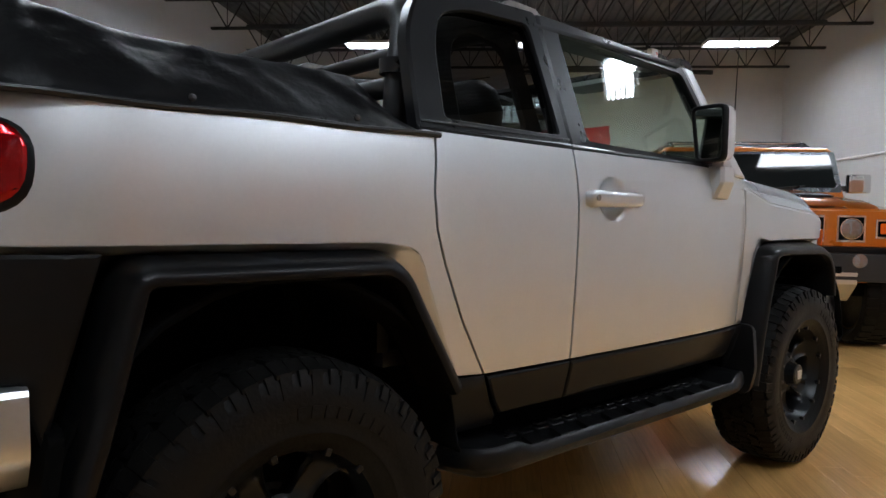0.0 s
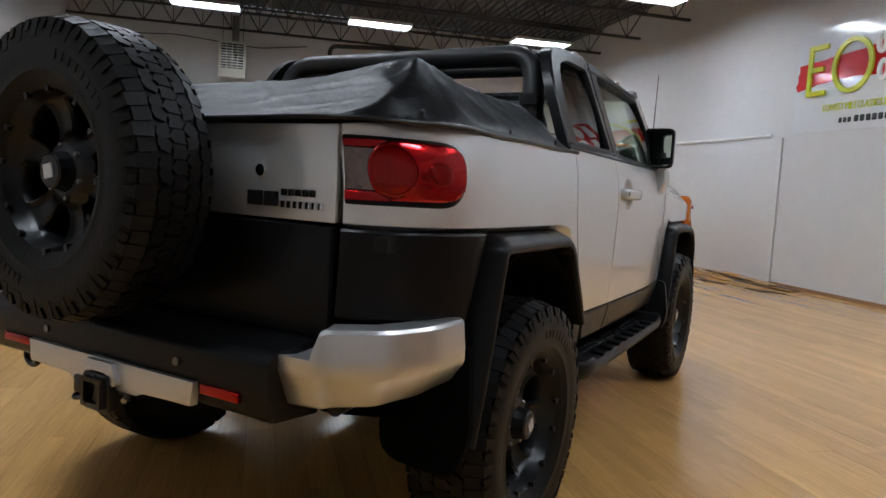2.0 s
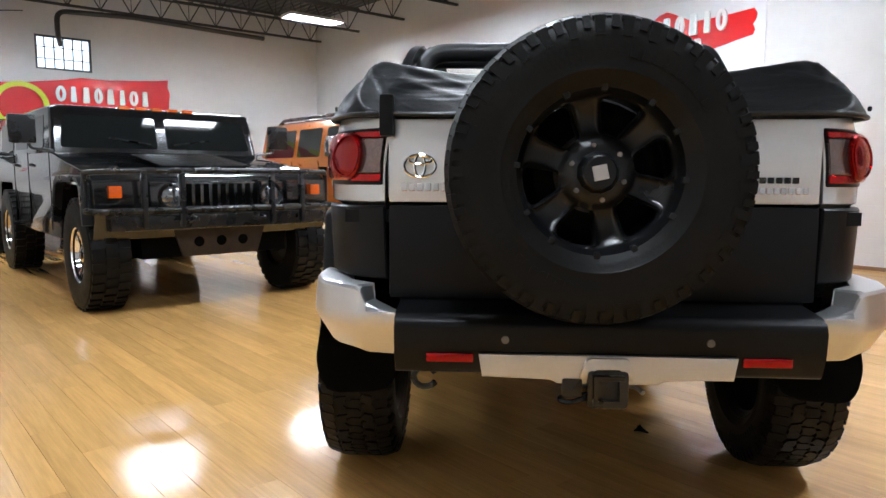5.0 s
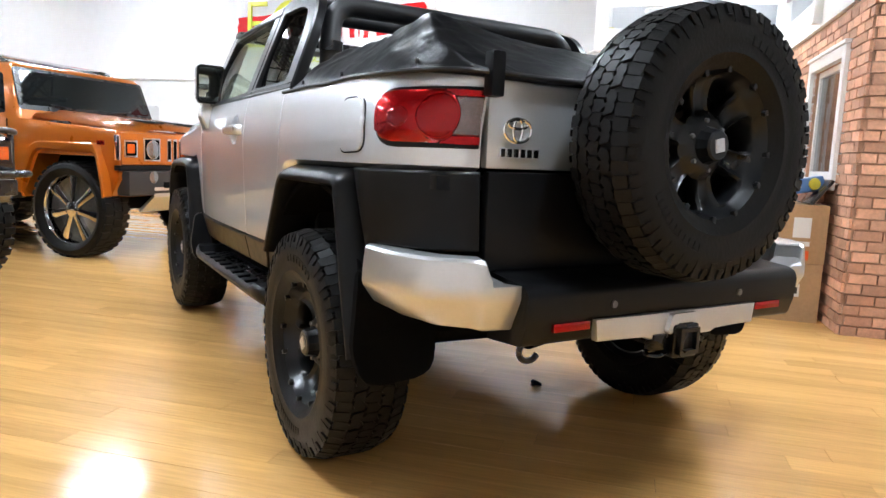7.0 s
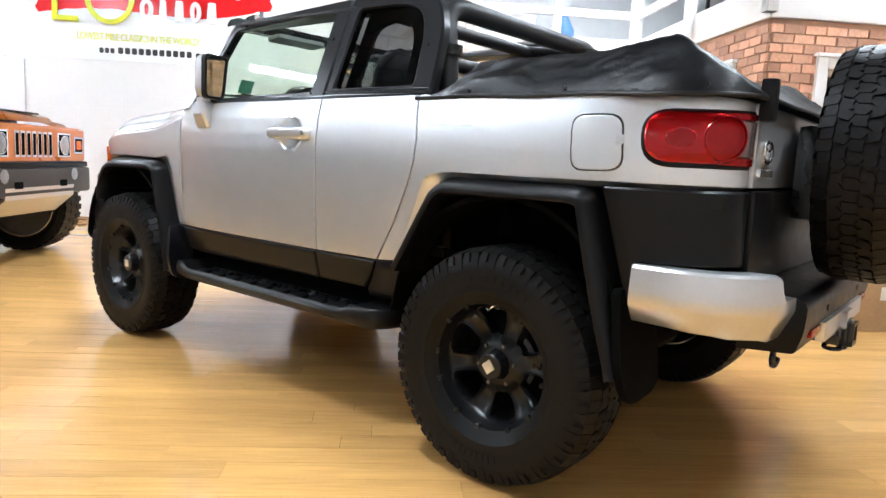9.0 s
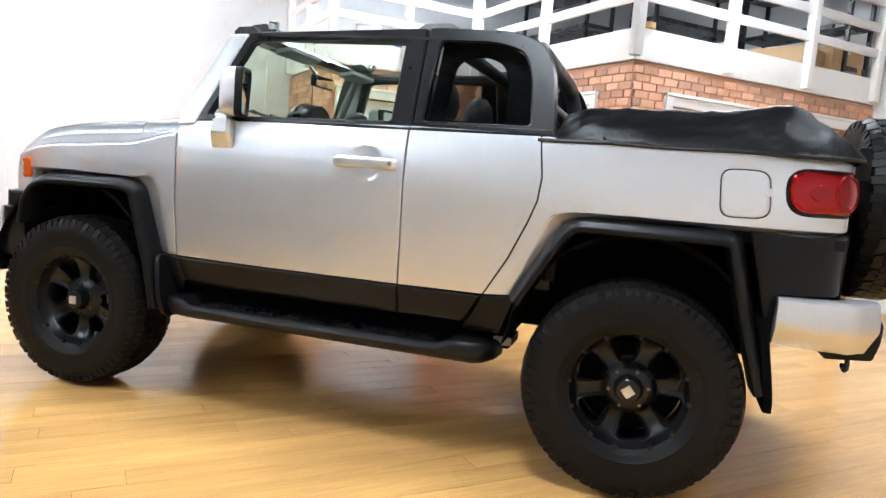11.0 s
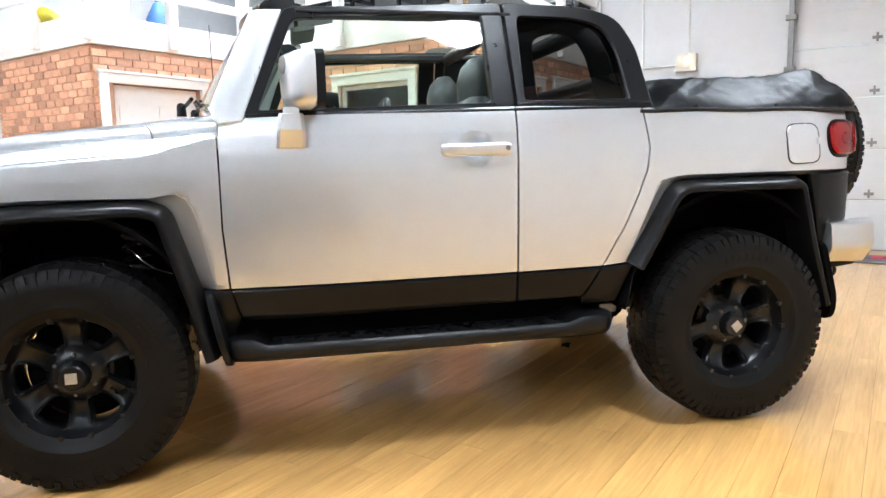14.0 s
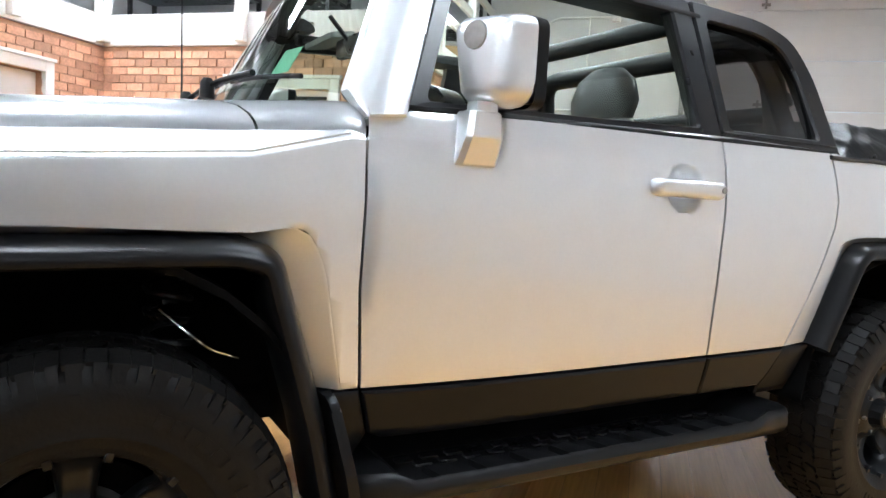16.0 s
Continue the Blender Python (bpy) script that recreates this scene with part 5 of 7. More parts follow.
part("hood", deck(lambda f, i: seam_y(i) * (1 - f) + 1.855 * f, [(f, 1.0 if f < 0.75 else 1.0 - 0.7 * ((f - 0.75) / 0.25) ** 2) for f in np.linspace(0, 1, 15)]), SILVER, pickup)
part("cowl", deck(lambda f, i: 0.802 * (1 - f) + (seam_y(i) - 0.006) * f, [(f, 1.0 + 0.12 * (1 - f)) for f in np.linspace(0, 1, 9)]), SILVER, pickup)
for x in (-0.16, 0.24, 0.62):
    def on_screen(u, rise, out):
        return (u, 0.835 + 0.115 * (1 - (u / 0.75) ** 2) - 0.5 * rise + out, 1.372 + 0.055 * (1 - (u / 0.75) ** 2) + rise)
    arm = part("wiper", tube(bend([on_screen(x, -0.01, 0.07), on_screen(x - 0.03, 0.012, 0.05), on_screen(x - 0.22, 0.03, 0.035)], 0.02), 0.009, 8), BLACK_TRIM, pickup)
    part("pivot", lathe([(0.0, 1.385), (0.022, 1.385), (0.020, 1.432), (0.012, 1.444), (0.0, 1.446)], 14, "z", on_screen(x, 0, 0.07)[:2] + (0,)), BLACK_TRIM, arm)
    part("blade", tube([on_screen(x - 0.02 - 0.42 * k / 6, 0.014 + 0.010 * k / 6, 0.014) for k in range(7)], 0.007, 6), SATIN_BLACK, arm)
part("aerial", tube([(0.71, 0.95, 1.31), (0.715, 0.955, 1.62), (0.72, 0.96, 1.95)], [0.006, 0.003, 0.002], 6), SATIN_BLACK, pickup, "thin black whip aerial")
part("nose", boxed((-0.74, 1.70, 0.80), (0.74, 1.87, 1.09), 0.03), SILVER_TRIM, pickup)
part("grille", boxed((-0.60, 1.865, 0.93), (0.60, 1.895, 1.06), 0.02), BLACK_TRIM, pickup)
for s in (-1, 1):
    part("headlamp", lathe([(0.0, 1.86), (0.10, 1.86), (0.10, 1.90), (0.07, 1.912), (0.0, 1.916)], 28, "y", (s * 0.48, 0, 0.99)), LAMP_LENS, pickup, "round clear headlamp")
    part("bumper_end", prism([(s * 0.80, 1.845), (s * 0.815, 1.885), (s * 0.70, 1.955), (s * 0.52, 1.985), (s * 0.52, 1.94)], 0.665, 0.842, "z", 0.008), SILVER_TRIM, pickup, "satin silver bumper corner")
plan = rounded([(-0.86, 1.68), (-0.86, 1.82), (-0.80, 1.88), (-0.55, 1.94), (0.55, 1.94), (0.80, 1.88), (0.86, 1.82), (0.86, 1.68)], [0, 0.04, 0.04, 0.05, 0.05, 0.04, 0.04, 0], 3)
part("front_bumper", prism(plan, 0.60, 0.842, "z", 0.012), BLACK_TRIM, pickup, "black plastic front bumper")
part("bumper_step", prism([(x * 0.985, y - 0.012) for x, y in plan], 0.845, 0.925, "z", 0.02), BLACK_TRIM, pickup)
part("skid_plate", boxed((-0.4, 1.7, 0.54), (0.4, 1.95, 0.598), 0.02), SILVER_TRIM, pickup)

# windscreen and header
bm = bmesh.new()
rows = []
for f in np.linspace(0, 1, 5):
    y, z, w = 0.835 + (0.625 - 0.835) * f, 1.365 + (1.745 - 1.365) * f, 0.752 + (0.672 - 0.752) * f
    rows.append([(w * u, y + 0.115 * (1 - u * u), z + (0.055 - 0.03 * f) * (1 - u * u)) for u in np.linspace(-1, 1, 19)])
add_rings(bm, rows, closed=False, caps=False)
part("windscreen", bm, SIDE_GLASS, pickup, "clear greenish windscreen")
bm = bmesh.new()
rows = []
for u in np.linspace(-1, 1, 13):
    y0 = 0.59 + 0.115 * (1 - u * u)
    rows.append([(0.685 * u, y0 + a, 1.735 + b + 0.022 * (1 - u * u)) for a, b in ((0.035, 0.005), (0.045, 0.03), (0.02, 0.052), (-0.06, 0.055), (-0.085, 0.03), (-0.06, 0.0))])
add_rings(bm, rows)
bmesh.ops.recalc_face_normals(bm, faces=bm.faces)
part("windscreen_header", bm, SATIN_BLACK, pickup, "satin black windscreen header rail")
for s in (-1, 1):
    latch = part("roof_latch", prism(rounded([(0.64, 1.765), (0.60, 1.812), (0.52, 1.822), (0.48, 1.800), (0.47, 1.775)], 0.012), s * 0.56 - 0.04, s * 0.56 + 0.04, "x", 0.008), SATIN_BLACK, pickup)
    part("clip", boxed((s * 0.60 - 0.012, 0.455, 1.79), (s * 0.60 + 0.012, 0.50, 1.83), 0.005), CHROME, latch)
    part("top_catch", prism(rounded([(-0.26, 1.795), (-0.30, 1.82), (-0.42, 1.825), (-0.46, 1.80)], 0.01), s * 0.64 - 0.02, s * 0.64 + 0.02, "x", 0.005), STEEL, pickup)
    part("screen_pillar", tube([(s * 0.735, 0.80, 1.36), (s * 0.640, 0.600, 1.73)], 0.024, 10), GREY_PLASTIC, pickup)
bm = boxed((-0.46, 0.0, 1.445), (-0.36, 0.002, 1.515))
for v in bm.verts:
    v.co.y += 0.835 + 0.115 * (1 - (v.co.x / 0.75) ** 2) - 0.56 * (v.co.z - 1.40) - 0.012
part("windscreen_sticker", bm, surface("green_sticker", (0.12, 0.42, 0.28), 0.5), pickup, "small green sticker inside the windscreen")

# tailgate, bumper, hitch
part("tailgate", boxed((-0.640, -2.032, 1.084), (0.640, -2.0, 1.335), 0.010), SILVER, pickup, "silver upper tailgate")
part("tailgate_cladding", boxed((-0.638, -2.044, 0.79), (0.638, -2.01, 1.076), 0.012), BLACK_TRIM, pickup, "black lower tailgate cladding")
sec = rounded([(-2.02, 0.80), (-2.04, 0.785), (-2.185, 0.772), (-2.212, 0.75), (-2.208, 0.67), (-2.19, 0.60), (-2.02, 0.585)], 0.014, 3)
part("rear_bumper", prism(sec, -0.602, 0.602, "x", 0.006), BLACK_TRIM, pickup, "black rear step bumper")
for x in (-0.285, 0.285):
    part("parking_sensor", lathe([(0.0, -2.205), (0.011, -2.205), (0.011, -2.216), (0.0, -2.217)], 14, "y", (x, 0, 0.705)), STEEL, pickup)
poly = [(-0.360, 0.665), (0.360, 0.665), (0.35, 0.60), (0.16, 0.60), (0.14, 0.585), (-0.14, 0.585), (-0.16, 0.60), (-0.35, 0.60)]
part("skid_plate", prism(poly, -2.222, -2.195, "y", 0.004), SILVER_TRIM, pickup, "satin silver lower bumper plate")
part("hitch_surround", prism(rounded([(-0.078, 0.605), (-0.058, 0.662), (0.058, 0.662), (0.078, 0.605), (0.060, 0.596), (0.044, 0.632), (-0.044, 0.632), (-0.060, 0.596)], 0.012), -2.240, -2.2, "y", 0.006), SILVER_TRIM, pickup)
sec = [(-0.042, 0.535), (0.042, 0.535), (0.042, 0.618), (-0.042, 0.618)]
inner = [(x * 0.70, 0.5765 + (z - 0.5765) * 0.70) for x, z in sec]
bm = bmesh.new()
add_rings(bm, [[(x, y, z) for x, z in q] for q, y in ((sec, -1.9), (sec, -2.262), (inner, -2.262), (inner, -2.05))], caps=False)
bmesh.ops.recalc_face_normals(bm, faces=bm.faces)
hitch = part("tow_hitch", bm, SATIN_BLACK, pickup, "black steel tow receiver", smooth=0)
part("collar", prism(rounded([(-0.056, 0.522), (0.056, 0.522), (0.056, 0.628), (-0.056, 0.628)], 0.012), -2.245, -2.215, "y", 0.004), SATIN_BLACK, hitch)
part("pin", tube(bend([(-0.105, -2.20, 0.575), (0.085, -2.20, 0.575), (0.10, -2.23, 0.565)], 0.02), 0.008, 8), STEEL, hitch)
part("chain_loop", tube(bend([(-0.05, -2.22, 0.545), (-0.11, -2.24, 0.535), (-0.135, -2.21, 0.535), (-0.11, -2.18, 0.535), (-0.05, -2.19, 0.545)], 0.03), 0.008, 8), SATIN_BLACK, hitch)
part("socket", boxed((-0.125, -2.23, 0.548), (-0.068, -2.19, 0.60), 0.008), SATIN_BLACK, hitch)
part("tow_hook", tube([(-0.52 + 0.035 * math.cos(a), -2.12, 0.565 + 0.03 * math.sin(a)) for a in np.linspace(0.5, 5.8, 14)], 0.010, 8), SATIN_BLACK, pickup)
part("exhaust_pipe", tube(bend([(0.45, -1.2, 0.56), (0.50, -1.6, 0.55), (0.52, -1.85, 0.54)], 0.1), 0.03, 12), WHEEL_BLACK, pickup, "matte black exhaust pipe")
part("spare_carrier", boxed((-0.25, -2.17, 0.98), (0.18, -2.05, 1.30), 0.03), SATIN_BLACK, pickup)
# maker's badges as plain raised shapes
for k in range(3):
    rx, rz, cx, cz = ((0.048, 0.034, 0, 0), (0.016, 0.033, 0, 0), (0.034, 0.013, 0, 0.018))[k]
    part("emblem", tube([(-0.543 + cx + rx * math.cos(a), -2.040, 1.194 + cz + rz * math.sin(a)) for a in np.linspace(0, 2 * math.pi, 30)], 0.0045, 6), CHROME, pickup, "chrome oval emblem")
for k in range(6):
    part("badge_bar", boxed((-0.60 + k * 0.024, -2.040, 1.118), (-0.582 + k * 0.024, -2.030, 1.142), 0.002), CHROME, pickup)
for x, w in ((0.345, 0.05), (0.405, 0.045)):
    part("badge_bar", boxed((x, -2.042, 1.116), (x + w, -2.030, 1.156), 0.004), SATIN_BLACK, pickup)
for k in range(5):
    part("badge_bar", boxed((0.462 + k * 0.024, -2.039, 1.146), (0.479 + k * 0.024, -2.030, 1.164), 0.002), SATIN_BLACK, pickup)
for k in range(7):
    part("badge_bar", boxed((0.462 + k * 0.021, -2.039, 1.114), (0.477 + k * 0.021, -2.030, 1.133), 0.002), CHROME, pickup)
part("lock", lathe([(0.0, -2.030), (0.016, -2.030), (0.016, -2.038), (0.0, -2.039)], 16, "y", (0.385, 0, 1.21)), CHROME, pickup)
part("corner_bracket", boxed((-0.662, -2.075, 1.280), (-0.618, -2.03, 1.405), 0.012), BLACK_TRIM, pickup, "black soft-top bracket at the tailgate corner")

# chassis
for s in (-1, 1):
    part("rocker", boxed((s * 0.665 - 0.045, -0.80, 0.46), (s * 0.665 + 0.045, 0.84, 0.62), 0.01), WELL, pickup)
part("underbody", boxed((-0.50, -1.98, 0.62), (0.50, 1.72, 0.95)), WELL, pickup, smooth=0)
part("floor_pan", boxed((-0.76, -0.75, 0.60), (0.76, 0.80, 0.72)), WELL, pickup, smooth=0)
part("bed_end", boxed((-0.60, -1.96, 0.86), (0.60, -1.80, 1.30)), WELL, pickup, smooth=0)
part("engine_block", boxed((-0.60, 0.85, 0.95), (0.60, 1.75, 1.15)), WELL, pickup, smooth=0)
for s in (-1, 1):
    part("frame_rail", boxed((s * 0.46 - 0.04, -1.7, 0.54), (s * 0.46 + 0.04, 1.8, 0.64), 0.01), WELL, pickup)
part("rear_axle", tube([(-0.66, -1.308, TR), (-0.1, -1.308, TR), (0.1, -1.308, TR), (0.66, -1.308, TR)], [0.05, 0.06, 0.13, 0.05], 14), WELL, pickup)
part("front_axle", tube([(-0.66, 1.352, TR), (0.66, 1.352, TR)], 0.045, 12), WELL, pickup)
part("heat_shield", boxed((-0.05, -0.6, 0.45), (0.18, 0.7, 0.60), 0.03), STEEL, pickup)

# cargo bed and cabin
part("bed_floor", boxed((-0.78, -2.0, 1.02), (0.78, -0.95, 1.06)), BLACK_TRIM, pickup)
part("cabin_floor", boxed((-0.74, -0.95, 0.74), (0.74, 0.85, 0.78)), SATIN_BLACK, pickup)
bm = boxed((-0.73, 0.42, 0.95), (0.73, 0.80, 1.30), 0.06)
add_box(bm, (-0.68, 0.36, 1.18), (0.68, 0.75, 1.335), 0.05)
dash = part("dashboard", bm, GREY_PLASTIC, pickup, "grey plastic dashboard")
part("instrument_hood", lathe([(0.0, -0.05), (0.14, -0.05), (0.15, 0.04), (0.13, 0.08), (0.0, 0.09)], 24, "y", (-0.36, 0.38, 1.33)), SATIN_BLACK, dash)
for x in (-0.06, 0.04, 0.14):
    part("gauge", lathe([(0.0, -0.03), (0.045, -0.03), (0.05, 0.02), (0.0, 0.04)], 18, "y", (x, 0.42, 1.375)), SATIN_BLACK, dash)
wheel_pts = []
for a in np.linspace(0, 2 * math.pi, 36):
    p = Matrix.Rotation(radians(-62), 4, "X") @ Vector((0.185 * math.cos(a), 0.185 * math.sin(a), 0))
    wheel_pts.append(p + Vector((-0.36, 0.20, 1.27)))
sw = part("steering_wheel", tube(wheel_pts, 0.016, 10), LEATHER, pickup, "dark grey steering wheel")
part("boss", lathe([(0.0, -0.02), (0.07, -0.02), (0.08, 0.02), (0.04, 0.16), (0.0, 0.18)], 18, "y", (-0.36, 0.20, 1.265)), LEATHER, sw)
for s in (-1, 1):
    bm = bmesh.new()
    add_box(bm, (s * 0.36 - 0.24, -0.20, 0.82), (s * 0.36 + 0.24, 0.28, 0.98), 0.06)
    seat = part("seat", bm, LEATHER, pickup, "dark grey leather front seat")
    rows = []
    for z, y, w, d in ((0.92, -0.14, 0.22, 0.08), (1.05, -0.19, 0.245, 0.095), (1.25, -0.24, 0.24, 0.09), (1.40, -0.28, 0.20, 0.075), (1.44, -0.29, 0.15, 0.05)):
        rows.append([(s * 0.36 + w * math.cos(a) * (abs(math.cos(a)) ** -0.3 if abs(math.cos(a)) > 0.05 else 1), y + d * math.sin(a), z) for a in np.linspace(0, 2 * math.pi, 25)[:-1]])
    bm = bmesh.new()
    add_rings(bm, rows)
    bmesh.ops.recalc_face_normals(bm, faces=bm.faces)
    part("backrest", bm, LEATHER, seat)
    bm = bmesh.new()
    rows = [[(s * 0.36 + w * math.cos(a), y + d * math.sin(a), z) for a in np.linspace(0, 2 * math.pi, 21)[:-1]] for z, y, w, d in ((1.415, -0.29, 0.08, 0.04), (1.43, -0.295, 0.135, 0.07), (1.51, -0.305, 0.15, 0.085), (1.58, -0.31, 0.125, 0.07), (1.62, -0.315, 0.07, 0.035))]
    add_rings(bm, rows)
    bmesh.ops.recalc_face_normals(bm, faces=bm.faces)
    part("headrest", bm, LEATHER, seat)
    vis = prism(rounded([(-0.16, -0.05), (0.16, -0.05), (0.16, 0.05), (-0.16, 0.05)], 0.02), -0.010, 0.010, "z", 0.006, Matrix.Translation((s * 0.36, 0.47, 1.715)) @ Matrix.Rotation(radians(-10), 4, "X"))
    part("sun_visor", vis, GREY_PLASTIC, pickup)
rear_mirror = part("rear_view_mirror", boxed((-0.11, 0.50, 1.60), (0.11, 0.535, 1.665), 0.014), SATIN_BLACK, pickup)
part("mirror_glass", boxed((-0.10, 0.497, 1.606), (0.10, 0.4995, 1.659)), MIRROR, rear_mirror)
part("mirror_stem", tube([(0, 0.53, 1.65), (0, 0.60, 1.72)], 0.008, 6), SATIN_BLACK, rear_mirror)
part("bulkhead", boxed((-0.74, -0.97, 0.78), (0.74, -0.93, 1.30), 0.01), BLACK_TRIM, pickup)

# padded roll cage
hoop = bend([(-0.66, -0.86, 1.06), (-0.66, -0.85, 1.52), (-0.625, -0.79, 1.738), (0.625, -0.79, 1.738), (0.66, -0.85, 1.52), (0.66, -0.86, 1.06)], 0.14, 8)
cage = part("roll_bar", tube(hoop, 0.043, 16), PAD, pickup, "black padded roll bar")
part("cross_bar", tube([(-0.62, -0.40, 1.755), (0.62, -0.40, 1.755)], 0.034, 12), PAD, cage)
part("cross_bar", tube([(-0.65, -0.855, 1.50), (0.65, -0.855, 1.50)], 0.030, 12), PAD, cage)
for s in (-1, 1):
    part("roof_rail", tube(bend([(s * 0.625, 0.52, 1.755), (s * 0.63, -0.4, 1.775), (s * 0.60, -0.80, 1.740)], 0.1), 0.024, 12), PAD, cage)
    part("roof_trim", boxed((min(s * 0.56, s * 0.71), -0.36, 1.742), (max(s * 0.56, s * 0.71), 0.50, 1.756), 0.005), PAD, cage)
    for z in (1.55, 1.30):
        part("strap", lathe([(0.047, -0.02), (0.0495, -0.02), (0.0495, 0.02), (0.047, 0.02)], 16, "z", (s * 0.656, -0.855, z), caps=False), SATIN_BLACK, cage)

# folded soft top draped over the bed: steep sides, flat top, a peak over each rear corner
TOP0, TOP1, TOPW, TOPR = -0.868, -2.062, 0.862, 0.33


def top_half(y):
    """Half width of the cover's outline, which rounds in at the tailgate."""
    if y > TOP1 + TOPR:
        return TOPW
    return TOPW - 0.24 * (1 - math.sqrt(max(0.0, 1 - ((TOP1 + TOPR - y) / TOPR) ** 2)))


def top_height(x, y):
    """Height of the cloth over its hem at a place."""
    w = top_half(y)

    def ramp(f):
        f = min(1.0, max(0.0, f))
        return f if f < 0.8 else 0.8 + 0.2 * math.sin((f - 0.8) / 0.2 * math.pi / 2) * 0.9 + 0.02 * (f - 0.8) / 0.2

    side = ramp((w - abs(x)) / 0.165) ** 0.80
    back = ramp((y - TOP1) / 0.285) ** 0.92
    front = ramp((TOP0 - y) / (0.05 + 0.17 * min(1.0, max(0.0, (abs(x) - 0.45) / 0.33)))) ** 0.75
    flat = float(np.interp(-y, (0.87, 1.0, 1.3, 1.6, 1.8, 1.95), (0.128, 0.142, 0.150, 0.157, 0.166, 0.166)))
    sag = 0.030 * max(0.0, 1 - (abs(x) / 0.66) ** 2) * min(1.0, max(0.0, (-y - 1.0) / 0.7))
    d = math.hypot((abs(x) - 0.685) * 0.8, y + 1.785)
    peak = 0.024 * max(0.0, 1 - d / 0.22)
    return (flat - sag) * min(side, back) * front + peak * min(1.0, min(side, back) * 1.3)


bm = bmesh.new()
NU, NV = 132, 120
grid = []
for v in np.linspace(0, 1, NV):
    y = TOP0 + (TOP1 - TOP0) * (v + 0.10 * math.sin(2 * math.pi * v) * -0.5)
    row = []
    for u in np.linspace(-1, 1, NU):
        u = u * 0.55 + 0.45 * math.sin(u * math.pi / 2)
        x = top_half(y) * u
        z = top_height(x, y)
        soft = min(1.0, max(0.0, z) / 0.05)
        px, py = (abs(x) - 0.665), y + 1.785
        ang, dist = math.atan2(py, px), math.hypot(px, py)
        fan = 0.0025 * math.sin(ang * 6.0 + 1.3 * math.sin(ang * 2.0)) * math.exp(-dist / 0.2) * min(1.0, dist / 0.08)
        fold = noise.noise(Vector((x * 1.6, y * 2.4 - x * 1.2, 1.7))) * 0.006
        lean = y * 3.4 + z * 9.0 * (1 if x > 0 else -0.6)
        ridge = max(0.0, 1 - 2.6 * abs(noise.noise(Vector((x * 1.2 + 4.0, lean, 2.4))))) ** 2 * 0.006
        ridge += max(0.0, 1 - 3.2 * abs(noise.noise(Vector((x * 3.1 - y * 1.4, y * 4.6 + x * 2.0 + z * 6.0, 8.1))))) ** 2 * 0.007
        ridge *= 0.3 if abs(x) < top_half(y) - 0.15 else 1.0
        crease = max(0.0, 1 - abs(y + 1.06 + (z - 0.07) * 1.7) / 0.07) ** 1.5 * 0.016 if abs(x) > 0.55 else 0.0
        fine = noise.noise(Vector((x * 7.0 - y * 5.0, y * 8.0 + z * 12, 6.4))) * 0.0025
        fine += max(0.0, 1 - 4.5 * abs(noise.noise(Vector((x * 5.0 + y * 6.5 + 3.0, y * 5.0 - z * 16.0, 11.3))))) ** 2 * 0.0045
        fine += max(0.0, 1 - 4.0 * abs(noise.noise(Vector((x * 3.0 - y * 9.0, z * 22.0 + y * 3.0, 15.7))))) ** 2 * 0.003
        seam = 0.004 * max(0.0, 1 - abs(abs(x) - top_half(y) + 0.135) / 0.008)
        bulge = (0.007 * noise.noise(Vector((y * 4.0, z * 7.0, 3.0 if x > 0 else 7.0))) + crease) * soft
        hem = noise.noise(Vector((y * 6, u * 6, 5.5))) * 0.004
        row.append((x + (bulge if x > 0 else -bulge), y, 1.349 + z + (fold + ridge + fine + fan + seam) * soft + hem * (1 - soft)))
    grid.append(row)
add_rings(bm, grid, closed=False, caps=False)
bmesh.ops.solidify(bm, geom=bm.faces, thickness=0.010)
bmesh.ops.recalc_face_normals(bm, faces=bm.faces)
cover = part("soft_top", bm, VINYL, pickup, "black vinyl soft top folded down, wrinkled", smooth=60)
outline = [(s * top_half(y), y) for s in (1,) for y in np.linspace(TOP0, TOP1, 50)]
outline += [(x, TOP1) for x in np.linspace(top_half(TOP1), -top_half(TOP1), 24)[1:-1]]
outline += [(-x, y) for x, y in outline[:50][::-1]]
part("hem", tube([(x, y, 1.347 + 0.002 * math.sin(y * 14 + x * 9)) for x, y in outline], 0.0075, 8), VINYL, cover)
for s in (-1, 1):
    for y, z in ((-1.93, 1.372), (-1.50, 1.366), (-1.12, 1.366)):
        part("snap", lathe([(0.0, 0.0), (0.008, 0.0), (0.008, s * 0.006), (0.0, s * 0.008)], 12, "x", (s * (top_half(y) + 0.001), y, z)), SATIN_BLACK, cover)

# ---- signs ----
def sign_plane(x, y0, z0, face):
    """Local x runs along the words, local y up, local z out of the wall."""
    if face == "east":      # on the east wall, read from the room
        cols = ((0, -1, 0), (0, 0, 1), (-1, 0, 0))
    elif face == "west":
        cols = ((0, 1, 0), (0, 0, 1), (1, 0, 0))
    else:                   # north wall
        cols = ((1, 0, 0), (0, 0, 1), (0, -1, 0))
    m = Matrix.Identity(4)
    for i, c in enumerate(cols):
        for j in range(3):
            m[j][i] = c[j]
    m.translation = (x, y0, z0)
    return m


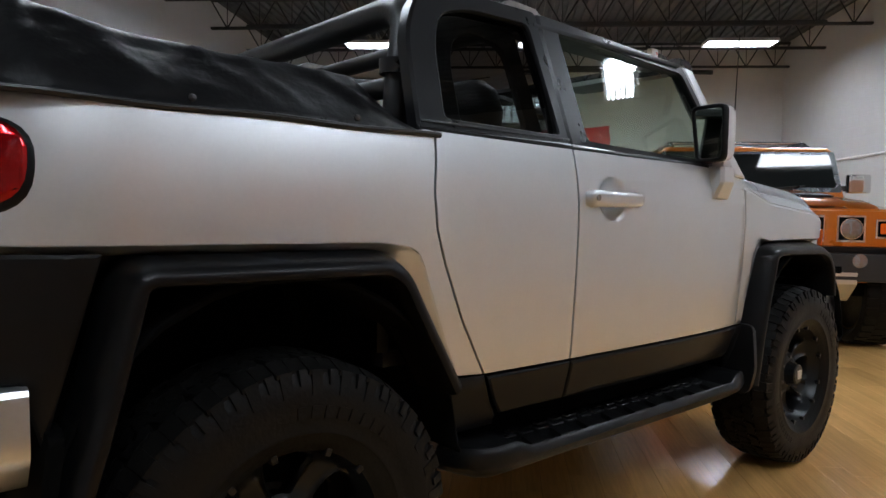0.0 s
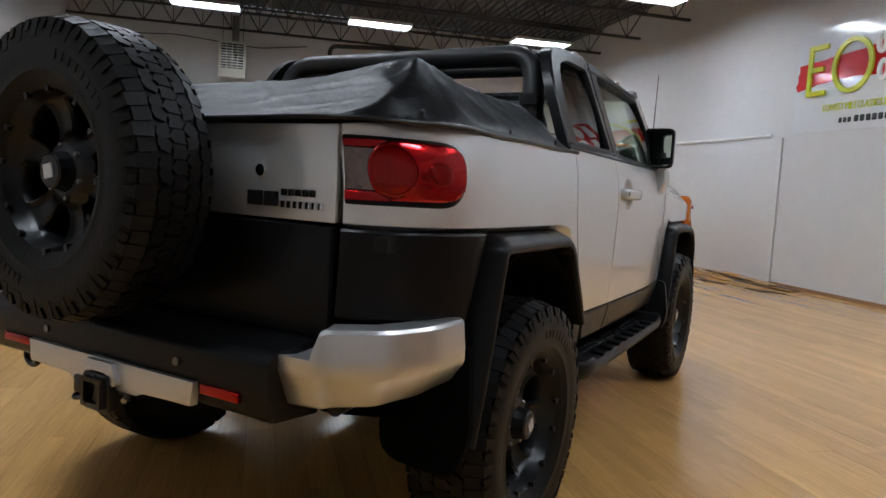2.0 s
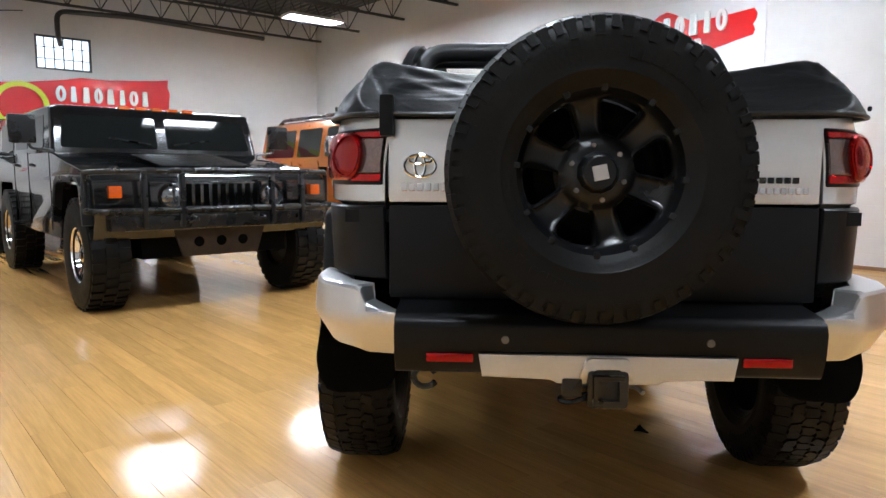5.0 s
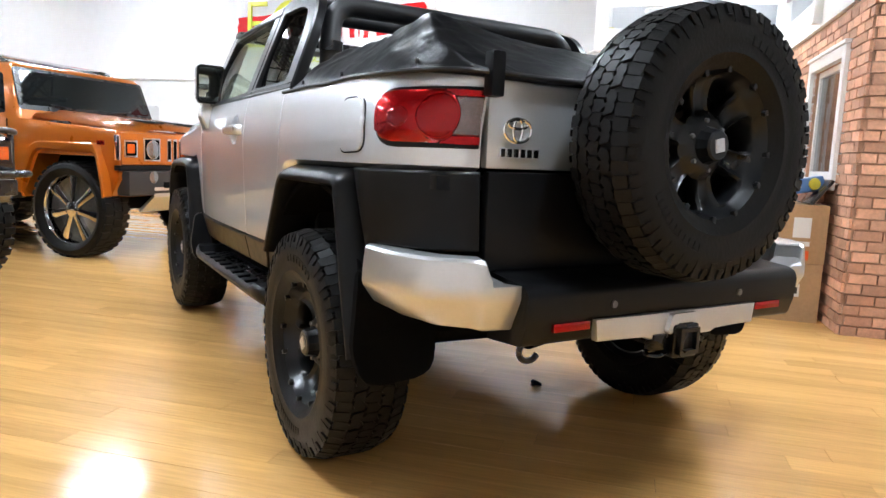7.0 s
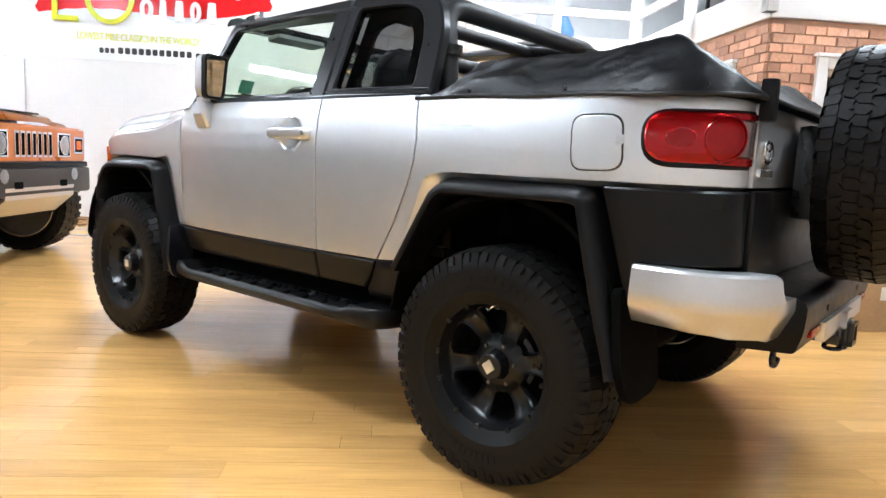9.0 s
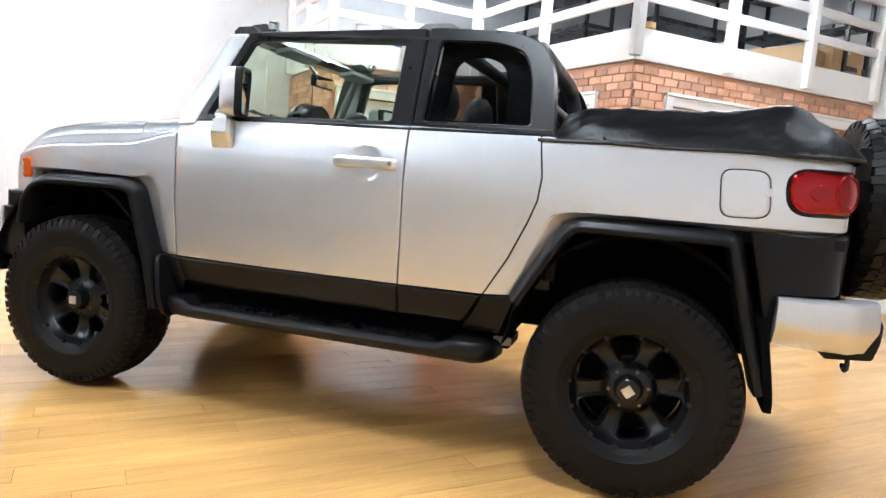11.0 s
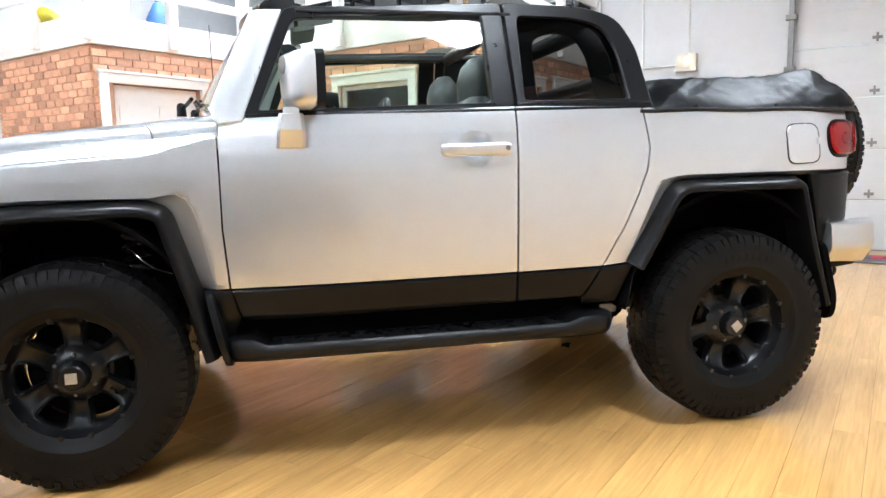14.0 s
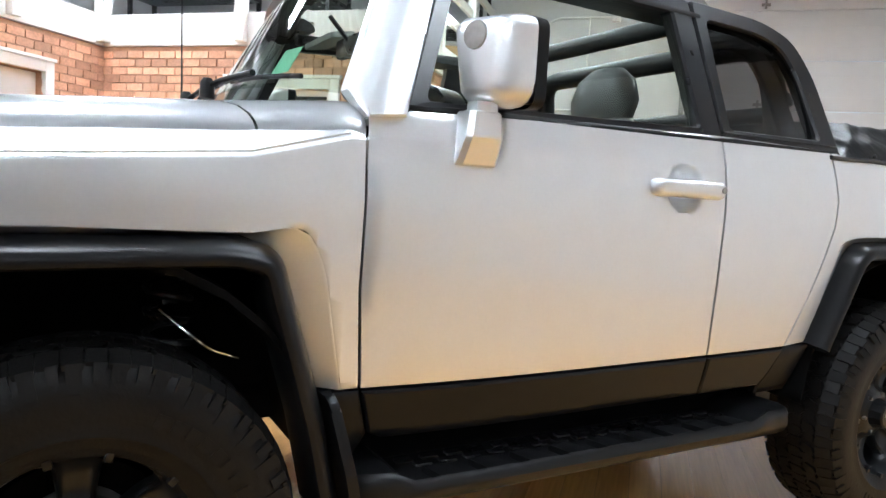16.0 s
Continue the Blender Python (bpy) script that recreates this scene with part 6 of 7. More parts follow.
def brush_shape(w, h, peak, seed):
    """A red brush swoosh: ragged ends, a hump towards the middle; origin at its lower left."""
    rng = random.Random(seed)
    top, low = [], []
    n = 26
    for i in range(n + 1):
        f = i / n
        hump = peak * math.exp(-((f - 0.57) / 0.10) ** 2)
        top.append((f * w, h * (0.62 + 0.30 * f) + hump + rng.uniform(-0.008, 0.008)))
        low.append((f * w, h * (0.02 + 0.10 * math.sin(f * 7) + 0.26 * f) + rng.uniform(-0.010, 0.010)))
    right = [(w + rng.uniform(-0.02, 0.05), low[-1][1] + (top[-1][1] - low[-1][1]) * k / 5) for k in range(1, 5)]
    left = [(rng.uniform(-0.06, 0.02), top[0][1] + (low[0][1] - top[0][1]) * k / 5) for k in range(1, 5)]
    return low + right + top[::-1] + left


def bar_letters(root, m, x0, y0, w, h, n, mat, depth=0.03):
    step = w / n
    for i in range(n):
        part("letter_block", prism(rounded([(x0 + i * step, y0), (x0 + i * step + step * 0.72, y0), (x0 + i * step + step * 0.72, y0 + h), (x0 + i * step, y0 + h)], 0.02), 0.012, depth, "z", 0.004, m), mat, root)


def ring_block(root, m, cx, cy, rx, ry, t, mat):
    bm = bmesh.new()
    n = 36
    rows = []
    for k in range(n):
        a = 2 * math.pi * k / n
        c, s = math.cos(a), math.sin(a)
        rows.append([m @ Vector((cx + rx * c, cy + ry * s, 0.014)), m @ Vector((cx + rx * c, cy + ry * s, 0.045)), m @ Vector((cx + (rx - t) * c, cy + (ry - t) * s, 0.045)), m @ Vector((cx + (rx - t) * c, cy + (ry - t) * s, 0.014))])
    add_rings(bm, rows, loop=True)
    bmesh.ops.recalc_face_normals(bm, faces=bm.faces)
    part("letter_block", bm, mat, root)


def shape_row(root, m, x0, y0, w, h, n, mat):
    """A row of plain upright slabs and rings of differing width."""
    step = w / n
    for i in range(n):
        cx = x0 + (i + 0.5) * step
        half = step * (0.40, 0.30, 0.38, 0.34)[i % 4]
        if i % 3 == 0:
            ring_block(root, m, cx, y0 + h / 2, half, h / 2, h * 0.2, mat)
            continue
        part("letter_block", prism(rounded([(cx - half * 0.75, y0), (cx + half * 0.75, y0), (cx + half * 0.55, y0 + h), (cx - half * 0.55, y0 + h)], 0.02), 0.012, 0.045, "z", 0.004, m), mat, root)


def dealer_sign(name, label, m, w, h):
    root = thing(name, label, "sign", m=ROOM)
    part("board", boxed((0, 0, 0.0), (w, h, 0.01), 0.0, m), SIGN_WHITE, root)
    return root


# east wall: 3.3 m wide white board
m = sign_plane(SIGN - 0.002, 4.93, 2.245, "east")
root = dealer_sign("wall_sign", "white sign board with red brush stroke and lime blocks", m, 3.32, 1.42)
part("brush_stroke", prism(brush_shape(3.12, 0.62, 0.24, 3), 0.0102, 0.0125, "z", 0, m @ Matrix.Translation((0.03, 0.58, 0))), SIGN_RED, root, "red brush stroke", smooth=0)
for x0, x1, y0, y1 in ((0.22, 0.29, 0.50, 1.20), (0.29, 0.56, 0.50, 0.57), (0.29, 0.50, 0.83, 0.90), (0.29, 0.56, 1.13, 1.20)):
    part("letter_block", boxed((x0, y0, 0.014), (x1 - 0.002, y1, 0.045), 0.004, m), SIGN_LIME, root)
ring_block(root, m, 0.98, 0.85, 0.33, 0.365, 0.065, SIGN_LIME)
shape_row(root, m, 1.31, 0.92, 1.50, 0.30, 7, SIGN_LETTER)
shape_row(root, m, 1.36, 0.58, 1.10, 0.28, 5, SIGN_LETTER)
letters("tagline", "LOWEST MILE CLASSICS IN THE WORLD!", 0.135, SIGN_LIME, root, m @ Matrix.Translation((0.53, 0.275, 0.014)), 0.004, 0.9, 0.735)
bar_letters(root, m, 0.83, 0.10, 0.22, 0.07, 3, INK, 0.014)
bar_letters(root, m, 1.08, 0.10, 1.02, 0.085, 11, INK, 0.014)
bar_letters(root, m, 2.13, 0.10, 0.28, 0.07, 3, INK, 0.014)

# north wall
m = sign_plane(-1.72, FAR - 0.002, 1.44, "north")
root = thing("wall_sign", "red brush-stroke sign with lime and white blocks, behind the parked trucks", "sign", m=ROOM)
part("brush_stroke", prism(brush_shape(4.2, 1.32, 0.06, 5), 0.0, 0.012, "z", 0, m @ Matrix.Translation((0, 0.55, 0))), SIGN_RED, root, "red brush stroke", smooth=0)
for x0, x1, y0, y1 in ((0.10, 0.22, 0.55, 1.52), (0.22, 0.68, 0.55, 0.66), (0.22, 0.58, 0.98, 1.09), (0.22, 0.68, 1.41, 1.52)):
    part("letter_block", boxed((x0, y0, 0.014), (x1 - 0.002, y1, 0.05), 0.006, m), SIGN_LIME, root)
ring_block(root, m, 1.30, 1.02, 0.50, 0.48, 0.10, SIGN_LIME)
shape_row(root, m, 1.9, 1.15, 1.9, 0.32, 8, SIGN_LETTER)
shape_row(root, m, 1.9, 0.72, 1.6, 0.32, 6, SIGN_LETTER)

# west wall
m = sign_plane(LEFT + 0.002, 1.2, 2.35, "west")
root = dealer_sign("wall_sign", "white sign board with red brush stroke and white blocks", m, 3.6, 1.5)
part("brush_stroke", prism(brush_shape(3.3, 0.66, 0.2, 9), 0.0102, 0.0125, "z", 0, m @ Matrix.Translation((0.05, 0.60, 0))), SIGN_RED, root, "red brush stroke", smooth=0)
bar_letters(root, m, 1.3, 0.66, 2.0, 0.40, 7, SIGN_LETTER)
bar_letters(root, m, 0.9, 0.30, 2.4, 0.10, 16, SIGN_LIME, 0.016)
ring_block(root, m, 0.7, 0.85, 0.34, 0.36, 0.07, SIGN_LIME)

# ---- parked off-road trucks ----
def truck_wheel(parent, m, R, half, rimR, spokes, rim_mat, lug):
    bm = bmesh.new()
    lip = rimR * 1.06
    add_lathe(bm, [(rimR, half * 0.5), (lip, half * 0.86), (lip + 0.012, half * 0.92), (lip + 0.016, half * 0.8), (rimR, half * 0.2), (rimR, -half * 0.8), (rimR - 0.015, -half * 0.8), (rimR - 0.02, half * 0.3)], 44, "x", caps=False)
    bmesh.ops.recalc_face_normals(bm, faces=bm.faces)
    wheel = part("wheel", bm, rim_mat, parent)
    wheel.matrix_basis = m
    part("brake_disc", lathe([(0.0, -half * 0.25), (rimR - 0.01, -half * 0.25), (rimR - 0.01, -half * 0.3), (0.0, -half * 0.3)], 32, "x", caps=False), STEEL, wheel)
    for i in range(spokes):
        rot = Matrix.Rotation(2 * math.pi * i / spokes, 4, "X")
        rows = []
        for r, w, h in ((0.04, 0.030, half * 0.62), (rimR * 0.55, 0.034, half * 0.55), (rimR * 0.97, 0.055, half * 0.52)):
            rows.append([rot @ Vector((y2, x2, r)) for x2, y2 in ((-w, h - 0.05), (-w, h - 0.008), (-w * 0.5, h), (w * 0.5, h), (w, h - 0.008), (w, h - 0.05))])
        bm = bmesh.new()
        add_rings(bm, rows)
        bmesh.ops.recalc_face_normals(bm, faces=bm.faces)
        part("spoke", bm, rim_mat, wheel)
    part("hub_cap", lathe([(0.0, half * 0.3), (0.075, half * 0.3), (0.07, half * 0.7), (0.04, half * 0.78), (0.0, half * 0.8)], 20, "x"), rim_mat, wheel)
    bm = bmesh.new()
    prof = [(rimR, -half * 0.75), (rimR + 0.03, -half * 0.95), ((rimR + R) / 2, -half * 1.04), (R - 0.03, -half * 0.97), (R - 0.008, -half * 0.82), (R - 0.004, -half * 0.3)]
    prof += [(r, -h) for r, h in prof[::-1]]
    add_lathe(bm, prof, 56, "x", caps=False)
    bmesh.ops.recalc_face_normals(bm, faces=bm.faces)
    part("tyre", bm, RUBBER, wheel, smooth=30)
    bm = bmesh.new()
    n = 34
    for i in range(n):
        a = 2 * math.pi * i / n
        for h0, h1, off in ((-half * 0.92, -half * 0.35, 0), (-half * 0.28, half * 0.28, 0.5), (half * 0.35, half * 0.92, 0)):
            vs = []
            for r in (R - 0.014, R + lug):
                for da, h in ((0.0, h0), (0.62, h0), (0.62, h1), (0.0, h1)):
                    t = a + (da + off) * 2 * math.pi / n
                    vs.append(bm.verts.new((h, r * math.cos(t), r * math.sin(t))))
            for q in ((4, 5, 6, 7), (0, 1, 5, 4), (1, 2, 6, 5), (2, 3, 7, 6), (3, 0, 4, 7)):
                bm.faces.new([vs[k] for k in q])
    bmesh.ops.recalc_face_normals(bm, faces=bm.faces)
    part("tread", bm, RUBBER, wheel, smooth=30, kind="stuff")
    return wheel


def arch(yc, w0, w1, z0, z1):
    return [(yc + w1, z0), (yc + w1 * 0.93, z0 + 0.12), (yc + w0, z1), (yc - w0, z1), (yc - w1 * 0.93, z0 + 0.12), (yc - w1, z0)]


def cab_shell(parent, base, top, z0, z1, mat):
    """A leaning box cab: base and top are (half width, front y, rear y)."""
    bm = bmesh.new()
    rows = []
    for f in (0.0, 0.5, 0.92, 0.975, 1.0):
        g = min(f, 0.92) / 0.92 if f <= 0.92 else 1.0
        pinch = 0.0 if f <= 0.92 else (0.03 if f < 0.99 else 0.09)
        w = base[0] + (top[0] - base[0]) * g - pinch
        a = base[1] + (top[1] - base[1]) * g - pinch
        b = base[2] + (top[2] - base[2]) * g + pinch
        rows.append([(x, y, z0 + (z1 - z0) * f) for x, y in rounded([(-w, b), (w, b), (w, a), (-w, a)], 0.05, 3)])
    add_rings(bm, rows)
    bmesh.ops.recalc_face_normals(bm, faces=bm.faces)
    return part("cab", bm, mat, parent)


def side_window(parent, base, top, z0, z1, ya, yb, za, zb, side, lift=0.004, mat=None, slant=0.0):
    """A dark pane on the cab's flank between ya and yb (front, rear), za and zb."""
    def w(z):
        return base[0] + (top[0] - base[0]) * min(1.0, (z - z0) / ((z1 - z0) * 0.92)) + lift
    poly = rounded([(ya, za), (ya - slant, zb), (yb, zb), (yb, za)], 0.035, 3)
    bm = bmesh.new()
    a = [bm.verts.new((side * w(z), y, z)) for y, z in poly]
    b = [bm.verts.new((side * (w(z) - 0.02), y, z)) for y, z in poly]
    bm.faces.new(a)
    for i in range(len(poly)):
        j = (i + 1) % len(poly)
        bm.faces.new((a[i], a[j], b[j], b[i]))
    bmesh.ops.recalc_face_normals(bm, faces=bm.faces)
    return part("side_window", bm, mat or CAR_GLASS, parent, smooth=0)


def screen_pane(parent, base, top, z0, z1, xa, xb, za, zb, lift=0.006, mat=None, name="windscreen"):
    def y(z):
        return base[1] + (top[1] - base[1]) * min(1.0, (z - z0) / ((z1 - z0) * 0.92)) + lift
    poly = rounded([(xa, za), (xb, za), (xb * 0.95, zb), (xa * 0.95, zb)], 0.03, 3)
    bm = bmesh.new()
    a = [bm.verts.new((x, y(z), z)) for x, z in poly]
    b = [bm.verts.new((x, y(z) - 0.02, z)) for x, z in poly]
    bm.faces.new(a)
    for i in range(len(poly)):
        j = (i + 1) % len(poly)
        bm.faces.new((a[i], a[j], b[j], b[i]))
    bmesh.ops.recalc_face_normals(bm, faces=bm.faces)
    return part(name, bm, mat or CAR_GLASS, parent, smooth=0)


def boxy_suv(label, paint, rim_mat, m):
    """The large square-shouldered truck; front axle at the origin, nose towards +y."""
    root = thing("suv", label, "suv", "parked trucks", m=m)
    R, half = 0.465, 0.165
    poly = [(0.58, 0.60), (0.80, 0.78), (0.80, 1.16), (0.74, 1.24), (-0.62, 1.33), (-3.84, 1.33), (-3.90, 0.72)]
    poly += [(-3.70, 0.60), (-3.66, 0.72), (-3.52, 1.02), (-2.72, 1.02), (-2.58, 0.72), (-2.54, 0.56), (-0.58, 0.56), (-0.54, 0.72), (-0.40, 1.02), (0.40, 1.02), (0.54, 0.72)]
    bm = prism(poly, -0.985, 0.985, "x", 0.025)
    for v in bm.verts:
        if v.co.y > 0.45:
            v.co.x *= 0.93
    part("body", bm, paint, root)
    part("chassis", boxed((-0.70, -3.7, 0.48), (0.70, 0.55, 0.98)), WELL, root)
    for x in (-1, 1):
        for yc in (0.0, -3.12):
            path = rounded([(yc - 0.575, 0.60), (yc - 0.54, 0.74), (yc - 0.405, 1.045), (yc + 0.405, 1.045), (yc + 0.54, 0.74), (yc + 0.575, 0.60)], [0, 0.05, 0.1, 0.1, 0.05, 0], 3)
            bm = sweep(path[::-1], [(0.93, 0.0), (1.025, 0.0), (1.03, -0.01), (1.03, -0.06), (1.02, -0.07), (0.93, -0.07)])
            part("flare", flipped(bm, x), paint, root)
    w = truck_wheel(root, pose(0.86, 0, R), R, half, 0.335, 7, rim_mat, 0.004)
    copy_part(w, root, pose(0.86, -3.12, R, 20))
    copy_part(w, root, pose(-0.86, 0, R, 10, 0, 180))
    copy_part(w, root, pose(-0.86, -3.12, R, 33, 0, 180))
    # hood with raised centre, vents
    bm = bmesh.new()
    rows = []
    for y, z in ((0.72, 1.245), (0.60, 1.30), (0.2, 1.35), (-0.3, 1.395), (-0.68, 1.425)):
        rows.append([(x, y, z + dz) for x, dz in ((-0.80, -0.075), (-0.74, -0.03), (-0.52, -0.01), (-0.46, 0.02), (0.46, 0.02), (0.52, -0.01), (0.74, -0.03), (0.80, -0.075))])
    add_rings(bm, rows, closed=False, caps=False)
    bmesh.ops.solidify(bm, geom=bm.faces, thickness=0.03)
    bmesh.ops.recalc_face_normals(bm, faces=bm.faces)
    hood = part("hood", bm, paint, root)
    for x in (-0.27, 0.27):
        part("hood_vent", boxed((x - 0.16, -0.02, 1.36), (x + 0.16, 0.36, 1.378), 0.006, pose(0, 0, 0.008, -3.8)), SATIN_BLACK, hood)
    for x in (-0.88, 0.88):
        part("hood_latch", boxed((x - 0.05, -0.30, 1.24), (x + 0.05, -0.12, 1.315), 0.015), SATIN_BLACK, hood)
    # front face: framed grille with seven slots, square lamp bays
    part("grille_panel", boxed((-0.90, 0.78, 0.92), (0.90, 0.845, 1.225), 0.02), paint, root)
    for i in range(7):
        x = -0.261 + i * 0.087
        part("grille_slot", boxed((x - 0.031, 0.84, 0.955), (x + 0.031, 0.856, 1.185), 0.006), CHROME, root)
        part("grille_gap", boxed((x - 0.022, 0.852, 0.975), (x + 0.022, 0.860, 1.165), 0.004), WELL, root)
    for s in (-1, 1):
        bay = part("lamp_bay", boxed((s * 0.505 - 0.115, 0.838, 0.955), (s * 0.505 + 0.115, 0.856, 1.185), 0.01), CHROME, root)
        part("bay_back", boxed((s * 0.505 - 0.098, 0.852, 0.972), (s * 0.505 + 0.098, 0.860, 1.168), 0.006), WELL, bay)
        part("headlamp", lathe([(0.0, 0.855), (0.082, 0.855), (0.082, 0.872), (0.05, 0.884), (0.0, 0.888)], 26, "y", (s * 0.505, 0, 1.07)), LAMP_LENS, bay, "round clear headlamp")
        part("lamp_ring", lathe([(0.082, 0.858), (0.092, 0.862), (0.092, 0.878), (0.084, 0.880)], 26, "y", (s * 0.505, 0, 1.07), caps=False), CHROME, bay)
        out = part("turn_bay", boxed((s * 0.784 - 0.085, 0.838, 0.99), (s * 0.784 + 0.085, 0.852, 1.155), 0.01), CHROME, root)
        part("turn_recess", boxed((s * 0.784 - 0.068, 0.848, 1.007), (s * 0.784 + 0.068, 0.856, 1.138), 0.008), WELL, out)
        part("turn_lamp", boxed((s * 0.784 - 0.040, 0.850, 1.03), (s * 0.784 + 0.050, 0.868, 1.118), 0.01), AMBER, out, "small coloured turn lamp")
        part("lamp_guard", boxed((s * 0.912 - 0.012, 0.70, 0.96), (s * 0.912 + 0.012, 0.83, 1.20), 0.008), CHROME, root)
        # mirror
        mir = part("mirror", boxed((s * 1.16 - 0.11, -0.99, 1.42), (s * 1.16 + 0.11, -0.89, 1.62), 0.03), CHROME if paint is ORANGE else SATIN_BLACK, root)
        part("mirror_arm", boxed((s * 1.0 - 0.07, -0.98, 1.44), (s * 1.0 + 0.07, -0.91, 1.50), 0.01), SATIN_BLACK, mir)
        part("mirror_glass", boxed((s * 1.16 - 0.09, -0.996, 1.435), (s * 1.16 + 0.09, -0.9915, 1.605)), MIRROR, mir)
        part("step_rail", tube([(s * 0.99, -0.70, 0.52), (s * 0.99, -2.45, 0.52)], 0.045, 10), SATIN_BLACK, root)
        # doors: handles, seams, hinge
        for y in (-0.78, -1.72, -2.55):
            part("door_seam", boxed((s * 0.984 - 0.004, y - 0.004, 0.60), (s * 0.984 + 0.0045, y + 0.004, 1.32)), WELL, root)
        for y in (-1.58, -2.44):
            cup = part("door_handle", boxed((s * 0.988 - 0.006, y - 0.09, 1.13), (s * 0.988 + 0.006, y + 0.09, 1.245), 0.02), WELL, root)
            part("pull", boxed((s * 1.0 - 0.012, y - 0.08, 1.175), (s * 1.0 + 0.012, y + 0.08, 1.205), 0.008), CHROME, cup)
        part("fuel_marker", boxed((s * 1.002 - 0.006, 0.44, 1.10), (s * 1.002 - 0.01 + 0.014, 0.62, 1.14), 0.004), RED_LENS, root)
        part("rocker", boxed((s * 0.96 - 0.03, -2.5, 0.545), (s * 0.96 + 0.03, -0.62, 0.61), 0.01), SATIN_BLACK, root)
    # bumper with fog lamps, hooks and skid plate
    bump = part("front_bumper", boxed((-0.88, 0.66, 0.62), (0.88, 0.98, 0.86), 0.04), surface("dark_grey_bumper", (0.022, 0.021, 0.021), 0.4, grain=60), root)
    part("bumper_top", boxed((-0.93, 0.70, 0.862), (0.93, 0.88, 0.915), 0.02), BLACK_TRIM, bump)
    for s in (-1, 1):
        part("fog_lamp", lathe([(0.0, 0.97), (0.06, 0.97), (0.06, 0.99), (0.0, 0.998)], 22, "y", (s * 0.56, 0, 0.80)), LAMP_LENS, bump, "round clear fog lamp")
        part("tow_eye", boxed((s * 0.36 - 0.06, 0.96, 0.69), (s * 0.36 + 0.06, 0.995, 0.75), 0.01), WELL, bump)
    bm = prism([(0.95, 0.62), (0.985, 0.70), (0.97, 0.60), (0.60, 0.44), (0.55, 0.46)], -0.55, 0.55, "x", 0.006)
    part("skid_plate", bm, SILVER_TRIM, bump, "bright silver skid plate")
    # cab
    base, top, z0, z1 = (0.95, -0.65, -3.82), (0.855, -0.83, -3.74), 1.30, 1.90
    cab_shell(root, base, top, z0, z1, paint)
    for s in (-1, 1):
        side_window(root, base, top, z0, z1, -0.85, -1.62, 1.38, 1.78, s, slant=0.10)
        side_window(root, base, top, z0, z1, -1.78, -2.48, 1.38, 1.78, s)
        side_window(root, base, top, z0, z1, -2.60, -3.62, 1.38, 1.78, s)
    screen_pane(root, base, top, z0, z1, -0.91, 0.91, 1.42, 1.845, 0.004, SATIN_BLACK, "screen_frame")
    screen_pane(root, base, top, z0, z1, -0.855, 0.855, 1.47, 1.815, 0.010)
    for s in (-1, 1):
        part("wiper", tube([(s * 0.1, -0.665, 1.44), (s * 0.55, -0.685, 1.485)], 0.010, 6), SATIN_BLACK, root)
    # roof rack
    rack = part("roof_rack", boxed((-0.70, -3.5, 1.903), (0.70, -1.12, 1.920), 0.006), SATIN_BLACK, root, "roof rack with cross bars")
    for s in (-1, 1):
        part("rail", tube(bend([(s * 0.70, -1.1, 1.905), (s * 0.70, -1.25, 1.965), (s * 0.70, -3.4, 1.965), (s * 0.70, -3.55, 1.905)], 0.08), 0.026, 10), SATIN_BLACK, rack)
    for y in (-1.35, -1.95, -2.55, -3.2):
        part("cross_bar", boxed((-0.72, y - 0.05, 1.965), (0.72, y + 0.05, 1.997), 0.012), CHROME, rack)
    for x in (-0.34, -0.17, 0.0, 0.17, 0.34):
        part("roof_lamp", boxed((x - 0.05, -1.10, 1.890), (x + 0.05, -1.03, 1.920), 0.012), AMBER if abs(x) < 0.05 else SATIN_BLACK, root)
    # a short front overhang
    todo = [c for c in root.children if not c.name.startswith("wheel")]
    while todo:
        ob = todo.pop()
        todo += ob.children
        for v in ob.data.vertices:
            if v.co.y > 0.30:
                v.co.y = 0.30 + (v.co.y - 0.30) * 0.48
    return root


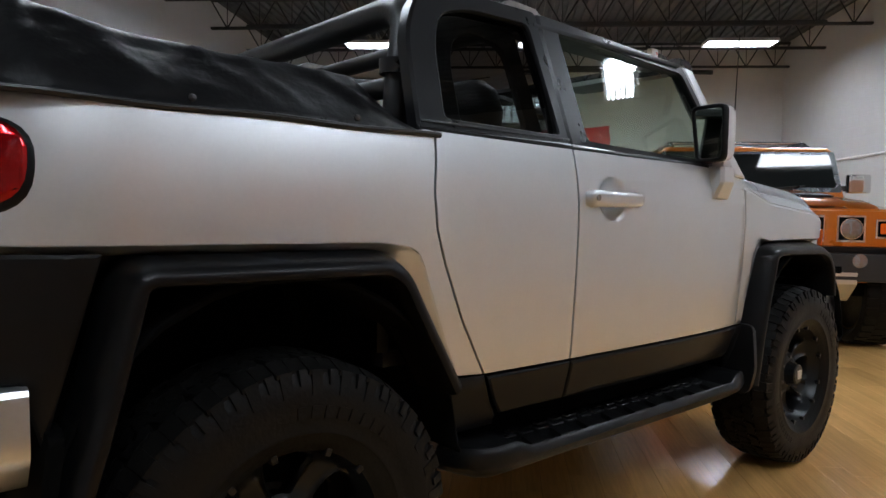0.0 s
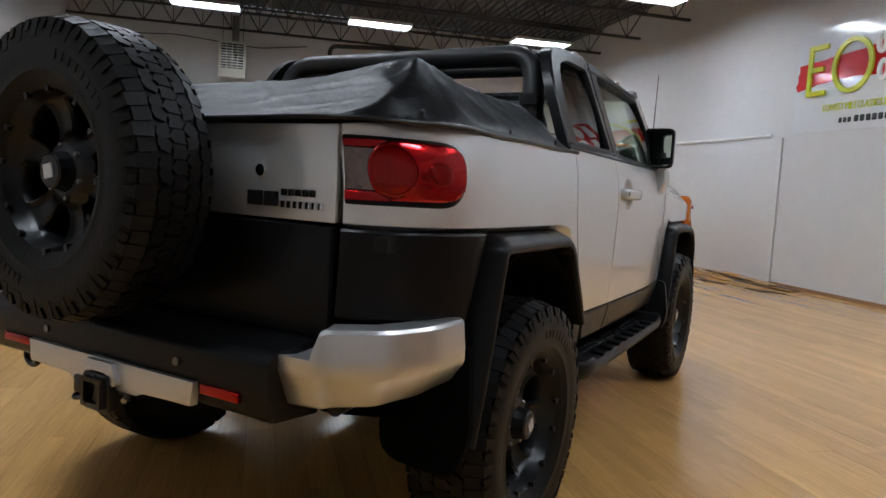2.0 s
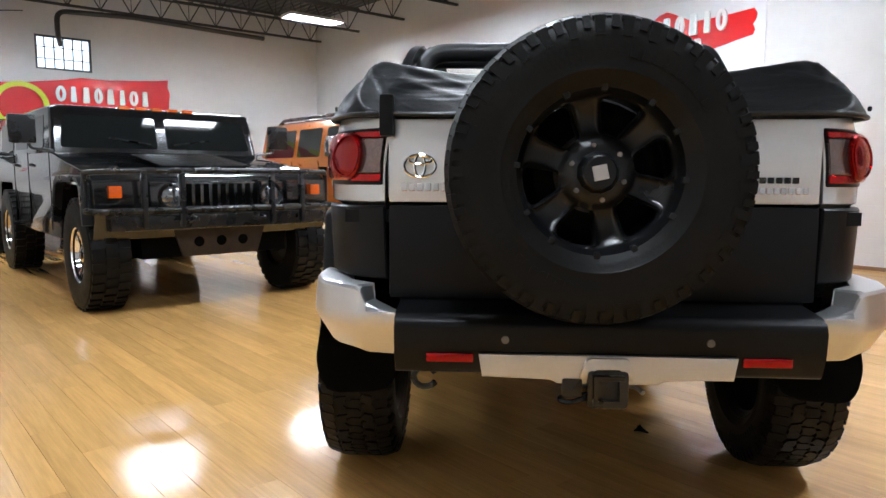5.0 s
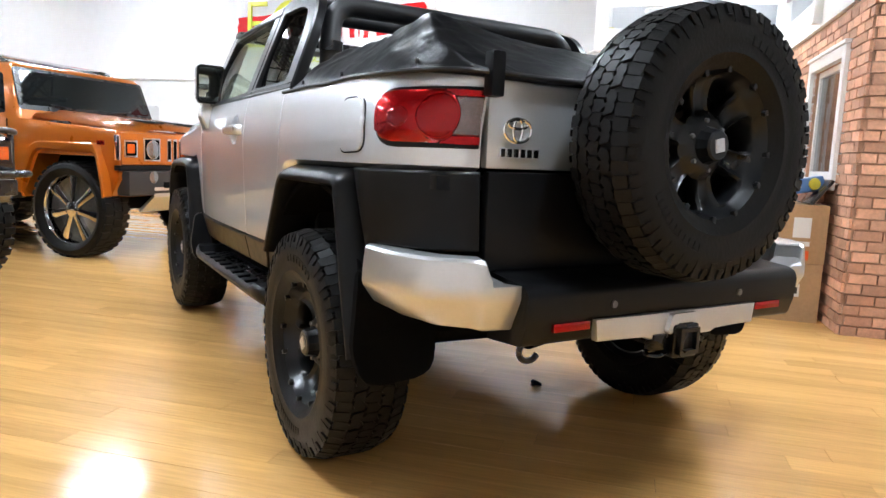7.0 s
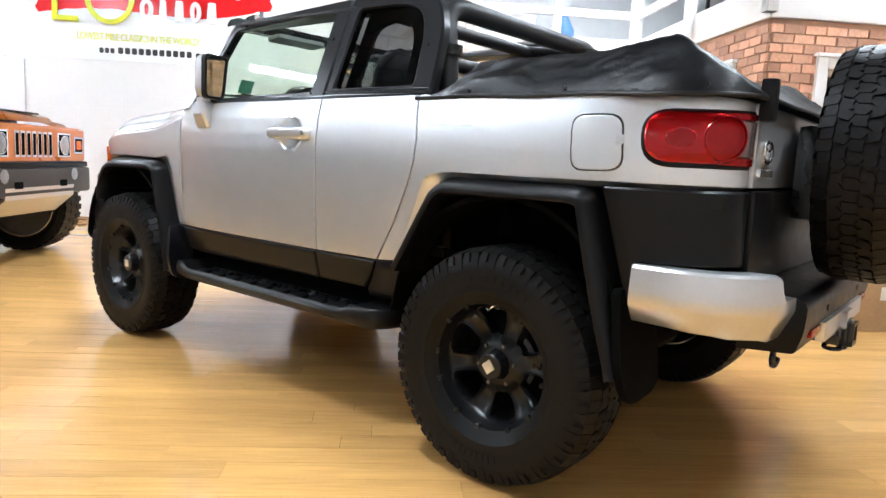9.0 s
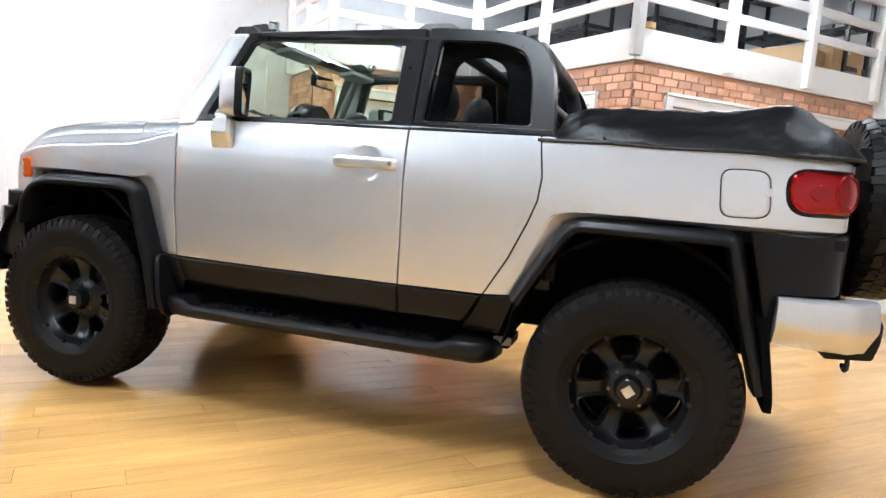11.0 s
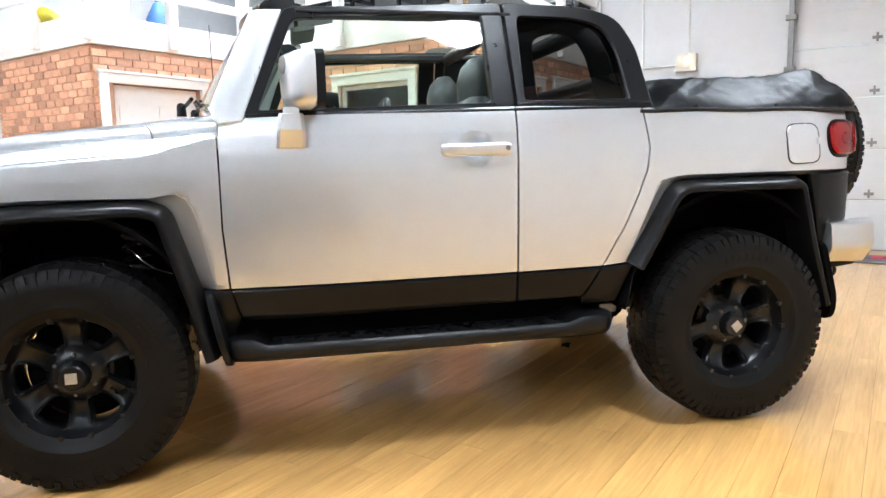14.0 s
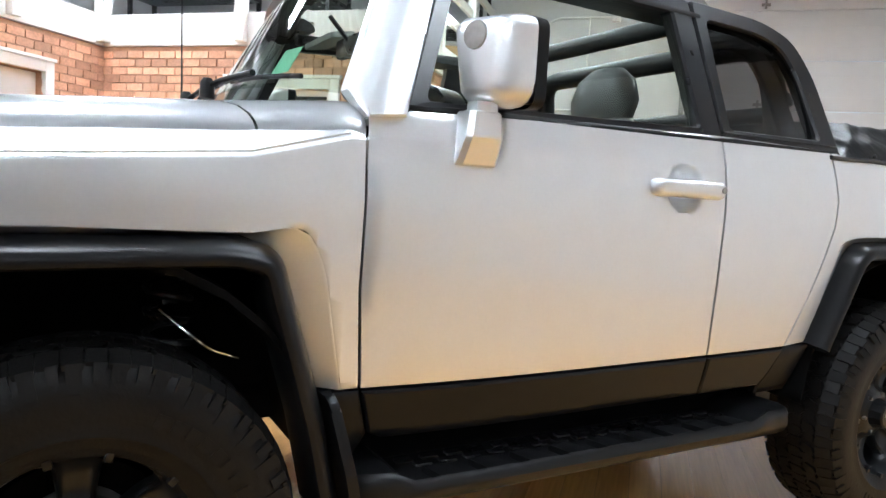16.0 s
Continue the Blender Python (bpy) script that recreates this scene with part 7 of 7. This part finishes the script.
def wide_truck(label, paint, m):
    """The wide, low-nosed black truck with a brush guard; front axle at the origin, nose towards +y."""
    root = thing("off_road_truck", label, "truck", "parked trucks", m=m)
    R, half = 0.47, 0.16
    poly = [(0.44, 0.62), (0.52, 0.78), (0.50, 1.10), (0.42, 1.15), (-0.95, 1.345), (-3.95, 1.345), (-4.0, 0.72), (-3.86, 0.60), (-3.82, 0.74), (-3.70, 1.06), (-2.92, 1.06), (-2.80, 0.74), (-2.76, 0.56),
            (-0.62, 0.56), (-0.58, 0.74), (-0.44, 1.08), (0.34, 1.08), (0.42, 0.80)]
    part("body", prism(poly, -1.04, 1.04, "x", 0.02), paint, root)
    part("chassis", boxed((-0.66, -3.8, 0.44), (0.66, 0.40, 1.0)), WELL, root)
    w = truck_wheel(root, pose(0.91, 0, R), R, half, 0.21, 8, CHROME, 0.012)
    copy_part(w, root, pose(0.91, -3.30, R, 15))
    copy_part(w, root, pose(-0.91, 0, R, 35, 0, 180))
    copy_part(w, root, pose(-0.91, -3.30, R, 8, 0, 180))
    # sloping hood with louvres
    bm = bmesh.new()
    rows = []
    for y, z in ((0.46, 1.13), (0.30, 1.18), (-0.3, 1.26), (-0.95, 1.36)):
        rows.append([(x, y, z + dz) for x, dz in ((-0.98, -0.08), (-0.90, -0.02), (-0.50, 0.0), (0.50, 0.0), (0.90, -0.02), (0.98, -0.08))])
    add_rings(bm, rows, closed=False, caps=False)
    bmesh.ops.solidify(bm, geom=bm.faces, thickness=0.03)
    bmesh.ops.recalc_face_normals(bm, faces=bm.faces)
    hood = part("hood", bm, paint, root)
    for i in range(11):
        y = 0.16 - i * 0.075
        z = 1.20 + (0.30 - y) * 0.135
        part("louvre", boxed((-0.42, y - 0.018, z), (0.42, y + 0.024, z + 0.016), 0.005), paint, hood)
    # face with slots and lamps
    part("grille_panel", boxed((-0.62, 0.505, 0.82), (0.62, 0.54, 1.09), 0.02), paint, root)
    for i in range(9):
        x = -0.30 + i * 0.075
        part("grille_slot", boxed((x - 0.024, 0.535, 0.85), (x + 0.024, 0.546, 1.07), 0.006), WELL, root)
    for s in (-1, 1):
        bez = part("lamp_bezel", lathe([(0.105, 0.53), (0.115, 0.545), (0.105, 0.565), (0.088, 0.56), (0.085, 0.53)], 28, "y", (s * 0.445, 0, 0.965), caps=False), SATIN_BLACK, root)
        part("headlamp", lathe([(0.0, 0.535), (0.088, 0.535), (0.088, 0.552), (0.05, 0.566), (0.0, 0.57)], 28, "y", (s * 0.445, 0, 0.965)), LAMP_LENS, bez, "round clear headlamp")
        part("turn_lamp", boxed((s * 0.89 - 0.05, 0.50, 0.96), (s * 0.89 + 0.05, 0.575, 1.06), 0.014), AMBER, root, "amber turn lamp")
        part("side_marker", boxed((s * 1.03 - 0.02, 0.30, 0.93), (s * 1.03 + 0.025, 0.38, 0.97), 0.006), AMBER, root)
        part("spring", tube([(s * 0.62 + 0.055 * math.cos(a), 0.02 + 0.055 * math.sin(a), 0.52 + a * 0.0095) for a in np.linspace(0, 40, 90)], 0.011, 6), WELL, root)
        part("tow_shackle", tube(bend([(s * 0.30, 0.60, 0.80), (s * 0.30, 0.74, 0.78), (s * 0.30 + 0.07, 0.74, 0.76), (s * 0.30 + 0.07, 0.60, 0.78)], 0.03), 0.014, 8), SATIN_BLACK, root)
        mir = part("mirror", boxed((s * 1.26 - 0.11, -0.92, 1.42), (s * 1.26 + 0.11, -0.84, 1.68), 0.025), SATIN_BLACK, root)
        part("mirror_arm", tube(bend([(s * 1.0, -0.90, 1.36), (s * 1.2, -0.88, 1.38), (s * 1.22, -0.88, 1.50)], 0.04), 0.014, 8), SATIN_BLACK, mir)
        for y in (-0.95, -1.95, -2.75):
            part("door_seam", boxed((s * 1.039 - 0.004, y - 0.004, 0.62), (s * 1.039 + 0.0045, y + 0.004, 1.36)), WELL, root)
        for y in (-1.80, -2.62):
            part("door_handle", boxed((s * 1.05 - 0.015, y - 0.07, 1.22), (s * 1.05 + 0.015, y + 0.07, 1.25), 0.008), SATIN_BLACK, root)
        part("flare", flipped(sweep(rounded([(0.40, 0.74), (0.34, 1.085), (-0.44, 1.085), (-0.60, 0.72)], [0, 0.1, 0.1, 0], 3), [(0.98, 0.0), (1.10, 0.0), (1.11, -0.02), (1.11, -0.05), (0.98, -0.06)]), s), SATIN_BLACK, root)
        part("control_arm", tube([(s * 0.25, 0.05, 0.50), (s * 0.80, 0.0, 0.42)], 0.04, 8), WELL, root)
    # brush guard
    guard = part("brush_guard", tube(bend([(-1.08, 0.44, 0.86), (-1.08, 0.66, 0.86), (1.08, 0.66, 0.86), (1.08, 0.44, 0.86)], 0.12), 0.026, 10), SATIN_BLACK, root, "black tubular brush guard")
    part("top_bar", tube(bend([(-1.08, 0.44, 1.16), (-0.98, 0.60, 1.17), (-0.70, 0.66, 1.18), (0.70, 0.66, 1.18), (0.98, 0.60, 1.17), (1.08, 0.44, 1.16)], 0.1), 0.024, 10), SATIN_BLACK, guard)
    for x in (-1.08, 1.08):
        part("end_bar", tube([(x, 0.44, 0.86), (x, 0.44, 1.16)], 0.022, 10), SATIN_BLACK, guard)
    for x in (-0.70, 0.70, -0.40, 0.40):
        part("upright", boxed((x - 0.02, 0.63, 0.72), (x + 0.02, 0.69, 1.18), 0.01), SATIN_BLACK, guard)
    part("front_bumper", boxed((-0.95, 0.46, 0.70), (0.95, 0.64, 0.82), 0.02), SATIN_BLACK, root)
    bm = prism([(-0.42, 0.70), (0.42, 0.70), (0.34, 0.45), (-0.34, 0.45)], 0.44, 0.47, "y", 0.006)
    plate = part("skid_plate", bm, surface("worn_brown_steel", (0.035, 0.024, 0.017), 0.55, 0.3, grain=20, vary=0.4), root)
    for x in (-0.2, 0.0, 0.2):
        part("hole", lathe([(0.0, 0.470), (0.045, 0.470), (0.045, 0.474), (0.0, 0.474)], 18, "y", (x, 0, 0.57)), WELL, plate)
    # cab with split upright windscreen
    base, top, z0, z1 = (1.03, -0.93, -3.9), (1.00, -1.06, -3.78), 1.34, 1.81
    cab_shell(root, base, top, z0, z1, paint)
    for xa, xb in ((-0.94, -0.05), (0.05, 0.94)):
        screen_pane(root, base, top, z0, z1, xa, xb, 1.40, 1.71)
    for s in (-1, 1):
        side_window(root, base, top, z0, z1, -1.25, -1.88, 1.40, 1.71, s)
        side_window(root, base, top, z0, z1, -2.02, -2.66, 1.40, 1.71, s)
        side_window(root, base, top, z0, z1, -2.82, -3.6, 1.40, 1.71, s)
        part("wiper", tube([(s * 0.12, -0.93, 1.44), (s * 0.5, -0.96, 1.50)], 0.010, 6), SATIN_BLACK, root)
    for x in (-0.32, -0.16, 0.0, 0.16, 0.32):
        part("roof_lamp", boxed((x - 0.05, -1.14, 1.79), (x + 0.05, -1.06, 1.82), 0.012), AMBER, root, "amber roof marker lamp")
    return root


boxy_suv("burnt orange boxy off-road suv with chrome wheels and roof rack", ORANGE, CHROME, ROOM @ pose(2.633, 3.767, 0, 0, 0, 176.7))
wide_truck("black wide off-road truck with a tubular brush guard", BLACK_PAINT, ROOM @ pose(-0.65, 3.62, 0, 0, 0, 180))
boxy_suv("white boxy off-road suv parked by the far wall", WHITE_PAINT, CHROME, ROOM @ pose(-3.63, 4.97, 0, 0, 0, 180))
boxy_suv("silver boxy off-road suv half hidden behind the black truck", SILVER, CHROME, ROOM @ pose(-0.72, 9.05, 0, 0, 0, 180))

# ---- small things ----
# unit heater hung near the far wall
root = thing("unit_heater", "beige louvred unit heater hung below the roof", "heater", m=ROOM @ pose(-1.95, FAR - 0.7, 3.35))
part("cabinet", boxed((-0.29, 0, 0), (0.29, 0.5, 0.80), 0.02), BEIGE_METAL, root)
part("grille_back", boxed((-0.24, -0.006, 0.2), (0.24, 0.002, 0.74), 0.0), SATIN_BLACK, root)
for i in range(9):
    part("slat", boxed((-0.24, -0.03, 0.225 + i * 0.058), (0.24, -0.008, 0.240 + i * 0.058), 0.003), BEIGE_METAL, root)
for x in (-0.12, 0.0, 0.12):
    part("vane", boxed((x - 0.006, -0.02, 0.2), (x + 0.006, -0.009, 0.74)), BEIGE_METAL, root)
part("flue", tube([(0.05, 0.3, 0.8), (0.05, 0.3, 1.4)], 0.08, 16), STEEL, root)
for x in (-0.22, 0.22):
    part("hanger", tube([(x, 0.25, 0.8), (x, 0.25, 1.5)], 0.008, 6), JOIST, root)

# small fittings on the walls
root = thing("fire_alarm", "small red alarm box on the far wall", "alarm", m=ROOM @ pose(-2.75, FAR, 1.55))
part("box", boxed((-0.06, -0.06, -0.08), (0.06, -0.002, 0.08), 0.01), SIGN_RED, root)
part("lever", boxed((-0.03, -0.07, -0.02), (0.03, -0.061, 0.01), 0.003), SIGN_LETTER, root)
root = thing("wall_socket", "white wall socket on the block wall", "socket", m=ROOM @ pose(SIGN, 2.0, 1.15))
part("plate", boxed((-0.012, -0.04, -0.06), (-0.002, 0.04, 0.06), 0.003), BEIGE_METAL, root)
part("slot", boxed((-0.014, -0.015, 0.01), (-0.0125, 0.015, 0.035)), INK, root)

# cartons by the office
root = thing("cardboard_box", "tall brown cardboard box with white labels beside the brick wall", "box", m=ROOM @ pose(2.12, -2.34, 0, 0, 0, 1))
part("body", boxed((-0.32, -0.47, 0), (0.32, 0.47, 0.44), 0.006), CARDBOARD, root)
part("lid", boxed((-0.323, -0.473, 0.443), (0.323, 0.473, 0.88), 0.006), CARDBOARD, root)
for y, z, w, h in ((-0.30, 0.71, 0.12, 0.15), (-0.32, 0.59, 0.08, 0.035), (-0.24, 0.24, 0.17, 0.10), (-0.16, 0.13, 0.07, 0.04)):
    part("paper_label", boxed((-0.3255, y - w / 2, z - h / 2), (-0.3235, y + w / 2, z + h / 2)), PAPER, root)
for k in range(3):
    part("print_bar", boxed((-0.3270, -0.31 + k * 0.045, 0.215), (-0.3260, -0.28 + k * 0.045, 0.265)), INK, root)
part("sticker", boxed((-0.3255, -0.36, 0.47), (-0.3235, -0.29, 0.54)), surface("orange_sticker", (0.8, 0.12, 0.02), 0.6), root)
root = thing("blue_case", "long blue plastic case with a yellow patch lying on the box", "case", m=ROOM @ pose(1.98, -2.46, 0.885) @ pose(0, 0, 0.03, -12, 4, 12))
part("body", boxed((-0.08, -0.36, 0.0), (0.08, 0.36, 0.11), 0.03), BLUE_PLASTIC, root)
part("patch", lathe([(0.0, -0.082), (0.045, -0.082), (0.042, -0.090), (0.0, -0.092)], 20, "x", (0, -0.28, 0.055)), YELLOW_PLASTIC, root)
part("print_bar", boxed((-0.084, -0.18, 0.045), (-0.081, 0.10, 0.075), 0.0), PAPER, root)
root = thing("cloth_bundle", "grey rolled cloth bundle lying on the box", "cloth", m=ROOM @ pose(2.0, -2.12, 0.882, 0, 0, 8))
part("body", lathe([(0.0, -0.16), (0.06, -0.155), (0.085, -0.10), (0.09, 0.0), (0.082, 0.11), (0.055, 0.155), (0.0, 0.16)], 22, "y", (0, 0, 0.088), caps=False), GREY_WALL, root)
part("strap", lathe([(0.088, -0.02), (0.095, -0.015), (0.095, 0.015), (0.088, 0.02)], 22, "y", (0, 0, 0.088), caps=False), SATIN_BLACK, root)
root = thing("black_folder", "black flat panel leaning on the box by the window", "panel", m=ROOM @ pose(2.1, -2.70, 0.885) @ pose(0, 0, 0, 35))
part("board", boxed((-0.28, -0.01, 0.0), (0.28, 0.01, 0.22), 0.004), SATIN_BLACK, root)

root = thing("cardboard_box", "low brown cardboard box with a white label under the office window", "box", m=ROOM @ pose(1.15, -3.78, 0, 0, 0, 1))
part("body", boxed((-0.24, -0.48, 0), (0.24, 0.48, 0.40), 0.006), CARDBOARD, root)
part("paper_label", boxed((-0.2415, -0.02, 0.24), (-0.2405, 0.14, 0.34)), PAPER, root)
for y in (-0.3, 0.3):
    part("flap", boxed((-0.23, y - 0.17, 0.401), (0.23, y + 0.17, 0.406), 0.001, pose(0, 0, 0, 2, 0, 0)), CARDBOARD, root)
root = thing("framed_poster", "dark purple framed poster with gold print, leaning on the wall", "poster", m=ROOM @ pose(1.21, -3.84, 0.408) @ pose(0, 0, 0, 0, 22, 0))
part("backing", boxed((-0.012, -0.42, 0.02), (0.004, 0.42, 0.46), 0.0), PURPLE, root)
for lo, hi in (((-0.02, -0.44, 0.0), (0.012, 0.44, 0.03)), ((-0.02, -0.44, 0.45), (0.012, 0.44, 0.48)), ((-0.02, -0.44, 0.03), (0.012, -0.41, 0.45)), ((-0.02, 0.41, 0.03), (0.012, 0.44, 0.45))):
    part("frame", boxed(lo, hi, 0.004), GOLD, root)
part("motif", lathe([(0.0, 0.013), (0.11, 0.013), (0.11, 0.015), (0.0, 0.015)], 7, "x", (-0.028, 0.02, 0.25)), GOLD, root)
part("card", boxed((-0.0145, -0.24, 0.16), (-0.0125, -0.12, 0.32)), PAPER, root)
for k in range(4):
    part("print_bar", boxed((-0.0140, 0.10, 0.12 + k * 0.07), (-0.0125, 0.34 - 0.04 * (k % 2), 0.145 + k * 0.07)), GOLD, root)

# litter by the far wall and a scrap under the car
PLANK_EDGE = surface("dark_plank_core", (0.05, 0.022, 0.010), 0.75, grain=40, vary=0.3)
for x, y, L, w, a, z, tilt, mt in ((6.02, 4.95, 1.25, 0.16, 6, 0.004, 1.2, WOOD_FAR), (6.05, 5.35, 1.30, 0.18, -5, 0.040, 1.5, WOOD_FAR), (5.94, 5.55, 1.20, 0.15, 9, 0.020, 2.2, WOOD_FAR),
                                 (5.84, 5.95, 1.25, 0.17, -8, 0.012, 1.4, WOOD_FAR), (6.06, 6.15, 1.20, 0.12, 3, 0.052, -1.2, WOOD_FAR), (5.98, 4.75, 1.10, 0.07, 4, 0.030, 1.0, PLANK_EDGE),
                                 (5.90, 5.62, 0.95, 0.07, -4, 0.050, 1.4, PLANK_EDGE), (5.64, 5.75, 0.80, 0.10, 14, 0.003, 0.3, WOOD_FAR), (5.58, 4.32, 0.55, 0.05, 26, 0.003, 0.2, PLANK_EDGE),
                                 (5.44, 5.55, 0.45, 0.08, -20, 0.003, 0.2, PLANK_EDGE), (5.40, 5.15, 0.38, 0.07, 12, 0.003, 0.2, PLANK_EDGE), (5.92, 6.55, 0.90, 0.14, -12, 0.006, 0.8, WOOD_FAR)):
    ob = part("plank_scrap", boxed((-w / 2, -L / 2, 0.0), (w / 2, L / 2, 0.012), 0.001), mt, label="loose laminate plank in a heap by the wall")
    ob.matrix_world = ROOM @ pose(x, y, z + 0.5 * L * abs(math.sin(radians(tilt))), tilt, 0, a)
    tagged(ob, category="plank", group="loose planks")
for x, y, a in ((4.55, 6.2, 20), (4.8, 6.9, -30)):
    ob = part("blue_rag", boxed((-0.16, -0.05, 0), (0.16, 0.05, 0.03), 0.012), BLUE_PLASTIC, label="crumpled blue wrapper on the floor")
    ob.matrix_world = ROOM @ pose(x, y, 0.002, 0, 0, a)
    tagged(ob, category="litter")
for x, y, a, mt in ((-2.55, 7.0, 5, WHITE_TRIM), (-2.75, 6.9, 40, SATIN_BLACK), (-2.2, 7.1, -12, SATIN_BLACK)):
    ob = part("paper_scrap", boxed((-0.12, -0.09, 0), (0.12, 0.09, 0.02), 0.006), mt, label="scrap lying on the floor")
    ob.matrix_world = ROOM @ pose(x, y, 0.002, 0, 0, a)
    tagged(ob, category="litter")
bm = bmesh.new()
for k in range(6):
    add_box(bm, (-0.02, -0.008, 0.0), (0.02, 0.008, 0.008), 0.002, pose(0.012 * math.cos(k), 0.012 * math.sin(k * 2.0), 0.002 + 0.003 * k, 10 * k, 15, 60 * k))
ob = part("dirt_clump", bm, WELL, label="small dark clump of dirt on the floor")
ob.matrix_world = pose(0.38, -1.06, 0.001)
tagged(ob, category="dirt")

# red and grey floor tiles by the garage door
for i in range(6):
    for j in range(2):
        ob = part("floor_tile", boxed((0.002, 0.002, 0), (0.298, 0.298, 0.012), 0.004), RED_MAT if (i + j) % 2 == 0 and j == 0 else GREY_MAT, label="snap-together plastic floor tile by the garage door")
        ob.matrix_world = ROOM @ pose(-2.2 + i * 0.3, -6.0 + j * 0.3, 0.0005)
        tagged(ob, category="floor tile", group="floor tiles")

# ---- laminate planks ----
PW, PL, TH = 0.128, 1.21, 0.012
near, rest = [], []
cols = int((SIGN - LEFT) / PW)
rng = random.Random(21)
for i in range(cols + 1):
    x0 = LEFT + i * PW
    w = min(PW, SIGN - 0.001 - x0)
    if w < 0.02:
        continue
    y = NEAR - rng.uniform(0.0, PL)
    while y < FAR:
        a, b = max(y, NEAR), min(y + PL, FAR)
        y += PL
        if b - a < 0.02:
            continue
        cx, cy = x0 + w / 2, (a + b) / 2
        full = abs(b - a - PL) < 1e-4 and abs(w - PW) < 1e-4
        (near if full else rest).append((x0, w, a, b, cx, cy))
near.sort(key=lambda p: (p[4] + 1.5) ** 2 * 1.2 + (p[5] - 0.3) ** 2)
near, extra = near[:300], near[300:]
rest += extra
bm = boxed((-PL / 2 + 0.0006, -PW / 2 + 0.0006, -TH), (PL / 2 - 0.0006, PW / 2 - 0.0006, 0.0))
plank_mesh = bpy.data.meshes.new("plank")
bm.to_mesh(plank_mesh)
bm.free()
plank_mesh.materials.append(WOOD)
for x0, w, a, b, cx, cy in near:
    ob = new("plank", plank_mesh)
    ob.parent = floor
    ob.matrix_basis = pose(cx, cy, rng.uniform(-0.0003, 0.0), rng.uniform(-0.22, 0.22), rng.uniform(-0.05, 0.05), 90)
verts, faces = [], []
for x0, w, a, b, cx, cy in rest:
    n = len(verts)
    # built lengthwise along local x, like the single planks
    for z in (-TH, 0.0):
        verts += [(a + 0.0006, -(x0 + 0.0006), z), (b - 0.0006, -(x0 + 0.0006), z), (b - 0.0006, -(x0 + w - 0.0006), z), (a + 0.0006, -(x0 + w - 0.0006), z)]
    faces += [(n + 7, n + 6, n + 5, n + 4), (n, n + 1, n + 2, n + 3), (n, n + 4, n + 5, n + 1), (n + 1, n + 5, n + 6, n + 2), (n + 2, n + 6, n + 7, n + 3), (n + 3, n + 7, n + 4, n)]
me = bpy.data.meshes.new("planks")
me.from_pydata(verts, [], faces)
me.materials.append(WOOD_FAR)
ob = tagged(new("planks", me), "honey laminate planks of the outer floor", kind="stuff")
ob.parent = floor
ob.matrix_basis = pose(0, 0, 0, 0, 0, 90)

# ---- bricks of the office walls ----
brick_shapes = []
for k in range(3):
    r = random.Random(k)
    bm = boxed((-BW / 2, -DEPTH / 2, -BH / 2), (BW / 2, DEPTH / 2, BH / 2))
    for v in bm.verts:
        v.co += Vector((r.uniform(-0.003, 0.003), r.uniform(-0.002, 0.002), r.uniform(-0.002, 0.002)))
    me = bpy.data.meshes.new("brick")
    bm.to_mesh(me)
    bm.free()
    me.materials.append(BRICK)
    brick_shapes.append(me)
rng = random.Random(5)
for wall, axis, at, a, b, out, holes in brick_jobs:
    spots = []
    row = 0
    z = BH / 2 + 0.004
    while z + BH / 2 < TOP:
        s = a + (BW + GAP) / 2 - ((BW + GAP) / 2 if row % 2 else 0)
        while s - BW / 2 < b:
            lo, hi = max(s - BW / 2, a), min(s + BW / 2, b)
            for h in holes:
                if h[2] - 0.02 < z < h[3] + 0.02:
                    if lo < h[0] < hi:
                        hi = h[0]
                    elif lo < h[1] < hi:
                        lo = h[1]
                    elif h[0] <= lo and hi <= h[1]:
                        lo = hi
            if hi - lo > 0.02:
                spots.append((lo, hi, z))
            s += BW + GAP
        z += BH + GAP
        row += 1
    singles = [q for q in spots if q[1] - q[0] > BW - 1e-4]
    singles.sort(key=lambda q: abs(q[2] - 1.6))
    keep = set(singles[:290])
    verts, faces = [], []
    for lo, hi, z in spots:
        push = at + out * (DEPTH / 2 - 0.012 + rng.uniform(-0.002, 0.003))
        c = (lo + hi) / 2
        if (lo, hi, z) in keep:
            ob = new("brick", rng.choice(brick_shapes))
            ob.parent = wall
            if axis == "x":
                ob.matrix_basis = pose(push, c, z, 0, rng.uniform(-1, 1), 90)
            else:
                ob.matrix_basis = pose(c, push, z, 0, rng.uniform(-1, 1), 0)
        else:
            n = len(verts)
            for dz in (-BH / 2, BH / 2):
                for dn, e in ((-DEPTH / 2, lo), (-DEPTH / 2, hi), (DEPTH / 2, hi), (DEPTH / 2, lo)):
                    verts.append((push + dn, e, z + dz) if axis == "x" else (e, push + dn, z + dz))
            faces += [(n + 3, n + 2, n + 1, n), (n + 4, n + 5, n + 6, n + 7), (n, n + 1, n + 5, n + 4), (n + 1, n + 2, n + 6, n + 5), (n + 2, n + 3, n + 7, n + 6), (n + 3, n, n + 4, n + 7)]
    me = bpy.data.meshes.new("bricks")
    me.from_pydata(verts, [], faces)
    me.materials.append(BRICK_FAR)
    ob = tagged(new("bricks", me), "red bricks of the rest of the wall", kind="stuff")
    ob.parent = wall
